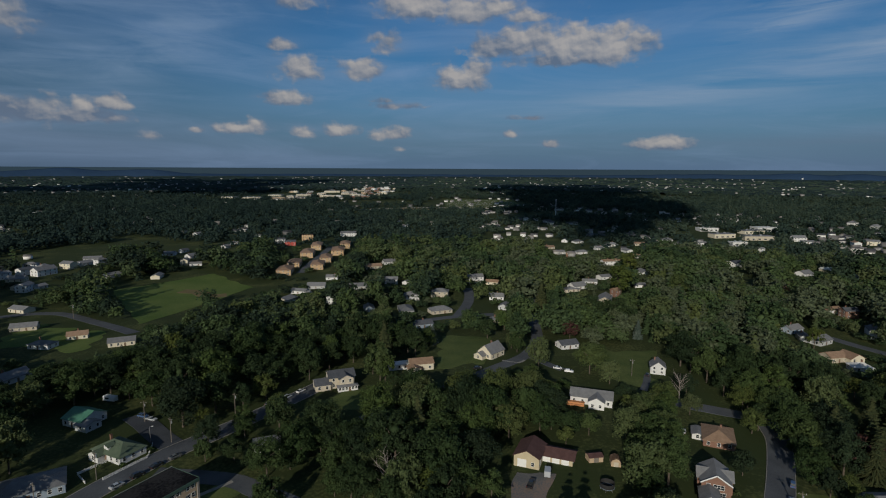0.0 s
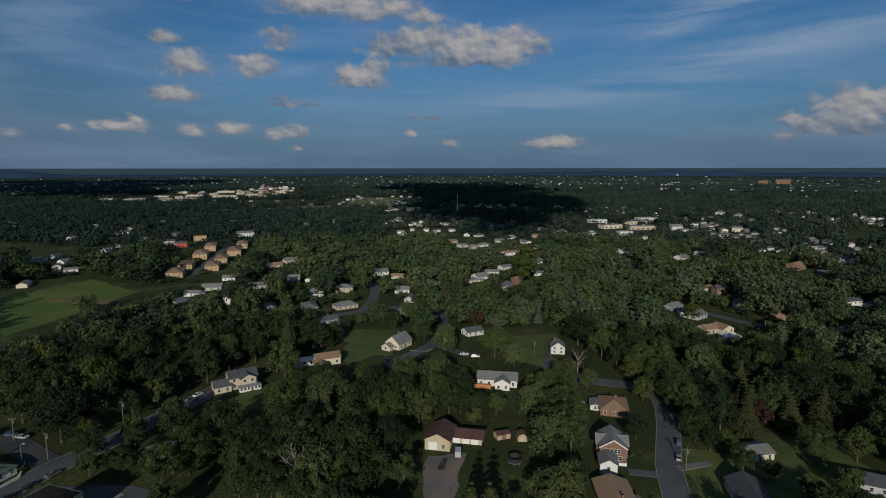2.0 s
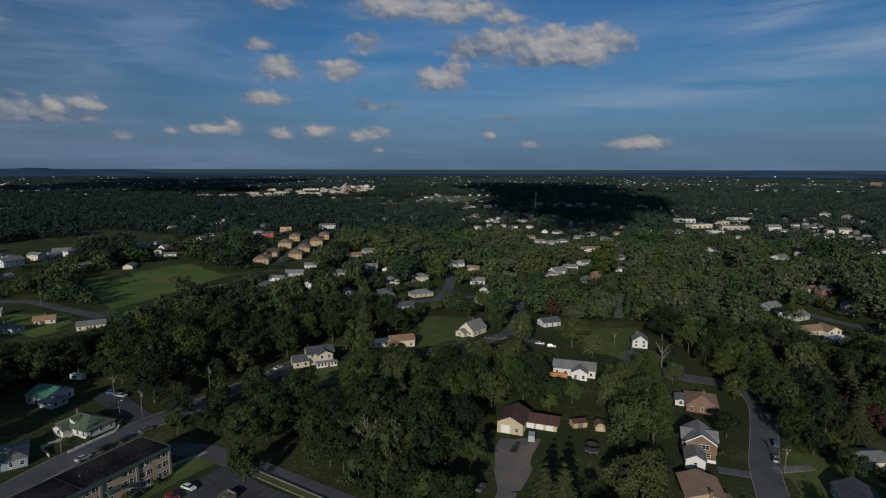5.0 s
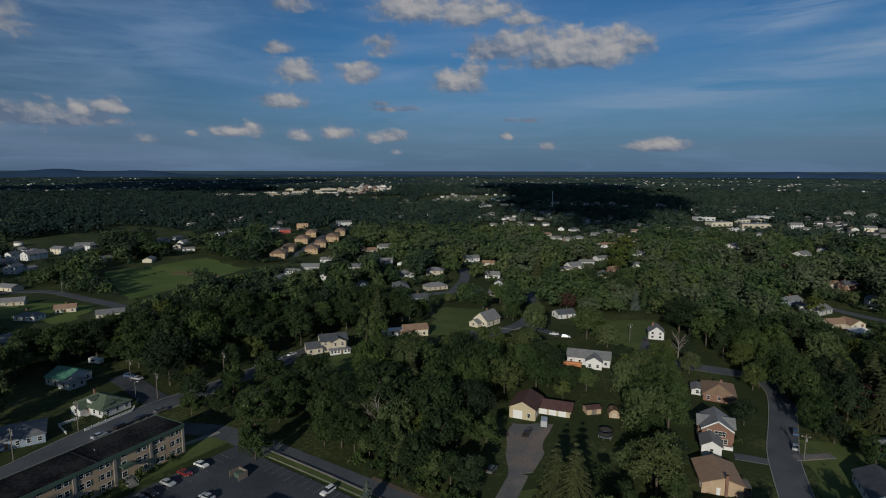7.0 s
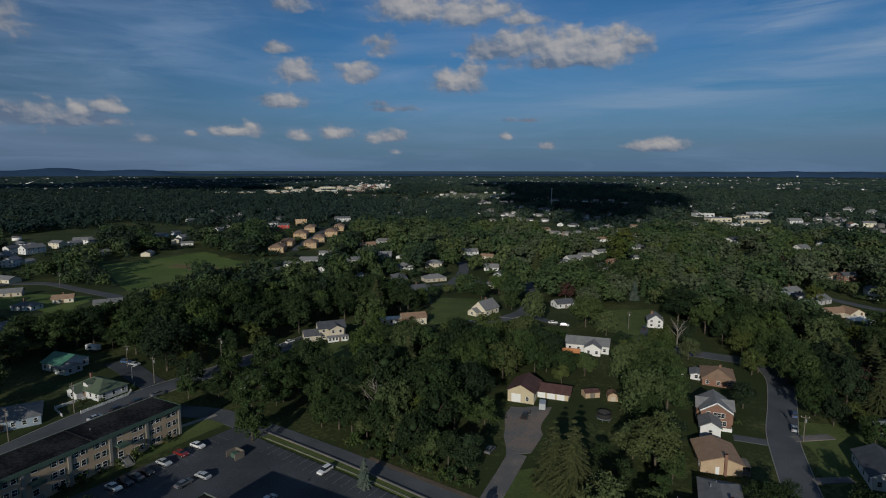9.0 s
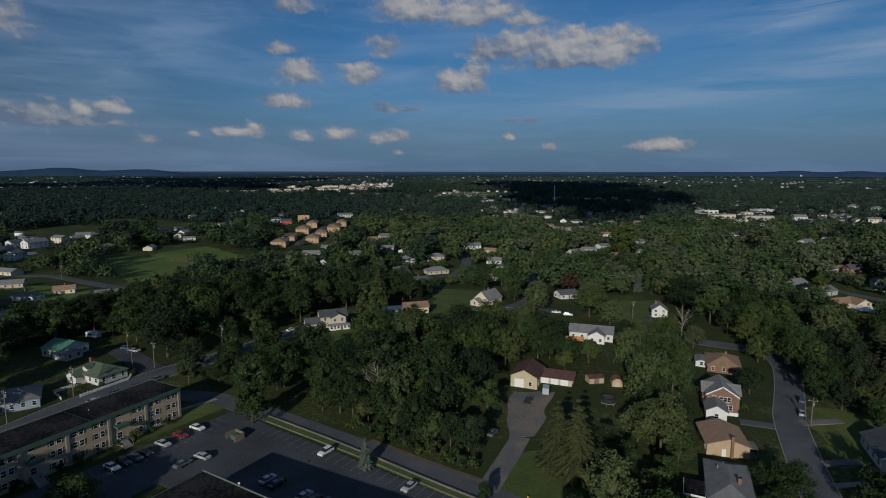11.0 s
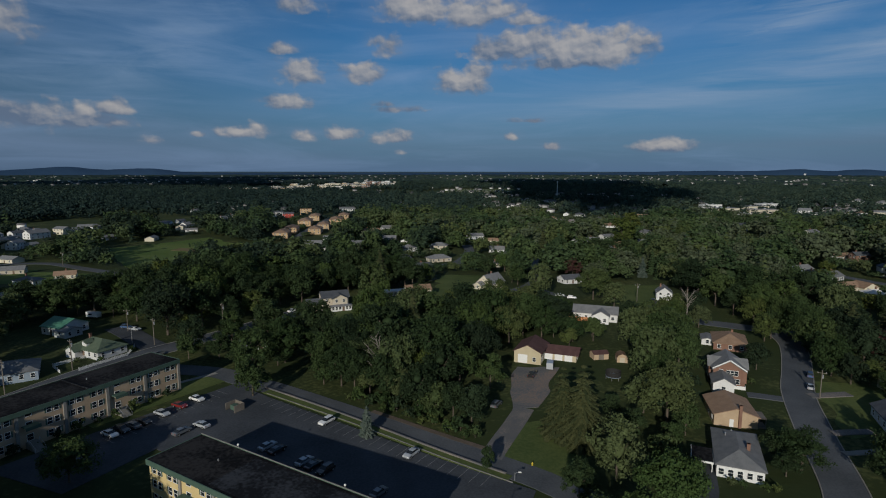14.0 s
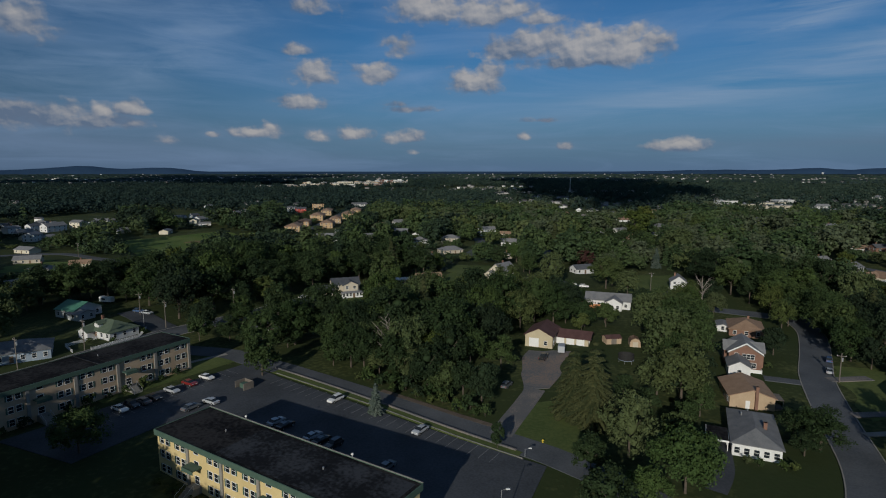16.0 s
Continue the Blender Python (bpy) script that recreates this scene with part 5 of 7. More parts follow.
home(230, 337, 22, 12.9, 8.8, 1, "slate", "grey")
home(227, 321, 70, 10.8, 6.7, 1, "white", "grey")
home(232, 314, 25, 13.3, 9.8, 1, "grey", "grey")
home(222, 269, -8, 10.5, 7.6, 1, "white", "white")
home(283, 301, 70, 10.5, 7.8, 1, "brick", "brown")
home(429, 441, 22, 20.4, 11.0, 2, "brick", "brown")
home(507, 465, 12, 14.2, 10.0, 2, "white", "slate")
home(508, 452, 70, 9.8, 6.7, 2, "white", "grey")
home(434, 416, -18, 10.0, 7.2, 1, "brick", "grey")
home(355, 315, 0, 12.9, 8.6, 2, "white", "slate")
home(296, 265, 25, 11.0, 8.1, 1, "white", "grey")
home(498, 531, 22, 15.0, 10.7, 1, "white", "grey")
home(550, 533, 22, 12.6, 9.3, 2, "white", "grey")
home(481, 548, -18, 12.0, 8.1, 1, "white", "grey")
home(329, 574, 70, 10.9, 6.5, 1, "white", "grey")
home(369, 312, 25, 12.1, 8.8, 1, "grey", "slate")

for x, y, turn, w, d, st, wall, roof in ((-398, 512, 72, 13, 9, 2, "white", "grey"), (-392, 532, 70, 13, 9, 2, "white", "slate"), (-384, 548, 75, 12, 9, 2, "white", "grey"), (-352, 470, 80, 12, 9, 1, "cream", "grey"),
                                          (-338, 474, 76, 10, 8, 1, "white", "grey"), (-405, 560, 20, 14, 9, 2, "white", "grey"), (-420, 535, 72, 13, 9, 2, "white", "slate"), (-352, 588, 70, 12, 8, 2, "white", "grey")):
    home(x, y, turn, w, d, st, wall, roof)

# ---- the orange-roofed estate, shops and far landmarks ----
def estate_block(x, y, turn, w, d, storeys, wall, roof, label, kind="hip"):
    e = new_house("estate_block", x, y, turn, label, "apartment block", "orange-roofed estate blocks", max(w, d) * 0.7, 6)
    block(e, 0, 0, 0, w, d, 2.8 * storeys, kind, 0.34, wall, roof, "flr", storeys=storeys, gap=3.6)
    return e


for x, y, w, d in ((-146, 545, 14, 26), (-145, 580, 12.5, 26), (-143, 636, 14, 30), (-142, 684, 12, 30), (-119, 572, 12.5, 26), (-117, 608, 12, 26), (-111, 652, 14, 30), (-109, 698, 12, 28)):
    estate_block(x, y, 96, d, w, 2, "ochre", "brown", "tan estate block with an orange-brown hip roof")
estate_block(-169, 756, 10, 15, 11, 3, "ochre", "tar", "tall tan brick estate block with a flat roof", "flat")
estate_block(-180, 706, 12, 13, 10, 2, "red", "slate", "small bright red building with a dark gable roof", "gable")
estate_block(-199, 728, 12, 13, 9, 2, "white", "slate", "white building with a dark gable roof beside the estate", "gable")
estate_block(-121, 808, 14, 22, 12, 2, "white", "grey", "long white building with a grey gable roof", "gable")
for x, y in ((-150, 500), (-130, 505), (-128, 540), (-110, 530), (-131, 600), (-128, 660), (-130, 690), (-105, 560), (-190, 690), (-165, 735)):
    HOUSES.append((x, y, 12.0, 0.0))
ribbon("pavement_estate_court", [(-131, 545), (-131, 590), (-128, 640), (-126, 700)], 8.0, M["asphalt"], 0.2, "grey asphalt court between the estate blocks", "car park", step=12)


def shop(x, y, turn, w, d, h, wall, label="low pale commercial building with a flat white roof"):
    s = new_house("commercial_building", x, y, turn, label, "building", "commercial buildings", max(w, d) * 0.55, h)
    part("wall", boxes((-w / 2, w / 2, -d / 2, d / 2, -2, h)), M["w_" + wall], s)
    part("roof", boxes((-w / 2 - 0.3, w / 2 + 0.3, -d / 2 - 0.3, d / 2 + 0.3, h, h + 0.5)), M["r_white" if wall == "white" else "r_grey"], s)
    n = max(2, int(w / 7))
    for i in range(n):
        window_part(s, pose(-w / 2 + (i + 0.5) * w / n, -d / 2 - 0.012, 1.0), 3.6, 2.0)
    for i in range(2):
        part("roof_unit", boxes((-w / 4 + i * w / 3, -w / 4 + i * w / 3 + 2.5, -1.2, 1.2, h + 0.5, h + 2.0), bevel=0.1), M["steel"], s)
    return s


srng = random.Random(3)
shop(430, 805, 8, 34, 16, 6, "cream")
shop(468, 780, -6, 40, 18, 6, "tan")
shop(540, 880, 5, 38, 20, 6, "white")
shop(445, 880, 0, 30, 16, 5, "white")
shop(500, 850, 12, 36, 16, 5, "cream")
shop(410, 725, 0, 20, 12, 5, "white")
for i, (x, y, w) in enumerate(((-640, 1800, 70), (-560, 1765, 90), (-470, 1730, 80), (-395, 1740, 60), (-330, 1830, 80), (-250, 1870, 70), (-205, 1800, 40), (-290, 1960, 60), (-365, 2100, 90), (-260, 2200, 70), (-180, 2050, 40), (-420, 1880, 80), (-520, 1900, 70), (-760, 2350, 130), (-600, 2600, 150))):
    shop(x, y, (i * 37) % 20 - 10, w * 0.62, 30, 4.2 + i % 3 * 1.2, ("cream", "tan", "buff", "tan")[i % 4], "large pale commercial building on the far plain")
for i in range(64):
    u = srng.random()
    shop(-470 + 340 * u + srng.uniform(-70, 70), 1800 + 800 * srng.random() ** 1.3 - 60 * u, srng.uniform(-30, 30), srng.uniform(9, 24), srng.uniform(9, 16), srng.uniform(4, 7.5), srng.choice(("tan", "buff", "tan", "cream", "white", "brick")), "pale commercial building in a far shopping strip")
for x, y, w in ((1530, 1830, 110), (1420, 1950, 70), (1650, 1760, 60), (1760, 1800, 90), (1250, 2300, 90)):
    shop(x, y, -30, w, 24, 9, "tan", "large tan commercial building on the far plain")
shop(2107, 2291, -40, 62, 24, 30, "brick", "tall orange brick building far off among trees")
shop(2040, 2340, -40, 40, 20, 24, "brick", "orange brick wing far off among trees")

mast = new("radio_mast")
mast.matrix_world = pose(254, 1122, gz(254, 1122))
tagged(mast, "tall pale steel radio mast on a hill", "mast")
part("shaft", tube(bmesh.new(), (0, 0, -1), (0, 0, 34), 0.9, 0.45, 8), M["w_white"], mast)
part("antenna", boxes((-1.0, 1.0, -1.0, 1.0, 30, 33)), M["steel"], mast)


def water_tower(x, y, h, r):
    t = new("water_tower")
    t.matrix_world = pose(x, y, gz(x, y))
    tagged(t, "white water tower with a bulbous tank", "water tower")
    part("stem", tube(bmesh.new(), (0, 0, -2), (0, 0, h), r * 0.35, r * 0.28, 12), M["w_white"], t)
    bm = bmesh.new()
    bmesh.ops.create_uvsphere(bm, u_segments=20, v_segments=12, radius=r, matrix=Matrix.Translation((0, 0, h + r * 0.5)) @ Matrix.Diagonal((1, 1, 0.8, 1)))
    part("tank", bm, M["w_white"], t)


water_tower(211, 3400, 14, 5)
water_tower(2590, 3840, 14, 7)

# ---- small buildings near by ----
b_ = new_house("garden_shed", 56.5, 181, 8, "orange wooden garden shed with a brown roof", "shed", radius=4, height=2)
block(b_, 0, 0, 0, 5.2, 3.6, 2.2, "gable", 0.4, "buff", "maroon", "", over=0.2, door=False)
part("door", boxes((-0.9, 0.9, -1.86, -1.78, -0.1, 1.9), (-0.03, 0.03, -1.9, -1.86, -0.1, 1.9)), M["wood"], b_)
c_ = new_house("barn_shed", 63.3, 178.5, 80, "small tan barn-shaped garden shed", "shed", radius=3.5, height=2)
bm = bmesh.new()
prof = ((-1.7, -0.6), (-1.7, 1.7), (-1.2, 2.5), (0, 3.0), (1.2, 2.5), (1.7, 1.7), (1.7, -0.6))
pv = [[bm.verts.new((x, y, z)) for y, z in prof] for x in (-2.0, 2.0)]
for i in range(6):
    bm.faces.new((pv[0][i], pv[1][i], pv[1][i + 1], pv[0][i + 1]))
bm.faces.new(pv[0])
bm.faces.new(pv[1][::-1])
bmesh.ops.recalc_face_normals(bm, faces=bm.faces)
part("wall", bm, M["w_buff"], c_)
bm = bmesh.new()
pv = [[bm.verts.new((x, y * 1.06, z + 0.07)) for y, z in prof[1:6]] for x in (-2.15, 2.15)]
for i in range(4):
    bm.faces.new((pv[0][i], pv[1][i], pv[1][i + 1], pv[0][i + 1]))
bmesh.ops.solidify(bm, geom=bm.faces[:], thickness=0.08)
part("roof", bm, M["r_brown"], c_)
part("door", boxes((-2.06, -2.0, -0.8, 0.8, -0.1, 1.8)), M["w_tan"], c_)
tr = new("trampoline")
tr.matrix_world = pose(55.7, 163.6, gz(55.7, 163.6))
tagged(tr, "round black trampoline with a pale blue rim", "trampoline")
KEEP_CLEAR.append((55.7, 163.6, 6))
bm = bmesh.new()
bmesh.ops.create_cone(bm, cap_ends=True, segments=24, radius1=2.0, radius2=2.0, depth=0.06, matrix=Matrix.Translation((0, 0, 0.9)))
part("mat", bm, M["tyre"], tr)
bm = bmesh.new()
ring = [[bm.verts.new((math.cos(a * math.pi / 12) * r, math.sin(a * math.pi / 12) * r, z)) for a in range(24)] for r, z in ((1.98, 0.86), (1.98, 0.98), (2.35, 0.98), (2.35, 0.86))]
for i in range(24):
    for k in range(4):
        bm.faces.new((ring[k][i], ring[k][(i + 1) % 24], ring[(k + 1) % 4][(i + 1) % 24], ring[(k + 1) % 4][i]))
part("rim_pad", bm, M["w_slate"], tr)
bm = bmesh.new()
ring = [[bm.verts.new((math.cos(a * math.pi / 12) * r, math.sin(a * math.pi / 12) * r, z)) for a in range(24)] for r, z in ((2.25, 1.0), (2.32, 2.5), (2.35, 2.5), (2.28, 1.0))]
for i in range(24):
    for k in range(4):
        bm.faces.new((ring[k][i], ring[k][(i + 1) % 24], ring[(k + 1) % 4][(i + 1) % 24], ring[(k + 1) % 4][i]))
part("net", bm, M["tyre"], tr, "dark safety net")
for i in range(6):
    a = i * math.pi / 3
    part("leg", tube(bmesh.new(), (math.cos(a) * 2.15, math.sin(a) * 2.15, -0.2), (math.cos(a) * 2.15, math.sin(a) * 2.15, 0.9), 0.05, 0.05, 6), M["steel"], tr)
    part("net_post", tube(bmesh.new(), (math.cos(a) * 2.35, math.sin(a) * 2.35, -0.2), (math.cos(a) * 2.4, math.sin(a) * 2.4, 2.7), 0.03, 0.03, 6), M["tyre"], tr)
dp = new("bin_enclosure")
dp.matrix_world = pose(-53.5, 143.5, gz(-53.5, 143.5) + 0.1, 0, 0, -35)
tagged(dp, "tan wooden refuse enclosure open at the front", "enclosure")
for r in ((-1.9, 1.9, 1.5, 1.65, -0.4, 1.9), (-1.9, -1.75, -1.5, 1.5, -0.4, 1.9), (1.75, 1.9, -1.5, 1.5, -0.4, 1.9)):
    part("panel", boxes(r), M["wood"], dp)
part("bin", boxes((-1.2, 1.2, -0.6, 1.0, -0.3, 1.3), bevel=0.06), M["fascia"], dp)

# ---- the car park ----
lot_u = Vector((17.5 + 48, 108.2 - 152.5)).normalized()
lot_v = Vector((lot_u.y, -lot_u.x))
wall_pts = [(-49.5, 158.2), (-30, 145.2), (-10, 131.0), (15.6, 112.4)]
ribbon("wall_planter", wall_pts, 0.4, M["gravel"], 0.55, "low weathered concrete wall beside the car park", "wall", depth=1.4)
ribbon("pavement_planter_strip", [(-48.6, 155.9), (-29, 142.9), (-9, 128.8), (16.2, 110.6)], 2.6, M["lawn"], 0.20, "narrow grass strip with small trees beside the bays", "lawn")
ribbon("kerb_planter", [(-48.0, 154.2), (-28.4, 141.2), (-8.3, 127.2), (16.6, 109.0)], 0.25, M["concrete"], 0.30, "pale concrete kerb of the planting strip", "kerb")
bm = bmesh.new()


def paint_line(p, q, w=0.10):
    p, q = Vector(p), Vector(q)
    t = (q - p).normalized()
    s = Vector((-t.y, t.x)) * w / 2
    n = max(1, int((q - p).length / 1.5))
    rows_ = []
    for i in range(n + 1):
        c = p.lerp(q, i / n)
        rows_.append([bm.verts.new((e.x, e.y, gz(e.x, e.y) + 0.20)) for e in (c + s, c - s)])
    for a_, b_ in zip(rows_, rows_[1:]):
        bm.faces.new((a_[0], a_[1], b_[1], b_[0]))


for i in range(26):
    p = Vector((-44.5, 150.6)) + lot_u * 2.75 * i
    paint_line(p, p + lot_v * 5.2)
for i in range(19):
    p = Vector((-46.5, 117.0)) + lot_u * 2.75 * i
    paint_line(p, p - lot_v * 5.0)
COURT = Vector((math.cos(radians(60.5)), math.sin(radians(60.5))))
COURT_N = Vector((COURT.y, -COURT.x))
for i in range(16):
    p = Vector((-83.2, 119.5)) + COURT * 2.75 * i
    paint_line(p, p + COURT_N * 4.8)
tagged(part("pavement_bay_lines", bm, M["paint"]), "worn white painted parking bay lines", "markings", kind="structure")
ribbon("pavement_path_court", [(-99, 119), (-91, 134), (-80.5, 155), (-68, 169)], 1.5, M["concrete"], 0.14, "pale concrete footpath before the apartments", "path", depth=0.3)
ribbon("pavement_apron", [(108.5, 150.8), (114, 151), (121, 151.6)], 3.2, M["gravel"], 0.24, "worn grey concrete driveway apron", "driveway")
ribbon("pavement_apron_south", [(99.8, 129.2), (104, 129.3), (110, 129.2)], 2.6, M["gravel"], 0.24, "worn grey concrete driveway apron", "driveway")
ribbon("pavement_walk_south", [(95.6, 119.6), (99, 119.7), (106, 120)], 1.9, M["concrete"], 0.24, "pale concrete front walk", "path")
ribbon("pavement_drive_west", [(91.5, 152.6), (95.5, 151), (99.8, 149)], 3.6, M["asphalt"], 0.18, "dark asphalt house driveway", "driveway")
ribbon("pavement_drive_carport", [(51, 97), (54, 101), (56.9, 105.6), (60, 113), (62.6, 119)], 3.8, M["new_asphalt"], 0.14, "dark asphalt drive up to the carport", "driveway")
ribbon("pavement_drive_bungalow", [(-97, 190), (-105, 197), (-116, 208), (-124, 215)], 9.0, M["new_asphalt"], 0.16, "dark asphalt parking area beside the bungalow", "driveway")
ribbon("pavement_drive_hill", [(52, 287), (59, 276), (66, 268)], 5.0, M["asphalt"], 0.18, "asphalt driveway with parked white cars", "driveway")
ribbon("pavement_walk_cream", [(36, 279), (44, 276), (48, 280)], 1.2, M["concrete"], 0.15, "pale front walk over the lawn", "path")


def make_car(colour, estate=False):
    """A parked car: shaped body, glass band, wheels and lamps."""
    c = new("car")
    tagged(c, f"{colour} {'sport utility car' if estate else 'saloon car'} parked on asphalt", "car", "parked cars")
    L, W = 2.25, 0.9
    top = 1.66 if estate else 1.42
    lower = ((-L, 0.35), (-L, 0.80), (-L + 0.12, 0.95), (-1.05, 1.0), (1.5, 1.0), (L - 0.1, 0.82), (L, 0.6), (L, 0.35)) if not estate else ((-L, 0.4), (-L, 1.0), (-1.2, 1.08), (1.3, 1.06), (L - 0.1, 0.9), (L, 0.65), (L, 0.4))
    bm = bmesh.new()
    sides = [[bm.verts.new((x, s * (W if 0.4 < z < 0.9 else W - 0.06), z)) for x, z in lower] for s in (-1, 1)]
    n = len(lower)
    for i in range(n):
        bm.faces.new((sides[0][i], sides[0][(i + 1) % n], sides[1][(i + 1) % n], sides[1][i]))
    bm.faces.new(sides[0][::-1])
    bm.faces.new(sides[1])
    bmesh.ops.recalc_face_normals(bm, faces=bm.faces)
    body = part("body", bm, CAR[colour], c)
    cab = (-1.95, -1.65, 0.35, 1.15) if estate else (-1.75, -1.05, 0.30, 1.2)
    bm = bmesh.new()
    lo = [bm.verts.new((x, y, 0.97)) for x, y in ((cab[0], -0.82), (cab[3], -0.82), (cab[3], 0.82), (cab[0], 0.82))]
    hi = [bm.verts.new((x, y, top - 0.06)) for x, y in ((cab[1], -0.62), (cab[2], -0.62), (cab[2], 0.62), (cab[1], 0.62))]
    for i in range(4):
        bm.faces.new((lo[i], lo[(i + 1) % 4], hi[(i + 1) % 4], hi[i]))
    bm.faces.new(hi)
    part("glass", bm, M["glass"], c)
    part("roof", boxes((cab[1] - 0.03, cab[2] + 0.03, -0.66, 0.66, top - 0.06, top), bevel=0.03), CAR[colour], c)
    for x, y in itertools.product((-1.35, 1.4), (-0.84, 0.84)):
        w = part("wheel", tube(bmesh.new(), (x, y - 0.1, 0.33), (x, y + 0.1, 0.33), 0.33, 0.33, 12), M["tyre"], c)
        part("rim", tube(bmesh.new(), (x, y - 0.115, 0.33), (x, y + 0.115, 0.33), 0.19, 0.19, 8), M["steel"], w)
    for s in (-0.62, 0.62):
        part("headlight", boxes((L - 0.08, L + 0.01, s - 0.2, s + 0.2, 0.62, 0.74)), M["lamp"], body)
        part("tail_light", boxes((-L - 0.012, -L + 0.05, s - 0.18, s + 0.18, 0.68, 0.84)), CAR["red"], body)
    return c


car_made = {}


def park(x, y, turn, colour, estate=False, lift=0.18):
    m = pose(x, y, gz(x, y) + lift, 0, 0, turn)
    key = (colour, estate)
    if key not in car_made:
        car_made[key] = make_car(colour, estate)
        car_made[key].matrix_world = m
        return
    copy_thing(car_made[key], m)


BAY = math.degrees(math.atan2(lot_v.y, lot_v.x))
park(-27.5, 136.0, BAY, "white", True)
park(-5.2, 120.5, BAY, "silver")
park(-38.8, 123.0, BAY + 180, "silver")
park(-28.8, 116.4, BAY + 180, "silver")
park(-26.5, 114.8, BAY + 180, "black")
park(-36.2, 121.2, BAY + 180, "black")
park(-23.5, 113.0, BAY, "black", True)
park(-11.3, 104.8, BAY + 180, "grey")
park(-77.8, 127.7, 60.5 - 90, "white")
park(-76.2, 130.0, 60.5 - 90, "black", True)
park(-74.7, 132.3, 60.5 + 90, "grey")
park(-73.3, 134.7, 60.5 - 90, "black")
park(-70.9, 139.3, 60.5 - 90, "silver")
park(-68.5, 144.2, 60.5 - 90, "red")
park(-65.7, 148.6, 60.5 - 90, "white")
park(-61.6, 129.6, 60.5, "grey")
park(-58.2, 133.2, 60.5 + 90, "silver")
park(-103.0, 164.0, 62, "silver", False, 0.12)
park(-99.5, 170.0, 62, "black", True, 0.12)
park(-96.2, 176.0, 60, "black", False, 0.12)
park(-92.5, 182.0, 58, "grey", False, 0.12)
park(-119.5, 213.5, -20, "blue", True, 0.18)
park(-114.8, 210.8, -20, "silver", False, 0.18)
park(-66.0, 233.5, 58, "silver", True, 0.12)
park(-61.5, 240.0, 58, "white", False, 0.12)
park(-71.8, 226.5, 58, "grey", True, 0.12)
park(118.9, 165.6, 60, "blue", True, 0.12)
park(112.6, 156.2, 60, "silver", False, 0.12)
park(63.3, 268.8, -15, "white", False, 0.22)
park(68.2, 264.6, -15, "white", True, 0.22)
park(107.0, 261.0, 65, "black", False, 0.22)
park(22.0, 266.5, 20, "black", True, 0.1)
park(99.0, 203.0, 65, "white", False, 0.1)
park(17.4, 146.0, 60, "grey", True, 0.14)
tl = new("box_trailer")
tl.matrix_world = pose(37.6, 171.0, gz(37.6, 171.0) + 0.15, 0, 0, 75)
tagged(tl, "small white box trailer parked on gravel", "trailer")
part("body", boxes((-1.9, 1.9, -1.05, 1.05, 0.55, 2.6), bevel=0.06), CAR["silver"], tl)
part("drawbar", boxes((1.9, 3.1, -0.06, 0.06, 0.5, 0.62)), M["steel"], tl)
for s in (-1.0, 1.0):
    part("wheel", tube(bmesh.new(), (0, s - 0.1, 0.33), (0, s + 0.1, 0.33), 0.33, 0.33, 12), M["tyre"], tl)


rv = new("camper_trailer")
rv.matrix_world = pose(-141.5, 229.5, gz(-141.5, 229.5) + 0.1, 0, 0, -15)
tagged(rv, "white camper trailer parked on grass under trees", "camper")
part("body", boxes((-3.0, 3.0, -1.15, 1.15, 0.6, 2.7), bevel=0.15), CAR["white"], rv)
part("window", boxes((-1.6, 0.2, -1.17, -1.14, 1.5, 2.1)), M["glass"], rv)
part("door", boxes((1.2, 1.9, -1.18, -1.14, 0.75, 2.4)), M["trim"], rv)
part("drawbar", boxes((3.0, 4.2, -0.07, 0.07, 0.55, 0.68)), M["steel"], rv)
for x, y in itertools.product((-0.6, 0.3), (-1.05, 1.05)):
    part("wheel", tube(bmesh.new(), (x, y - 0.1, 0.34), (x, y + 0.1, 0.34), 0.34, 0.34, 12), M["tyre"], rv)
KEEP_CLEAR.append((-141.5, 226, 6))
tk = new("pickup_truck")
tk.matrix_world = pose(31.0, 165.8, gz(31.0, 165.8) + 0.16, 0, 0, 66)
tagged(tk, "black pickup truck with an open bed parked on gravel", "truck")
part("body", boxes((-2.8, 2.8, -0.96, 0.96, 0.5, 0.72), (0.9, 2.8, -0.94, 0.94, 0.72, 1.15), (-0.9, 0.9, -0.94, 0.94, 0.72, 1.2), bevel=0.05), CAR["black"], tk)
bm = bmesh.new()
lo = [bm.verts.new((x, y, 1.18)) for x, y in ((-0.9, -0.88), (1.3, -0.88), (1.3, 0.88), (-0.9, 0.88))]
hi = [bm.verts.new((x, y, 1.78)) for x, y in ((-0.75, -0.7), (0.55, -0.7), (0.55, 0.7), (-0.75, 0.7))]
for i in range(4):
    bm.faces.new((lo[i], lo[(i + 1) % 4], hi[(i + 1) % 4], hi[i]))
bm.faces.new(hi)
part("glass", bm, M["glass"], tk)
part("roof", boxes((-0.8, 0.6, -0.73, 0.73, 1.78, 1.85), bevel=0.03), CAR["black"], tk)
part("bed_side", boxes((-2.8, -0.9, -0.96, -0.84, 0.72, 1.2), bevel=0.02), CAR["black"], tk)
part("bed_side", boxes((-2.8, -0.9, 0.84, 0.96, 0.72, 1.2), bevel=0.02), CAR["black"], tk)
part("tailgate", boxes((-2.84, -2.72, -0.84, 0.84, 0.72, 1.2), bevel=0.02), CAR["black"], tk)
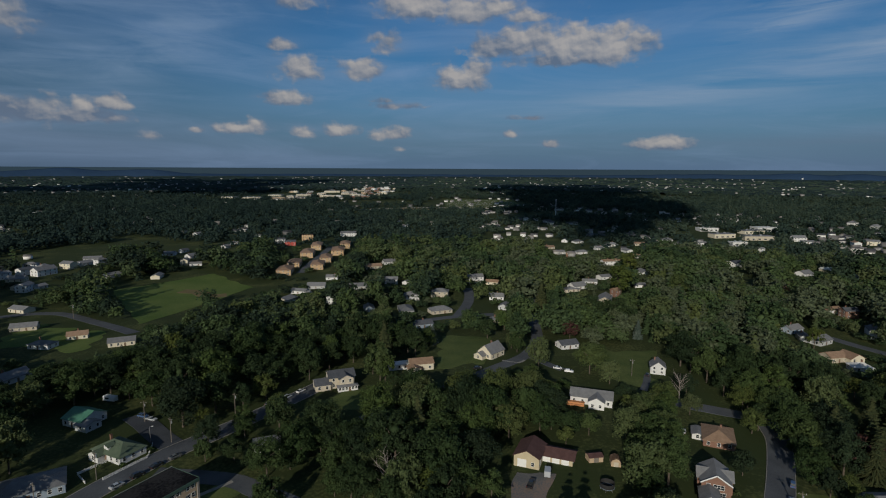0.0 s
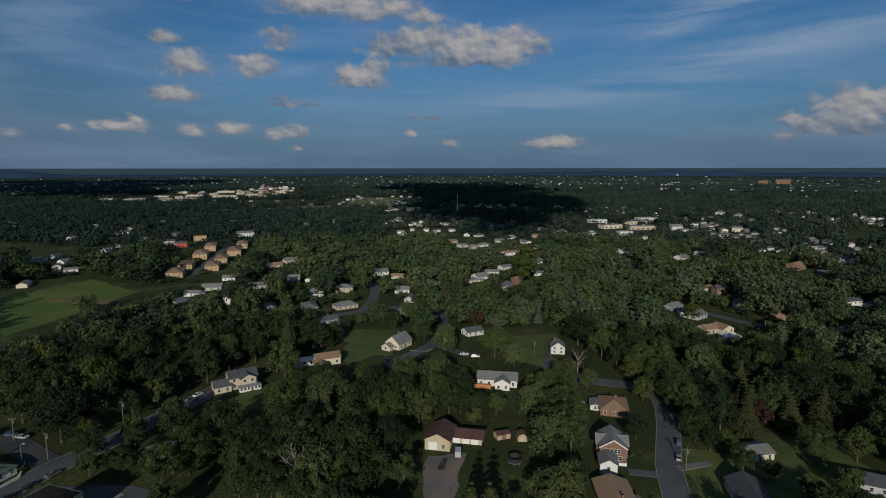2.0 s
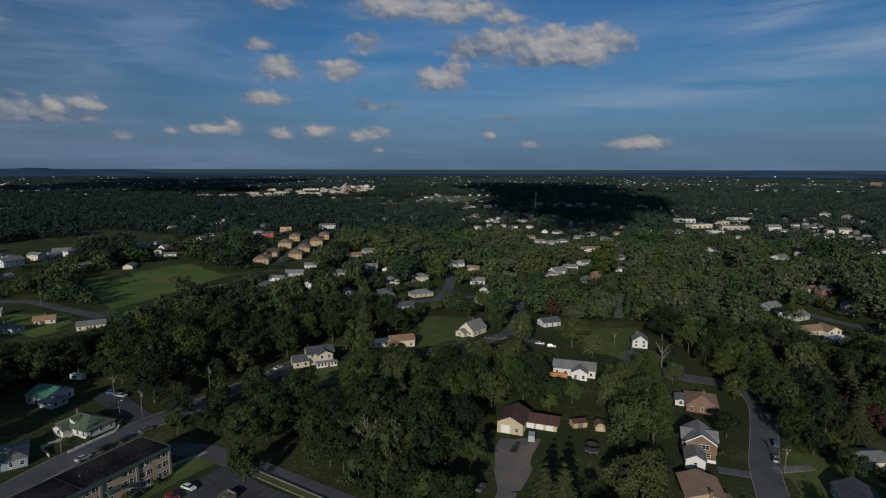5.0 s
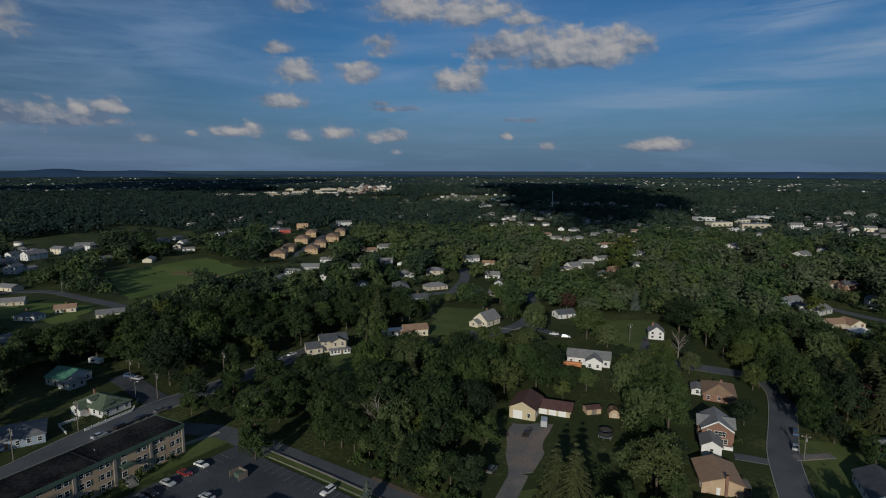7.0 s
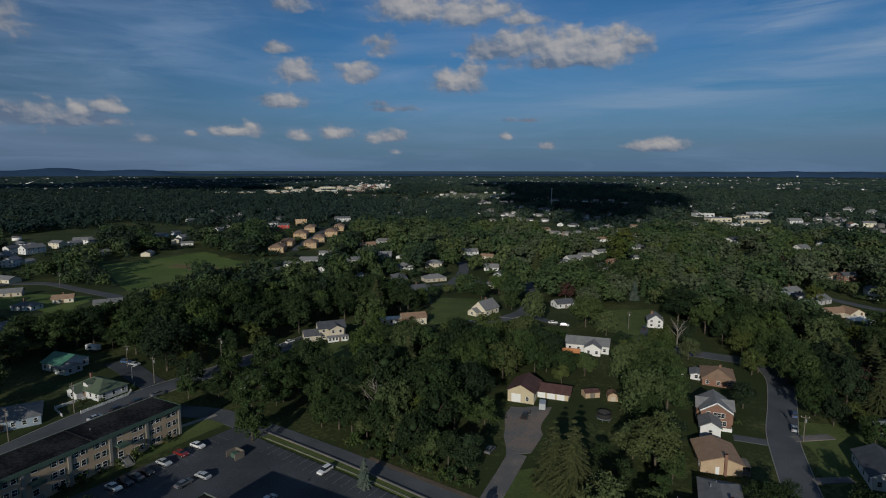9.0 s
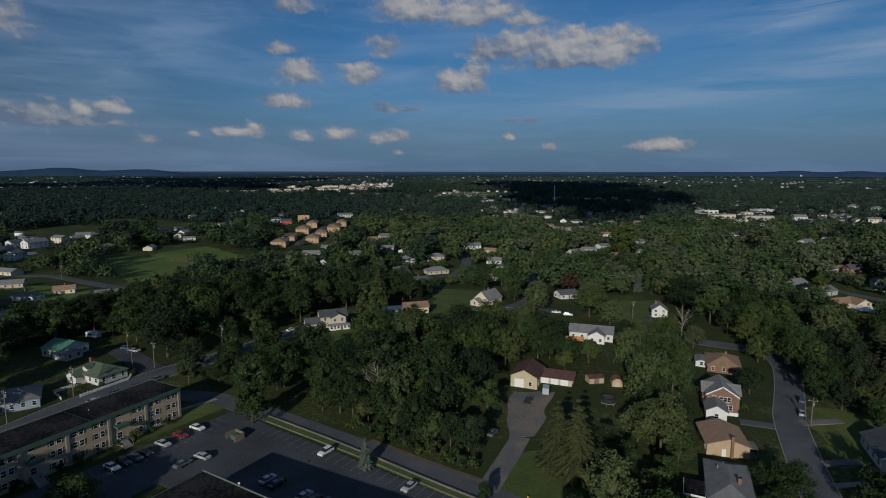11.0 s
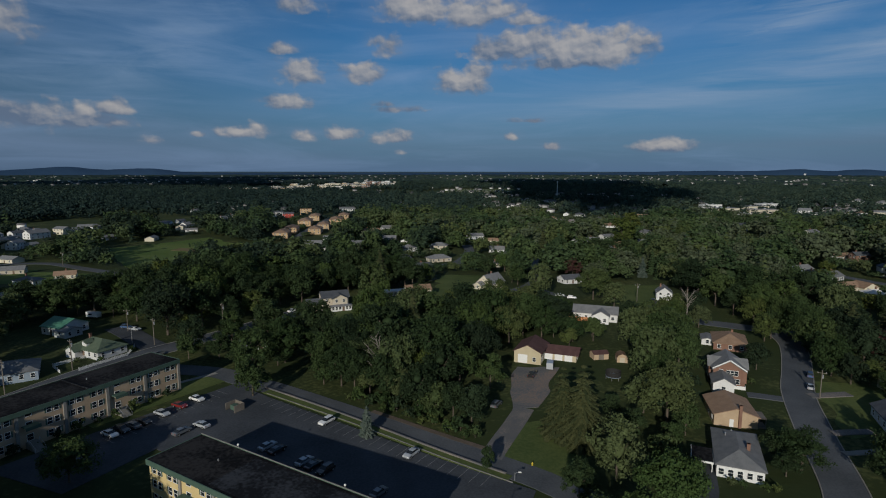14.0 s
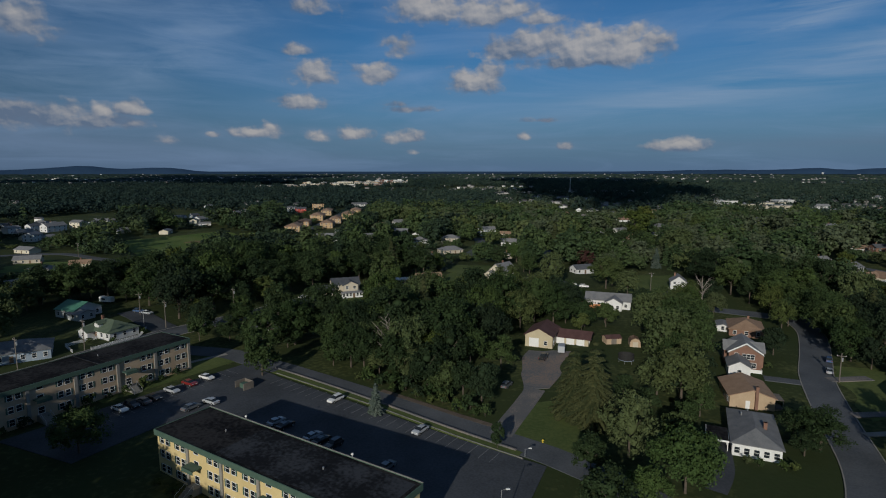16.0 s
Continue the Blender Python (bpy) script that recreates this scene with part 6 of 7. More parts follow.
for x, y in itertools.product((-1.75, 1.85), (-0.86, 0.86)):
    w = part("wheel", tube(bmesh.new(), (x, y - 0.12, 0.38), (x, y + 0.12, 0.38), 0.38, 0.38, 12), M["tyre"], tk)
    part("rim", tube(bmesh.new(), (x, y - 0.135, 0.38), (x, y + 0.135, 0.38), 0.22, 0.22, 8), M["steel"], w)
for s in (-0.68, 0.68):
    part("headlight", boxes((2.74, 2.82, s - 0.2, s + 0.2, 0.8, 0.95)), M["lamp"], tk)
    part("tail_light", boxes((-2.86, -2.78, s * 1.3 - 0.06, s * 1.3 + 0.06, 0.85, 1.15)), CAR["red"], tk)
# dirt worn along the edge of the wood
ribbon("pavement_dirt_verge", [(-16.5, 143.4), (-6, 136.2), (4, 129.3), (12.4, 123.6)], 1.6, M["red_earth"], 0.12, "strip of bare reddish dirt beside the drive", "dirt", depth=0.2)
hy = new("fire_hydrant")
hy.matrix_world = pose(22.0, 116.0, gz(22.0, 116.0) + 0.05)
tagged(hy, "yellow painted fire hydrant beside the drive", "hydrant")
part("barrel", tube(tube(bmesh.new(), (0, 0, -0.2), (0, 0, 0.62), 0.14, 0.13, 10), (0, 0, 0.62), (0, 0, 0.8), 0.16, 0.05, 10), M["yellow"], hy)
for s in (-1, 1):
    part("outlet", tube(bmesh.new(), (s * 0.1, 0, 0.48), (s * 0.24, 0, 0.48), 0.07, 0.07, 8), M["yellow"], hy)
part("base", tube(bmesh.new(), (0, 0, -0.1), (0, 0, 0.08), 0.2, 0.2, 10), M["yellow"], hy)


# ---- posts, wires and fences ----
def lamp_post(x, y, h):
    p = new("lamp_post")
    p.matrix_world = pose(x, y, gz(x, y))
    tagged(p, "grey steel car park lamp post", "lamp post", "lamp posts")
    part("pole", tube(bmesh.new(), (0, 0, -0.5), (0, 0, h), 0.1, 0.06, 8), M["steel"], p)
    part("arm", tube(bmesh.new(), (0, 0, h - 0.1), (0.9, 0, h + 0.15), 0.04, 0.04, 6), M["steel"], p)
    part("lantern", boxes((0.7, 1.4, -0.2, 0.2, h + 0.05, h + 0.25), bevel=0.05), M["lamp"], p)


lamp_post(9.5, 84.5, 8)
lamp_post(17.2, 110.0, 1.8)
lamp_post(-106.5, 193.0, 6)
POLES = []


def utility_pole(x, y, h, turn):
    p = new("utility_pole")
    p.matrix_world = pose(x, y, gz(x, y), 0, 0, turn)
    tagged(p, "weathered wooden utility pole with a crossarm", "utility pole", "utility poles")
    part("pole", tube(bmesh.new(), (0, 0, -1), (0, 0, h), 0.17, 0.12, 8), M["wood"], p)
    part("crossarm", boxes((-1.2, 1.2, -0.06, 0.06, h - 0.9, h - 0.75)), M["wood"], p)
    for k in (-1.0, 0.0, 1.0):
        part("insulator", tube(bmesh.new(), (k, 0, h - 0.75), (k, 0, h - 0.5), 0.05, 0.04, 6), M["lamp"], p)
    part("transformer", tube(bmesh.new(), (0.3, 0.25, h - 2.4), (0.3, 0.25, h - 1.4), 0.24, 0.24, 10), M["steel"], p)
    POLES.append((x, y, h, turn))


for x, y, h, t in ((-130.5, 122.0, 10, -28), (-119.5, 150.5, 10, -28), (-111.8, 168.0, 10, -28), (-98.5, 192.5, 10, -30), (-83.0, 216.0, 10, -32)):
    utility_pole(x, y, h, t)
west_n = len(POLES)
for x, y, h, t in ((110.4, 148.9, 8.5, -25), (132.8, 185.2, 8.5, -25)):
    utility_pole(x, y, h, t)
for x, y, h, t in ((-116.8, 209.5, 9, 10), (246, 270, 10, 20), (-250, 378, 10, 0), (99, 261, 9, 0)):
    utility_pole(x, y, h, t)
for seg in (POLES[:west_n], POLES[west_n:west_n + 2]):
    for (x0, y0, h0, t0), (x1, y1, h1, t1) in zip(seg, seg[1:]):
        for k in (-1.0, 0.0, 1.0):
            cv = bpy.data.curves.new("overhead_wire", "CURVE")
            cv.dimensions, cv.bevel_depth, cv.bevel_resolution = "3D", 0.012, 0
            sp = cv.splines.new("POLY")
            sp.points.add(8)
            a_ = Vector((x0 + k * math.cos(radians(t0)), y0 + k * math.sin(radians(t0)), gz(x0, y0) + h0 - 0.5))
            b2_ = Vector((x1 + k * math.cos(radians(t1)), y1 + k * math.sin(radians(t1)), gz(x1, y1) + h1 - 0.5))
            for i in range(9):
                q = a_.lerp(b2_, i / 8)
                sp.points[i].co = (q.x, q.y, q.z - 0.8 * 4 * (i / 8) * (1 - i / 8), 1)
            cv.materials.append(M["tyre"])
            tagged(new("overhead_wire", cv), "thin black overhead wire between utility poles", "wire", "overhead wires")


def picket_fence(p, q, label="white picket fence round the bungalow garden"):
    p, q = Vector(p), Vector(q)
    f = new("picket_fence")
    f.matrix_world = pose(p.x, p.y, gz(p.x, p.y), 0, 0, math.degrees(math.atan2(q.y - p.y, q.x - p.x)))
    tagged(f, label, "fence", "picket fences")
    n = (q - p).length
    dz = gz(q.x, q.y) - gz(p.x, p.y)
    k = int(n / 2.2)
    for i in range(k + 1):
        x = n * i / k
        part("post", boxes((x - 0.06, x + 0.06, -0.06, 0.06, dz * x / n - 0.4, dz * x / n + 1.15)), M["trim"], f)
    m = int(n / 0.24)
    slat = bpy.data.meshes.new("slat")
    b = boxes((-0.08, 0.08, -0.09, -0.06, 0.05, 1.05))
    b.to_mesh(slat)
    b.free()
    slat.materials.append(M["trim"])
    for i in range(m):
        x = n * (i + 0.5) / m
        part("slat", slat, None, f).matrix_local = pose(x, 0, dz * x / n)


picket_fence((-119.5, 170.5), (-114.5, 178.5))
picket_fence((-119.5, 170.5), (-114.0, 165.5))
picket_fence((-109.5, 167.5), (-102.0, 181.5))
picket_fence((-102.0, 181.5), (-104.5, 190.5))

# ---- lawns and meadows ----
lawn_at(33, 122, 9)
for x, y, r in ((40, 140, 9), (47, 150, 8), (49, 165, 6), (50, 178, 5), (60, 121, 7), (63, 153, 6), (57, 197, 5), (85, 124, 4), (-50, 222, 10), (-57, 211, 7), (-104, 172, 6), (-110, 158, 6)):
    lawn_at(x, y, r)
for x, y, r in ((-98, 165, 5), (-118, 172, 6), (-108, 178, 6), (-135, 196, 8), (-126, 192, 7), (-120, 198, 6), (-122, 148, 7), (-106, 148, 6), (-100, 158, 6), (-112, 140, 6), (-118, 132, 6), (70, 132, 5), (68, 138, 4), (62, 214, 5), (57, 109, 6), (62, 94, 9), (71, 92, 9), (80, 122, 5)):
    lawn_at(x, y, r)
lawn_at(40, 130, 5)
lawn_at(82, 128, 6)
lawn_at(101, 184, 5)
lawn_at(100, 190, 4)
lawn_at(72, 103, 6)
lawn_at(48, 134, 6)
lawn_at(46, 122, 7)
lawn_at(52, 116, 5)
lawn_at(-150, 195, 9)
lawn_at(-158, 206, 8)
lawn_at(-140, 190, 8)
lawn_at(-46, 234, 9)
lawn_at(-42, 222, 9)
lawn_at(-36, 212, 8)
lawn_at(-35, 203, 6)
for x, y, r in ((92, 258, 8), (103, 253, 8), (107, 262, 8), (100, 272, 9), (108, 282, 9), (114, 296, 8), (94, 284, 6), (86, 290, 6), (70, 262, 7), (60, 268, 7), (76, 252, 5)):
    lawn_at(x, y, r)
for x, y, r in ((21, 307, 17), (10, 278, 10), (16, 292, 12), (40, 276, 9), (-45, 231, 9), (-36, 236, 6), (114, 258, 7), (73, 291, 9), (65, 201, 6), (62, 170, 7)):
    lawn_at(x, y, r)
for x, y, r in ((-205, 450, 42), (-190, 480, 34), (-235, 490, 30), (-215, 515, 26), (-190, 385, 22), (-250, 470, 26), (-215, 415, 30), (-196, 400, 22), (-228, 460, 26), (285, 486, 20), (-243, 320, 20), (-256, 338, 14), (-230, 340, 14), (-210, 325, 12), (-252, 376, 14), (-216, 346, 12), (-225, 318, 12), (-232, 296, 12)):
    lawn_at(x, y, r)
for x, y, r in ((-39, 163, 8), (-67, 163, 6), (125, 200, 7), (104, 169, 6), (152, 151, 10), (148, 138, 9), (110, 139, 8), (162, 134, 8), (104, 176, 6), (112, 182, 6)):
    lawn_at(x, y, r)
for x, y, r in ((246, 317, 12), (247, 297, 12), (23, 132, 7), (27, 122, 8), (93, 144, 6), (97, 150, 6), (52, 168, 6), (60, 190, 7), (58, 208, 7), (-100, 176, 6), (88, 180, 5)):
    lawn_at(x, y, r)
for i in range(8):
    lawn_at(-85 + i * 4 - 22, 100 + i * 7, 6)
for i in range(9):
    lawn_at(-64 + i * 7, 92 - i * 4, 12)
patch("pavement_meadow", [(-275, 470), (-216, 545), (-160, 485), (-196, 362)], M["meadow"], 0.12, "open mown meadow among the woods", "meadow", 20, stray=3.0)
ribbon("pavement_meadow_bare", [(-216, 470), (-200, 466), (-185, 452), (-172, 455)], 14.0, M["dry"], 0.2, "strip of dry brown grass across the meadow", "meadow")
patch("pavement_lawn_valley", [(-268, 362), (-205, 338), (-196, 300), (-256, 312)], M["meadow"], 0.09, "green lawns round low houses by the valley road", "lawn", 20, stray=8.0)
patch("pavement_lawn_hill", [(0, 268), (30, 276), (36, 322), (6, 326)], M["lawn"], 0.1, "mown garden lawn on the slope", "lawn", 20, stray=8.0)
patch("pavement_lawn_cottage", [(82, 262), (106, 245), (126, 300), (98, 300)], M["lawn"], 0.09, "mown lawn round the white cottage", "lawn", 20, stray=8.0)
ribbon("pavement_drive_cottage", [(98, 243), (103, 252), (107.5, 262)], 3.4, M["asphalt"], 0.2, "asphalt driveway to the white cottage", "driveway")
patch("pavement_lawn_tan_house", [(-50, 226), (-30, 220), (-24, 240), (-42, 241)], M["lawn"], 0.09, "mown lawn before the tan house", "lawn", 20, stray=3.0)
patch("pavement_lawn_court", [(-88, 134), (-84.5, 132), (-63, 163), (-72, 168)], M["lawn"], 0.09, "mown lawn before the apartments", "lawn", 12)
patch("pavement_lawn_drive", [(14, 112), (34, 108), (38, 140), (19, 134)], M["lawn"], 0.07, "mown grass beside the driveway", "lawn", 20, stray=3.0)
patch("pavement_lawn_east", [(101, 128), (170, 120), (172, 158), (118, 160)], M["lawn"], 0.05, "mown lawns of the eastern houses", "lawn", 20, stray=3.0)
patch("pavement_graveyard", [(-110, 1340), (30, 1330), (60, 1400), (-60, 1420)], M["dry"], 0.6, "dry open ground beside the cemetery", "field", 10)
patch("pavement_cemetery", [(40, 1400), (240, 1350), (250, 1700), (40, 1700)], M["lawn"], 0.6, "wide cemetery lawn on a far slope", "cemetery", 12)
ribbon("road_cemetery", [(-180, 1330), (-60, 1390), (60, 1385), (190, 1330), (260, 1330)], 11.0, M["concrete"], 1.0, "pale road past the cemetery", "road", step=25, depth=1.2)
stones = []
for i in range(420):
    u, v = srng.random(), srng.random()
    x, y = 45 + u * 190, 1400 - 48 * u + v * 300
    stones.append((x, y))
bm_v, bm_t = [], []
cube_v = np.array([(sx_, sy_, sz_) for sx_ in (-0.5, 0.5) for sy_ in (-0.5, 0.5) for sz_ in (0, 1)], float)
cube_t = np.array([(0, 1, 3), (0, 3, 2), (4, 6, 7), (4, 7, 5), (0, 4, 5), (0, 5, 1), (2, 3, 7), (2, 7, 6), (1, 5, 7), (1, 7, 3), (0, 2, 6), (0, 6, 4)])
for i, (x, y) in enumerate(stones):
    bm_v.append(cube_v * (1.4, 0.7, 1.2) + (x, y, gz(x, y) + 0.5))
    bm_t.append(cube_t + 8 * i)
tagged(new("gravestones", mesh_from("gravestones", np.concatenate(bm_v), np.concatenate(bm_t), M["stone"])), "rows of small grey gravestones", "gravestones", kind="stuff")

# ---- trees that stand out ----
put(SPRUCE, 35.5, 125.0, 1.0)
put(SPRUCE, 31.6, 129.0, 0.9)
put(PALE, 57.0, 142.0, 1.0, 0.9)
# garden trees, east and middle
for x, y, k, s in ((85.7, 192, 0, 0.9), (77, 166, 2, 0.95), (71, 173, 4, 0.95), (69, 147, 1, 0.75), (84, 181, 2, 0.85), (78, 197, 1, 0.7), (95, 212, 1, 0.85), (67, 156, 1, 0.8), (99, 222, 0, 0.8), (89, 204, 1, 0.8), (41, 202, 2, 0.8), (48, 212, 0, 0.85), (52, 199, 1, 0.7), (28, 197, 4, 0.95), (26, 222, 2, 1.0), (18, 204, 0, 1.0), (51, 214, 3, 0.75), (46, 204, 1, 0.65)):
    put(KINDS[k], x, y, s)
VALLEY = [(-300, 378), (-284, 396), (-269, 388), (-252, 372), (-232, 360), (-211, 352), (-247, 338), (-262, 352), (-228, 338), (-247, 318), (-217, 318), (-232, 299), (-210, 290), (-196, 306), (-190, 326), (-268, 366), (-318, 372), (-310, 392), (-330, 386)]
for x, y in VALLEY:
    KEEP_CLEAR.append((x, y, 13))
    HOUSES.append((x, y, 14.0, 0.0))
for x, y in ((-330, 440), (-352, 462), (-345, 492), (-372, 520), (-395, 505), (-392, 540), (-410, 520), (-380, 560), (-360, 548)):
    KEEP_CLEAR.append((x, y, 12))
    HOUSES.append((x, y, 12.0, 2.0))
for x, y in ((-280, 494), (-262, 520), (-236, 550), (-206, 530), (-180, 505), (-160, 470), (-164, 450), (-196, 395), (-184, 372), (-270, 480), (-240, 440), (-250, 505), (-215, 500)):
    KEEP_CLEAR.append((x, y, 12))
    HOUSES.append((x, y, 16.0, 0.0))
# trees between the gardens
for x, y, k, s in ((61, 205, 5, 0.8), (49, 192, 5, 0.75), (83, 222, 3, 0.6), (13.5, 174, 4, 1.0), (15, 190, 2, 0.95), (36, 212, 1, 0.9), (8, 160, 1, 0.9), (17, 158, 3, 0.85), (136, 183, 1, 0.95), (127, 159, 3, 0.8), (141, 172, 2, 0.9), (152, 194, 0, 1.0), (138, 196, 4, 1.0), (126.5, 202.5, 1, 0.72), (137, 187, 1, 0.85), (134, 223, 4, 0.8), (139, 213, 2, 0.8), (10, 226, 4, 0.9)):
    put(KINDS[k], x, y, s)
# trees over the drive and the wood
for x, y, k, s in ((-8, 226, 0, 0.9), (38, 236, 3, 0.9), (137, 224, 2, 0.95), (109, 219, 3, 0.8), (143, 207, 0, 1.0), (146, 184, 4, 0.9), (-56, 196, 5, 0.8), (-42, 186, 3, 0.8), (-27, 192, 3, 0.85), (-23, 178, 2, 0.85), (-13, 188, 4, 1.05), (-2, 203, 2, 1.0), (-12, 206, 1, 0.85), (3, 186, 0, 1.0), (-34, 171, 1, 0.85), (-5, 174, 1, 0.95)):
    put(KINDS[k], x, y, s)
put(PALE, 38.8, 109.6, 1.0, 1.2)
put(FRESH, 45.0, 96.5, 0.95)
put(KINDS[4], 52.0, 105.0, 0.5)
put(DARKS[1], 28.5, 101.0, 0.62)
put(FRESH, 36.5, 92.0, 0.55)
put(DARKS[1], 27.0, 84.0, 0.8)
put(KINDS[5], 51.0, 115.0, 0.85)
put(DARKS[2], 48.5, 127.0, 0.6)
put(KINDS[1], 63.0, 130.0, 0.55)
put(KINDS[3], 56.0, 122.5, 0.6)
put(KINDS[5], 62.0, 140.0, 0.9)
put(DARKS[2], 47.0, 139.0, 0.5)
put(KINDS[5], 66.0, 136.0, 0.7)
put(BARE, -15.9, 161.5, 1.45)
put(KINDS[5], -33.0, 161.5, 0.95)
put(YELLOW, -2.9, 158.5, 1.05)
put(BLUE, -16.5, 129.7, 0.9)
put(KINDS[5], 11.8, 113.4, 0.38, 1.7)
put(KINDS[3], -51.5, 152.5, 1.0)
put(KINDS[4], -57.5, 172.0, 0.9)
put(DARKS[1], 76.5, 111.0, 0.5, 0.7)
put(DARKS[0], 81.6, 113.5, 0.78, 0.72)
put(DARKS[2], 79.0, 119.0, 0.62, 0.85)
put(KINDS[4], -75.0, 108.0, 0.75, 0.8)
put(KINDS[4], 84, 272, 0.8)
put(KINDS[1], 116, 238, 0.7)
put(BARE, 111, 234, 1.2)
put(KINDS[3], 44, 300, 0.8)
put(YELLOW, 183, 505, 2.0)
put(MAROON, 83, 322, 1.3)
put(YELLOW, 222, 304, 1.1)
put(MAROON, 150, 178, 1.3)
put(MAROON, 158, 172, 1.2)
put(KINDS[1], -84, 190, 0.8)
put(KINDS[3], -75, 204, 0.8)
put(KINDS[1], -65, 214, 0.7)
put(BLUE, 188, 152, 1.3)
put(SPRUCE2, 150, 190, 1.3)
put(SPRUCE2, 160, 184, 1.2)
put(SPRUCE2, 172, 200, 1.2)
put(YELLOW, -92, 205, 0.7)
put(YELLOW, -52, 188, 0.65)
put(KINDS[5], 105.5, 172.0, 0.95)
put(KINDS[4], 132.0, 158.0, 0.5)
put(KINDS[3], 131.0, 180.5, 0.85)
put(KINDS[1], 134.5, 190.0, 0.8)
put(DARKS[2], 130.5, 205.0, 0.8)

# single trees round the upper gardens
put(SPRUCE2, 80.6, 399.8, 1.45)
put(FRESH, 45.1, 338.5, 0.92)
put(KINDS[3], 46.2, 293.5, 0.95)
put(PALE, 53.5, 269.5, 1.15, 1.2)
put(DARKS[2], 32.2, 318.9, 0.9)
put(KINDS[4], 78.5, 264.0, 1.05)
put(YELLOW, 150.3, 428.0, 2.3)
put(BLUE, 124.9, 322.7, 1.4)
put(BLUE, -0.6, 308.9, 1.35)
put(PALE, 147.0, 346.5, 1.9, 0.95)
put(DARKS[0], 106.0, 348.0, 1.25)
put(DARKS[1], 121.0, 345.0, 1.3)
put(KINDS[1], 138.9, 292.1, 1.1)
put(PALE, 72.5, 194.0, 1.0, 1.25)
put(KINDS[5], 59.8, 199.4, 0.95)
put(KINDS[2], 191.3, 418.8, 1.15)
put(PALE, 189.0, 372.3, 1.6)

# unseen tall trees added south of the apartments to shade the ground there
for i in range(32):
    put(KINDS[i % 3], -158 + (i % 16) * 6.6 + (i % 3) * 2, 24 + (i * 7) % 9 + 22 * (i // 16) + max(0, 20 - 4 * (i % 16)), 1.15, 1.15 - 0.1 * (i // 16))
# one row behind the eastern gardens
for x, y, k in ((128, 144, 3), (133, 138, 5), (158, 146, 0), (171, 142, 1), (180, 130, 2), (138, 128, 5), (150, 126, 3), (126, 166, 0)):
    put(KINDS[k], x, y, 0.8)


for x, y, s in ((148, 167, 0.8), (157, 176, 0.85), (166, 166, 0.8), (174, 178, 0.85), (149, 186, 0.75), (183, 168, 0.8), (163, 190, 0.8), (190, 182, 0.8)):
    put(SPRUCE, x, y, s)
# unseen tall trees added south of the parking court to shade it
for i, (x, y) in enumerate(((-88, 78), (-96, 84), (-86, 67), (-97, 72), (-104, 80), (-106, 68), (-114, 75), (-79, 63), (-73, 58), (-67, 53), (-92, 60), (-60, 46), (-122, 70))):
    put(DARKS[i % 2], x, y, 1.15, 1.1)
# leafy edge of the wood along the drive
for i in range(8):
    put((DARKS[1], KINDS[5], DARKS[2], KINDS[3])[i % 4], -23 + i * 4.7, 156 - i * 3.2 + (i * 5 % 4), 0.78 + 0.1 * (i % 3))
# lower growth south of these roads and greens
for x, y in ((29, 266), (40, 277), (50, 288), (62, 318), (67, 350), (118, 225), (124, 221), (104, 268), (108, 256), (96, 262), (-40, 232), (62, 268), (109, 284), (10, 373), (38, 380), (26, 411)):
    HOUSES.append((x, y, 5.0, 0.0))
for x, y in ((-205, 450), (-190, 420), (-215, 400), (-195, 372), (-245, 470), (-222, 440), (-180, 470), (-230, 368), (-259, 387), (-243, 320), (-228, 330), (-256, 350), (-216, 346), (20, 300), (14, 284), (255, 298), (248, 314), (73, 292), (114, 258), (285, 486)):
    HOUSES.append((x, y, 12.0, 0.0))


def shrub(x, y, s):
    PLANTED.append((x, y, 0.5))
    return tagged(plant(SHRUB, x, y, s), group="shrubs")


SHRUB = tree_kind("shrub", broad_crown(1.9, 2.4, 6, 5, 7, 0.34), M["leaf"], trunk_mesh(1.2, 0.05, 3, 0.4), "rounded green garden shrub", "shrub", 1.9)
for i in range(14):
    p = Vector((-96.8, 127.5)) + COURT * (-30 + 4.7 * i) + COURT_N * 7.2
    shrub(p.x, p.y, 0.8 + 0.3 * (i % 3))
for i in range(9):
    p = Vector((-29.3, 90.2)) + Vector((math.cos(radians(-32.5)), math.sin(radians(-32.5)))) * (-24 + 5.2 * i) + Vector((-0.537, -0.843)) * 7.2
    shrub(p.x, p.y, 0.8 + 0.3 * (i % 2))
for i in range(20):
    shrub(-24 + i * 1.75 + (i % 2), 150.5 - i * 1.2 + (i % 3) * 1.3, 1.1 + 0.5 * (i % 3))
for x, y in ((62.6, 107.6), (64.4, 106.6), (68.6, 105.6), (70.6, 104.9)):
    shrub(x, y, 0.95)
for x, y in ((86, 136), (97, 160), (84, 128), (-114, 174), (-107, 175), (-103, 186)):
    shrub(x, y, 1.0)

# ---- woodland ----
CLEAR = np.array(KEEP_CLEAR)
HS = np.array(HOUSES)


def is_clear(x, y, pad=0.0):
    return not (((CLEAR[:, 0] - x) ** 2 + (CLEAR[:, 1] - y) ** 2) < (CLEAR[:, 2] + pad) ** 2).any()


def max_height(x, y, tall):
    """The owners keep the trees south of a house or a green low, by their distance from it."""
    r = math.hypot(x, y)
    ux, uy = x / r, y / r
    dx, dy = HS[:, 0] - x, HS[:, 1] - y
    s = dx * ux + dy * uy
    lat = np.abs(-dx * uy + dy * ux)
    hit = (s > 0) & (s < 170) & (lat < HS[:, 2] * 0.8 + 3.0)
    if not hit.any():
        return tall
    drop = 66.0 / (r + 20)
    return float(min(tall, (s[hit] * drop + HS[hit, 3] * 0.35).min()))


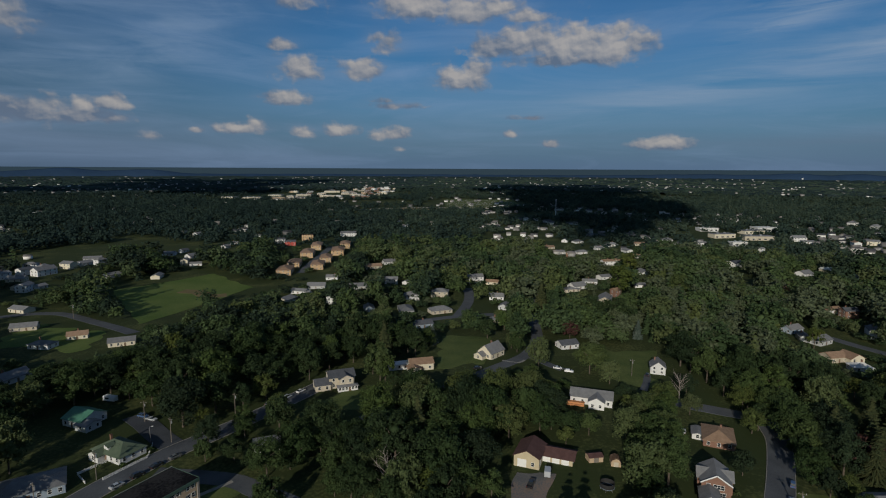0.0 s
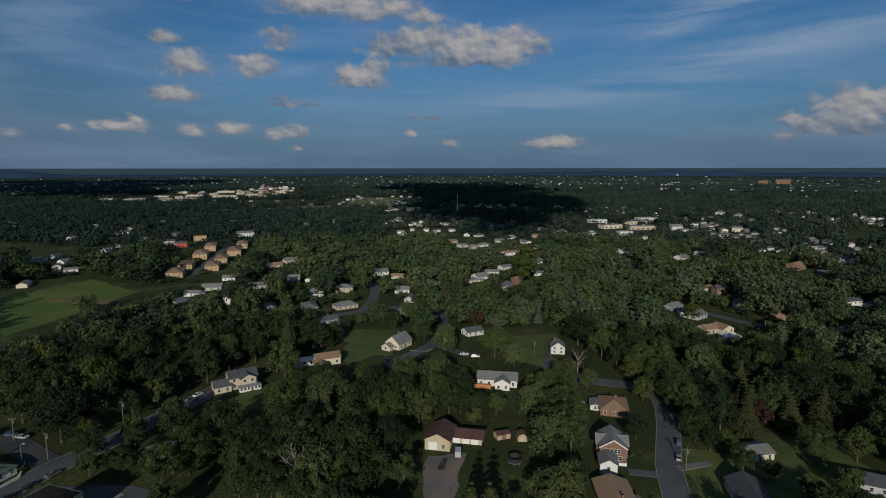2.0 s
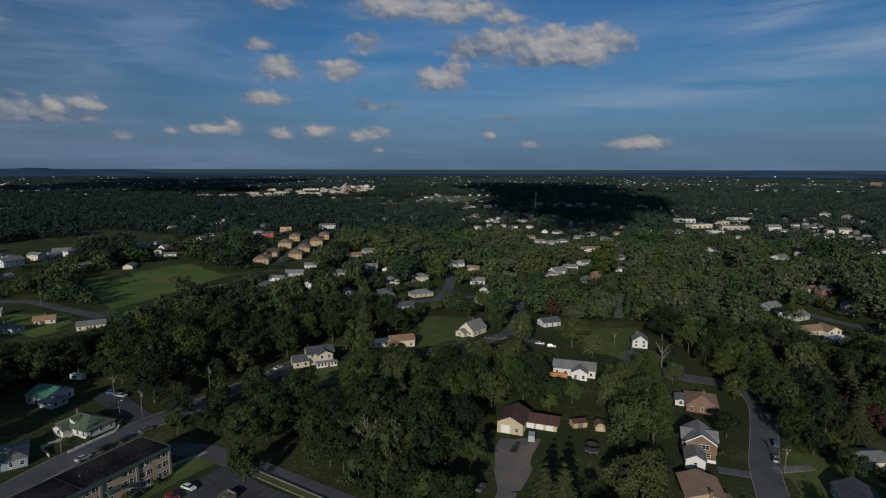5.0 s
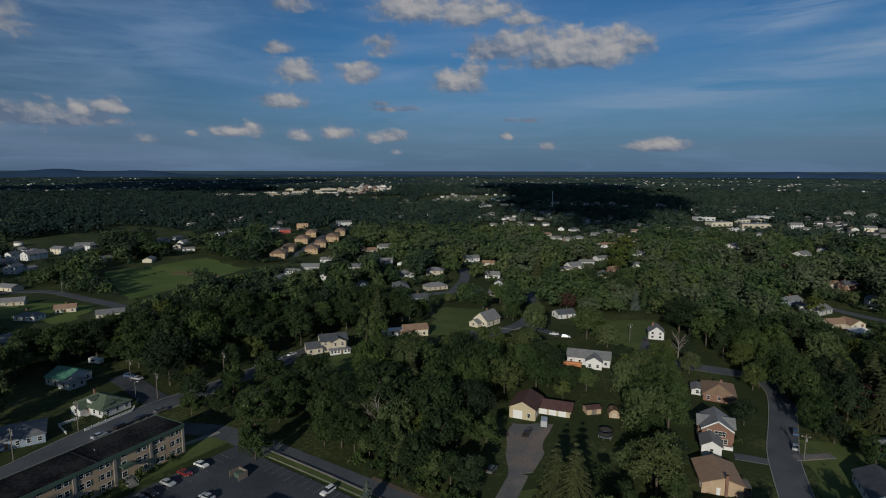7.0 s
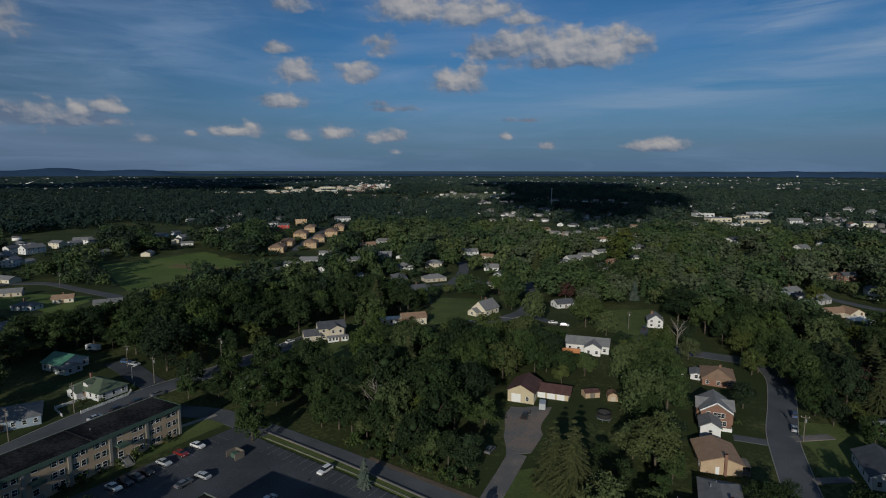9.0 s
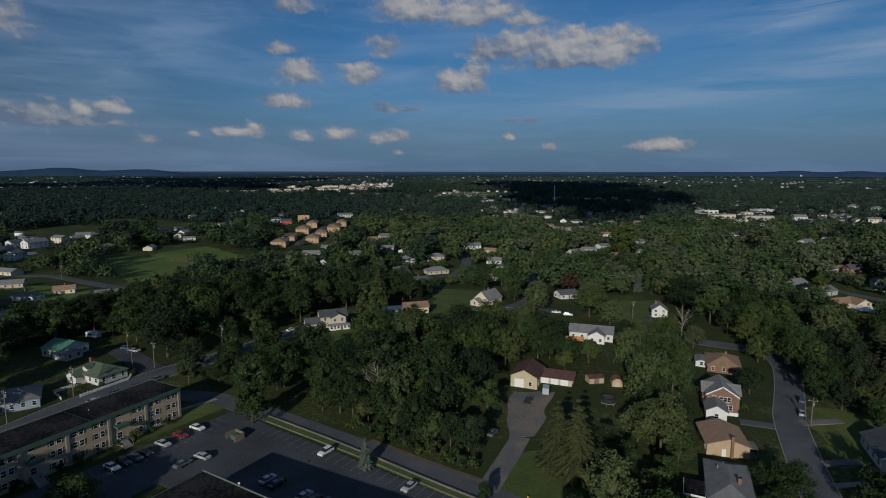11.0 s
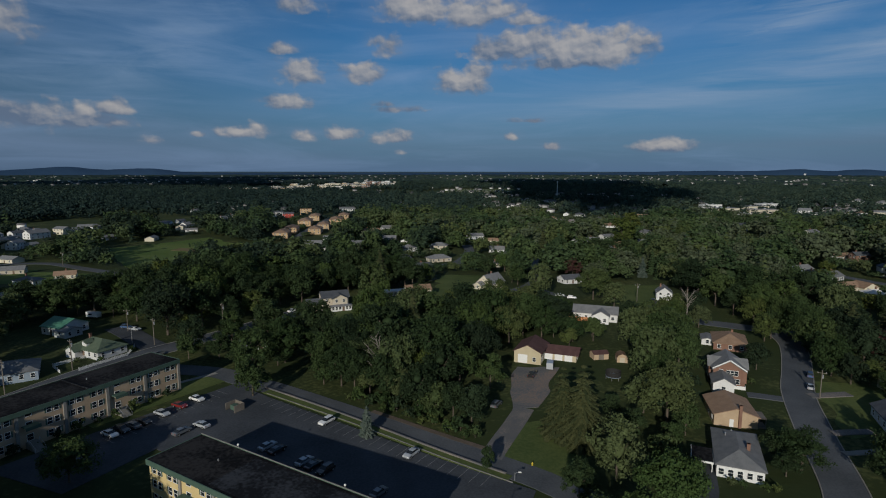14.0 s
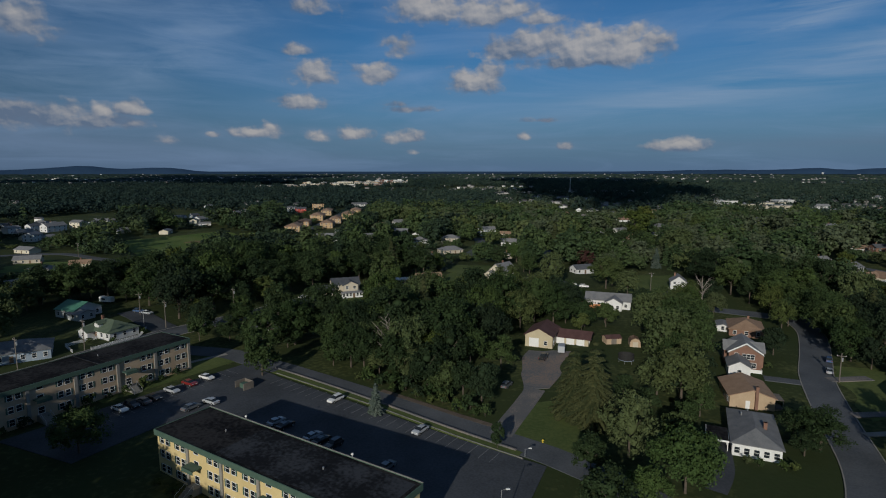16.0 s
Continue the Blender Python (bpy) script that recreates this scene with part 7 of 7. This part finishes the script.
sites = []
site_rng = random.Random(21)
for gx_i in range(-42, 62):
    for gy_i in range(8, 71):
        x, y = gx_i * 10.2 + site_rng.uniform(-4.4, 4.4), gy_i * 10.2 + site_rng.uniform(-4.4, 4.4)
        a = math.degrees(math.atan2(x, y))
        if not (-43 < a < 55) or math.hypot(x, y) > 690:
            continue
        if y < 98 and (8 < x < 82 or -130 < x < -20):
            continue
        if not is_clear(x, y, (0.5 if -26 < x < 14 and y < 170 else 2.0) if y < 330 else 0.5):
            continue
        thin = noise.noise(Vector((x * 0.012, y * 0.012, 3.0)))
        if site_rng.random() < 0.05 + 0.18 * (thin > 0.25):
            continue
        if any((px - x) ** 2 + (py - y) ** 2 < (pr + 2.0) ** 2 for px, py, pr in PLANTED):
            continue
        tall = site_rng.choice((9, 12, 14, 16, 18, 20, 22))
        tall = min(tall, max_height(x, y, tall))
        if tall < 3.5:
            continue
        sites.append((math.hypot(x, y), x, y, tall))
sites.sort()
near, rest = sites[:260], sites[260:]
for r, x, y, tall in near:
    roll_ = site_rng.random()
    if roll_ < 0.05:
        kind = SPRUCE2
    elif roll_ < 0.08:
        kind = YELLOW
    elif roll_ < 0.16:
        kind = PALE
    elif site_rng.random() < (0.62 if x < 18 else 0.72 if x > 95 else 0.36):
        kind = site_rng.choice(DARKS)
    else:
        kind = site_rng.choice(KINDS)
    hh = kind["tall"]
    s = tall / hh
    ws = min(max(s, 0.62), 1.2) * site_rng.uniform(0.95, 1.15)
    tagged(plant(kind, x, y, ws, None, min(max(s / ws, 0.6), 1.25)), group="trees among the houses")
for k in KINDS + DARKS + [FRESH, YELLOW, PALE, MAROON, SPRUCE, SPRUCE2, BLUE, BARE]:
    if k.name not in used_kind:
        for c in list(k.children_recursive) + [k]:
            bpy.data.objects.remove(c)


def scatter(name, templates, places, mat, label, tone=0.0, spread=0.54):
    """Many trees joined into one mesh: each a turned and scaled copy of a template."""
    vs, ts, tint, base = [], [], [], 0
    for x, y, tall in places:
        v, t = templates[site_rng.randrange(len(templates))]
        a, s = site_rng.uniform(0, 6.283), tall / 14.0
        w = max(s, 0.62) * site_rng.uniform(0.92, 1.32)
        c, n = math.cos(a) * w, math.sin(a) * w
        p = np.empty_like(v)
        p[:, 0], p[:, 1], p[:, 2] = v[:, 0] * c - v[:, 1] * n + x, v[:, 0] * n + v[:, 1] * c + y, v[:, 2] * s + gz(x, y) - 0.2
        vs.append(p)
        ts.append(t + base)
        base += len(v)
        mood = 0.42 + tone + 0.32 * math.exp(-((x - 140) / 90) ** 2 - ((y - 420) / 140) ** 2) + 0.42 * noise.noise(Vector((x * 0.009, y * 0.009, 17.0))) + 0.22 * min(max((x + 40) / 160, -1), 1)
        tint.append(np.full(len(v), min(max(mood + site_rng.uniform(-spread, spread), 0), 1), np.float32))
    me = mesh_from(name, np.concatenate(vs), np.concatenate(ts), mat)
    me.attributes.new("tint", "FLOAT", "POINT").data.foreach_set("value", np.concatenate(tint))
    return tagged(new(name, me), label, "trees", kind="stuff")


mid_t = [broad_crown(14, w, 10, 10, 12, 0.92) for w in (11.5, 12.5, 10.5, 13.5, 12)] + [conifer_crown(16, 6.5, 10, 7, 0.9)]
split_at = next((i for i, s in enumerate(rest) if s[0] > 420), len(rest))
scatter("woodland_near", mid_t, [s[1:] for s in rest[:split_at]], M["leaf_wood"], "dense green suburban woodland between the houses")
far_t = [broad_crown(14, w, 8, 7, 7, 1.3) for w in (12, 13.5, 11.5, 14.5, 13)] + [conifer_crown(17, 6.5, 8, 5, 1.2)]
scatter("woodland_middle", far_t, [s[1:] for s in rest[split_at:]], M["leaf_wood"], "green woodland and garden trees farther off")

OPEN = [(-200, 450, 60, 70), (-40, 1330, 140, 75), (130, 1500, 160, 230), (440, 800, 75, 60), (-330, 1960, 300, 190), (-230, 2350, 110, 260), (-150, 1560, 120, 110)]


def open_land(x, y):
    return any(((x - a) / p) ** 2 + ((y - b) / q) ** 2 < 1 for a, b, p, q in OPEN)


blob_t = [broad_crown(13, w, 4, 3, 4, 2.6) for w in (13, 15, 17, 14, 16)]
# places of far-off houses
spots = []
for i in range(1150):
    r = site_rng.uniform(620, 3300)
    a = radians(site_rng.uniform(-41, 53))
    x, y = r * math.sin(a), r * math.cos(a)
    if noise.noise(Vector((x * 0.0022, y * 0.0022, 4.0))) < 0.10:
        continue
    spots.append((x, y))
for i in range(430):
    r = site_rng.uniform(700, 1350)
    a = radians(site_rng.uniform(5, 52) if i < 400 else site_rng.uniform(-40, -6))
    x, y = r * math.sin(a), r * math.cos(a)
    if noise.noise(Vector((x * 0.005, y * 0.005, 14.0))) > -0.05:
        spots.append((x, y))
for i in range(330):
    r = site_rng.uniform(2100, 4500)
    a = radians(site_rng.uniform(-41, 53))
    spots.append((r * math.sin(a), r * math.cos(a)))
far_places = []
for i in range(15500):
    r = math.sqrt(site_rng.uniform(690 ** 2, 1750 ** 2)) if i < 9500 else math.sqrt(site_rng.uniform(1750 ** 2, 2500 ** 2))
    a = radians(site_rng.uniform(-42, 54))
    x, y = r * math.sin(a), r * math.cos(a)
    if open_land(x, y) or any((x - p_) ** 2 + (y - q_) ** 2 < 200 or (abs(x / y * q_ - p_) < 6 and 0 < q_ - y < 26) for p_, q_ in spots) or noise.noise(Vector((x * 0.004, y * 0.004, 9.0))) > 0.42:
        continue
    tall = site_rng.uniform(9, 16)
    far_places.append((x, y, max(max_height(x, y, tall), 6.0)))
scatter("woodland_far", blob_t, far_places, M["leaf_hazed"], "far green woods reaching towards the horizon", -0.10, 0.30)

clump_t = [lump(np.array([(0, 0, 7.0), (w * 0.5, 0, 6.0), (-w * 0.4, w * 0.3, 6.5), (w * 0.1, -w * 0.5, 5.5)]), np.array([w * 0.5, w * 0.42, w * 0.45, w * 0.4]), 0.55) for w in (14, 18, 22)]
belt = []
for i in range(6500):
    r = math.sqrt(site_rng.uniform(2400 ** 2, 4150 ** 2))
    a = radians(site_rng.uniform(-42, 54))
    x, y = r * math.sin(a), r * math.cos(a)
    if not open_land(x, y) and noise.noise(Vector((x * 0.003, y * 0.003, 6.0))) < 0.3:
        belt.append((x, y, site_rng.uniform(11, 19)))
scatter("woodland_belt", clump_t, belt, M["leaf_hazed"], "distant belts of trees across the plain", 0.0, 0.2)

# the canopy beyond, one rough sheet of tree tops
ca = np.radians(np.linspace(-44, 57, 460))
cr_ = np.concatenate([np.arange(2250, 2600, 9.0), np.geomspace(2600, 4720, 150)])
cx, cy = np.sin(ca)[None] * cr_[:, None], np.cos(ca)[None] * cr_[:, None]
crng = np.random.default_rng(8)
cz = ground(cx, cy) + crng.uniform(0, 9, cx.shape) + 4
gap_ = np.sin(cx * 0.011 + 1.3 * np.sin(cy * 0.006)) * np.sin(cy * 0.008 + np.sin(cx * 0.007))
cz = np.where(gap_ > 0.72, ground(cx, cy) - 3, cz)
for a_, b_, p_x, q_y in OPEN:
    cz = np.where(((cx - a_) / p_x) ** 2 + ((cy - b_) / q_y) ** 2 < 1.1, ground(cx, cy) - 3, cz)
nj, ni = len(ca), len(cr_)
ii, jj = np.meshgrid(np.arange(ni - 1), np.arange(nj - 1), indexing="ij")
c0 = ii * nj + jj
ct = np.concatenate([np.stack([c0, c0 + nj + 1, c0 + 1], -1).reshape(-1, 3), np.stack([c0, c0 + nj, c0 + nj + 1], -1).reshape(-1, 3)])
tagged(new("woodland_horizon", mesh_from("woodland_horizon", np.stack([cx, cy, cz], -1).reshape(-1, 3), ct, M["hazed_canopy"])), "distant unbroken tree canopy below the hills", "woods", kind="stuff")

M["r_far"] = material("far_roofs", (0.07, 0.070, 0.074), (0.30, 0.27, 0.24), 0.9, 0.002, 0.2, island=1.2)
M["w_far"] = material("far_walls", (0.14, 0.14, 0.14), (0.80, 0.79, 0.75), 0.8, 0.002, 0.2, island=1.2)
M["cloud"] = material("cloud_white", (0.75, 0.75, 0.76), (0.85, 0.85, 0.85), 1.0, 0.01, 0.05, spec=0.0)

roof_v = np.array([(-0.55, -0.55, 0.95), (0.55, -0.55, 0.95), (0.55, 0.55, 0.95), (-0.55, 0.55, 0.95), (-0.55, 0, 1.5), (0.55, 0, 1.5)])
roof_t = np.array([(0, 1, 5), (0, 5, 4), (2, 3, 4), (2, 4, 5), (1, 2, 5), (3, 0, 4)])
for nm, mat, vv, tt in (("far_house_walls", M["w_far"], cube_v, cube_t), ("far_house_roofs", M["r_far"], roof_v, roof_t)):
    prng = random.Random(6)
    V, Tt, n0 = [], [], 0
    for x, y in spots:
        s, t = (prng.uniform(6, 12), prng.uniform(5, 8), prng.uniform(3.0, 4.6)), prng.uniform(-0.5, 0.5)
        p = vv * s
        p = np.stack([p[:, 0] * math.cos(t) - p[:, 1] * math.sin(t) + x, p[:, 0] * math.sin(t) + p[:, 1] * math.cos(t) + y, p[:, 2] + gz(x, y) + (9 if math.hypot(x, y) > 2250 else 0.5)], -1)
        V.append(p)
        Tt.append(tt + n0)
        n0 += len(vv)
    tagged(new(nm, mesh_from(nm, np.concatenate(V), np.concatenate(Tt), mat)), "scattered pale houses far off among trees", "houses", kind="stuff")

# unseen fair-weather cloud placed to cast the shadow on the far wooded hill
cl = []
clr = []
for i in range(150):
    u, v = site_rng.uniform(-1, 1), site_rng.uniform(-1, 1)
    if u ** 4 + v ** 4 > site_rng.uniform(0.1, 1.3):
        continue
    cl.append((-370 + v * 147 + u * (235 + 100 * v), -745 + v * 950, 900 + site_rng.uniform(0, 60)))
    clr.append(site_rng.uniform(48, 105))
# second unseen cloud, placed to shade the far left of the plain
cl2 = [(-1950 + site_rng.uniform(-480, 480), 200 + site_rng.uniform(-620, 900), 900 + site_rng.uniform(0, 60)) for i in range(90)]
cv_, ct_ = lump(np.array(cl2), np.array([site_rng.uniform(80, 170) for i in cl2]), 0.5)
tagged(new("backdrop_cloud", mesh_from("backdrop_cloud", cv_, ct_, M["cloud"], True)), "unseen broken cumulus cloud placed to shade the far plain", "cloud", kind="structure")
cv_, ct_ = lump(np.array(cl), np.array(clr), 0.5)
tagged(new("backdrop_cloud", mesh_from("backdrop_cloud", cv_, ct_, M["cloud"], True)), "unseen fair-weather cumulus cloud that shades the far wooded hill", "cloud", kind="structure")
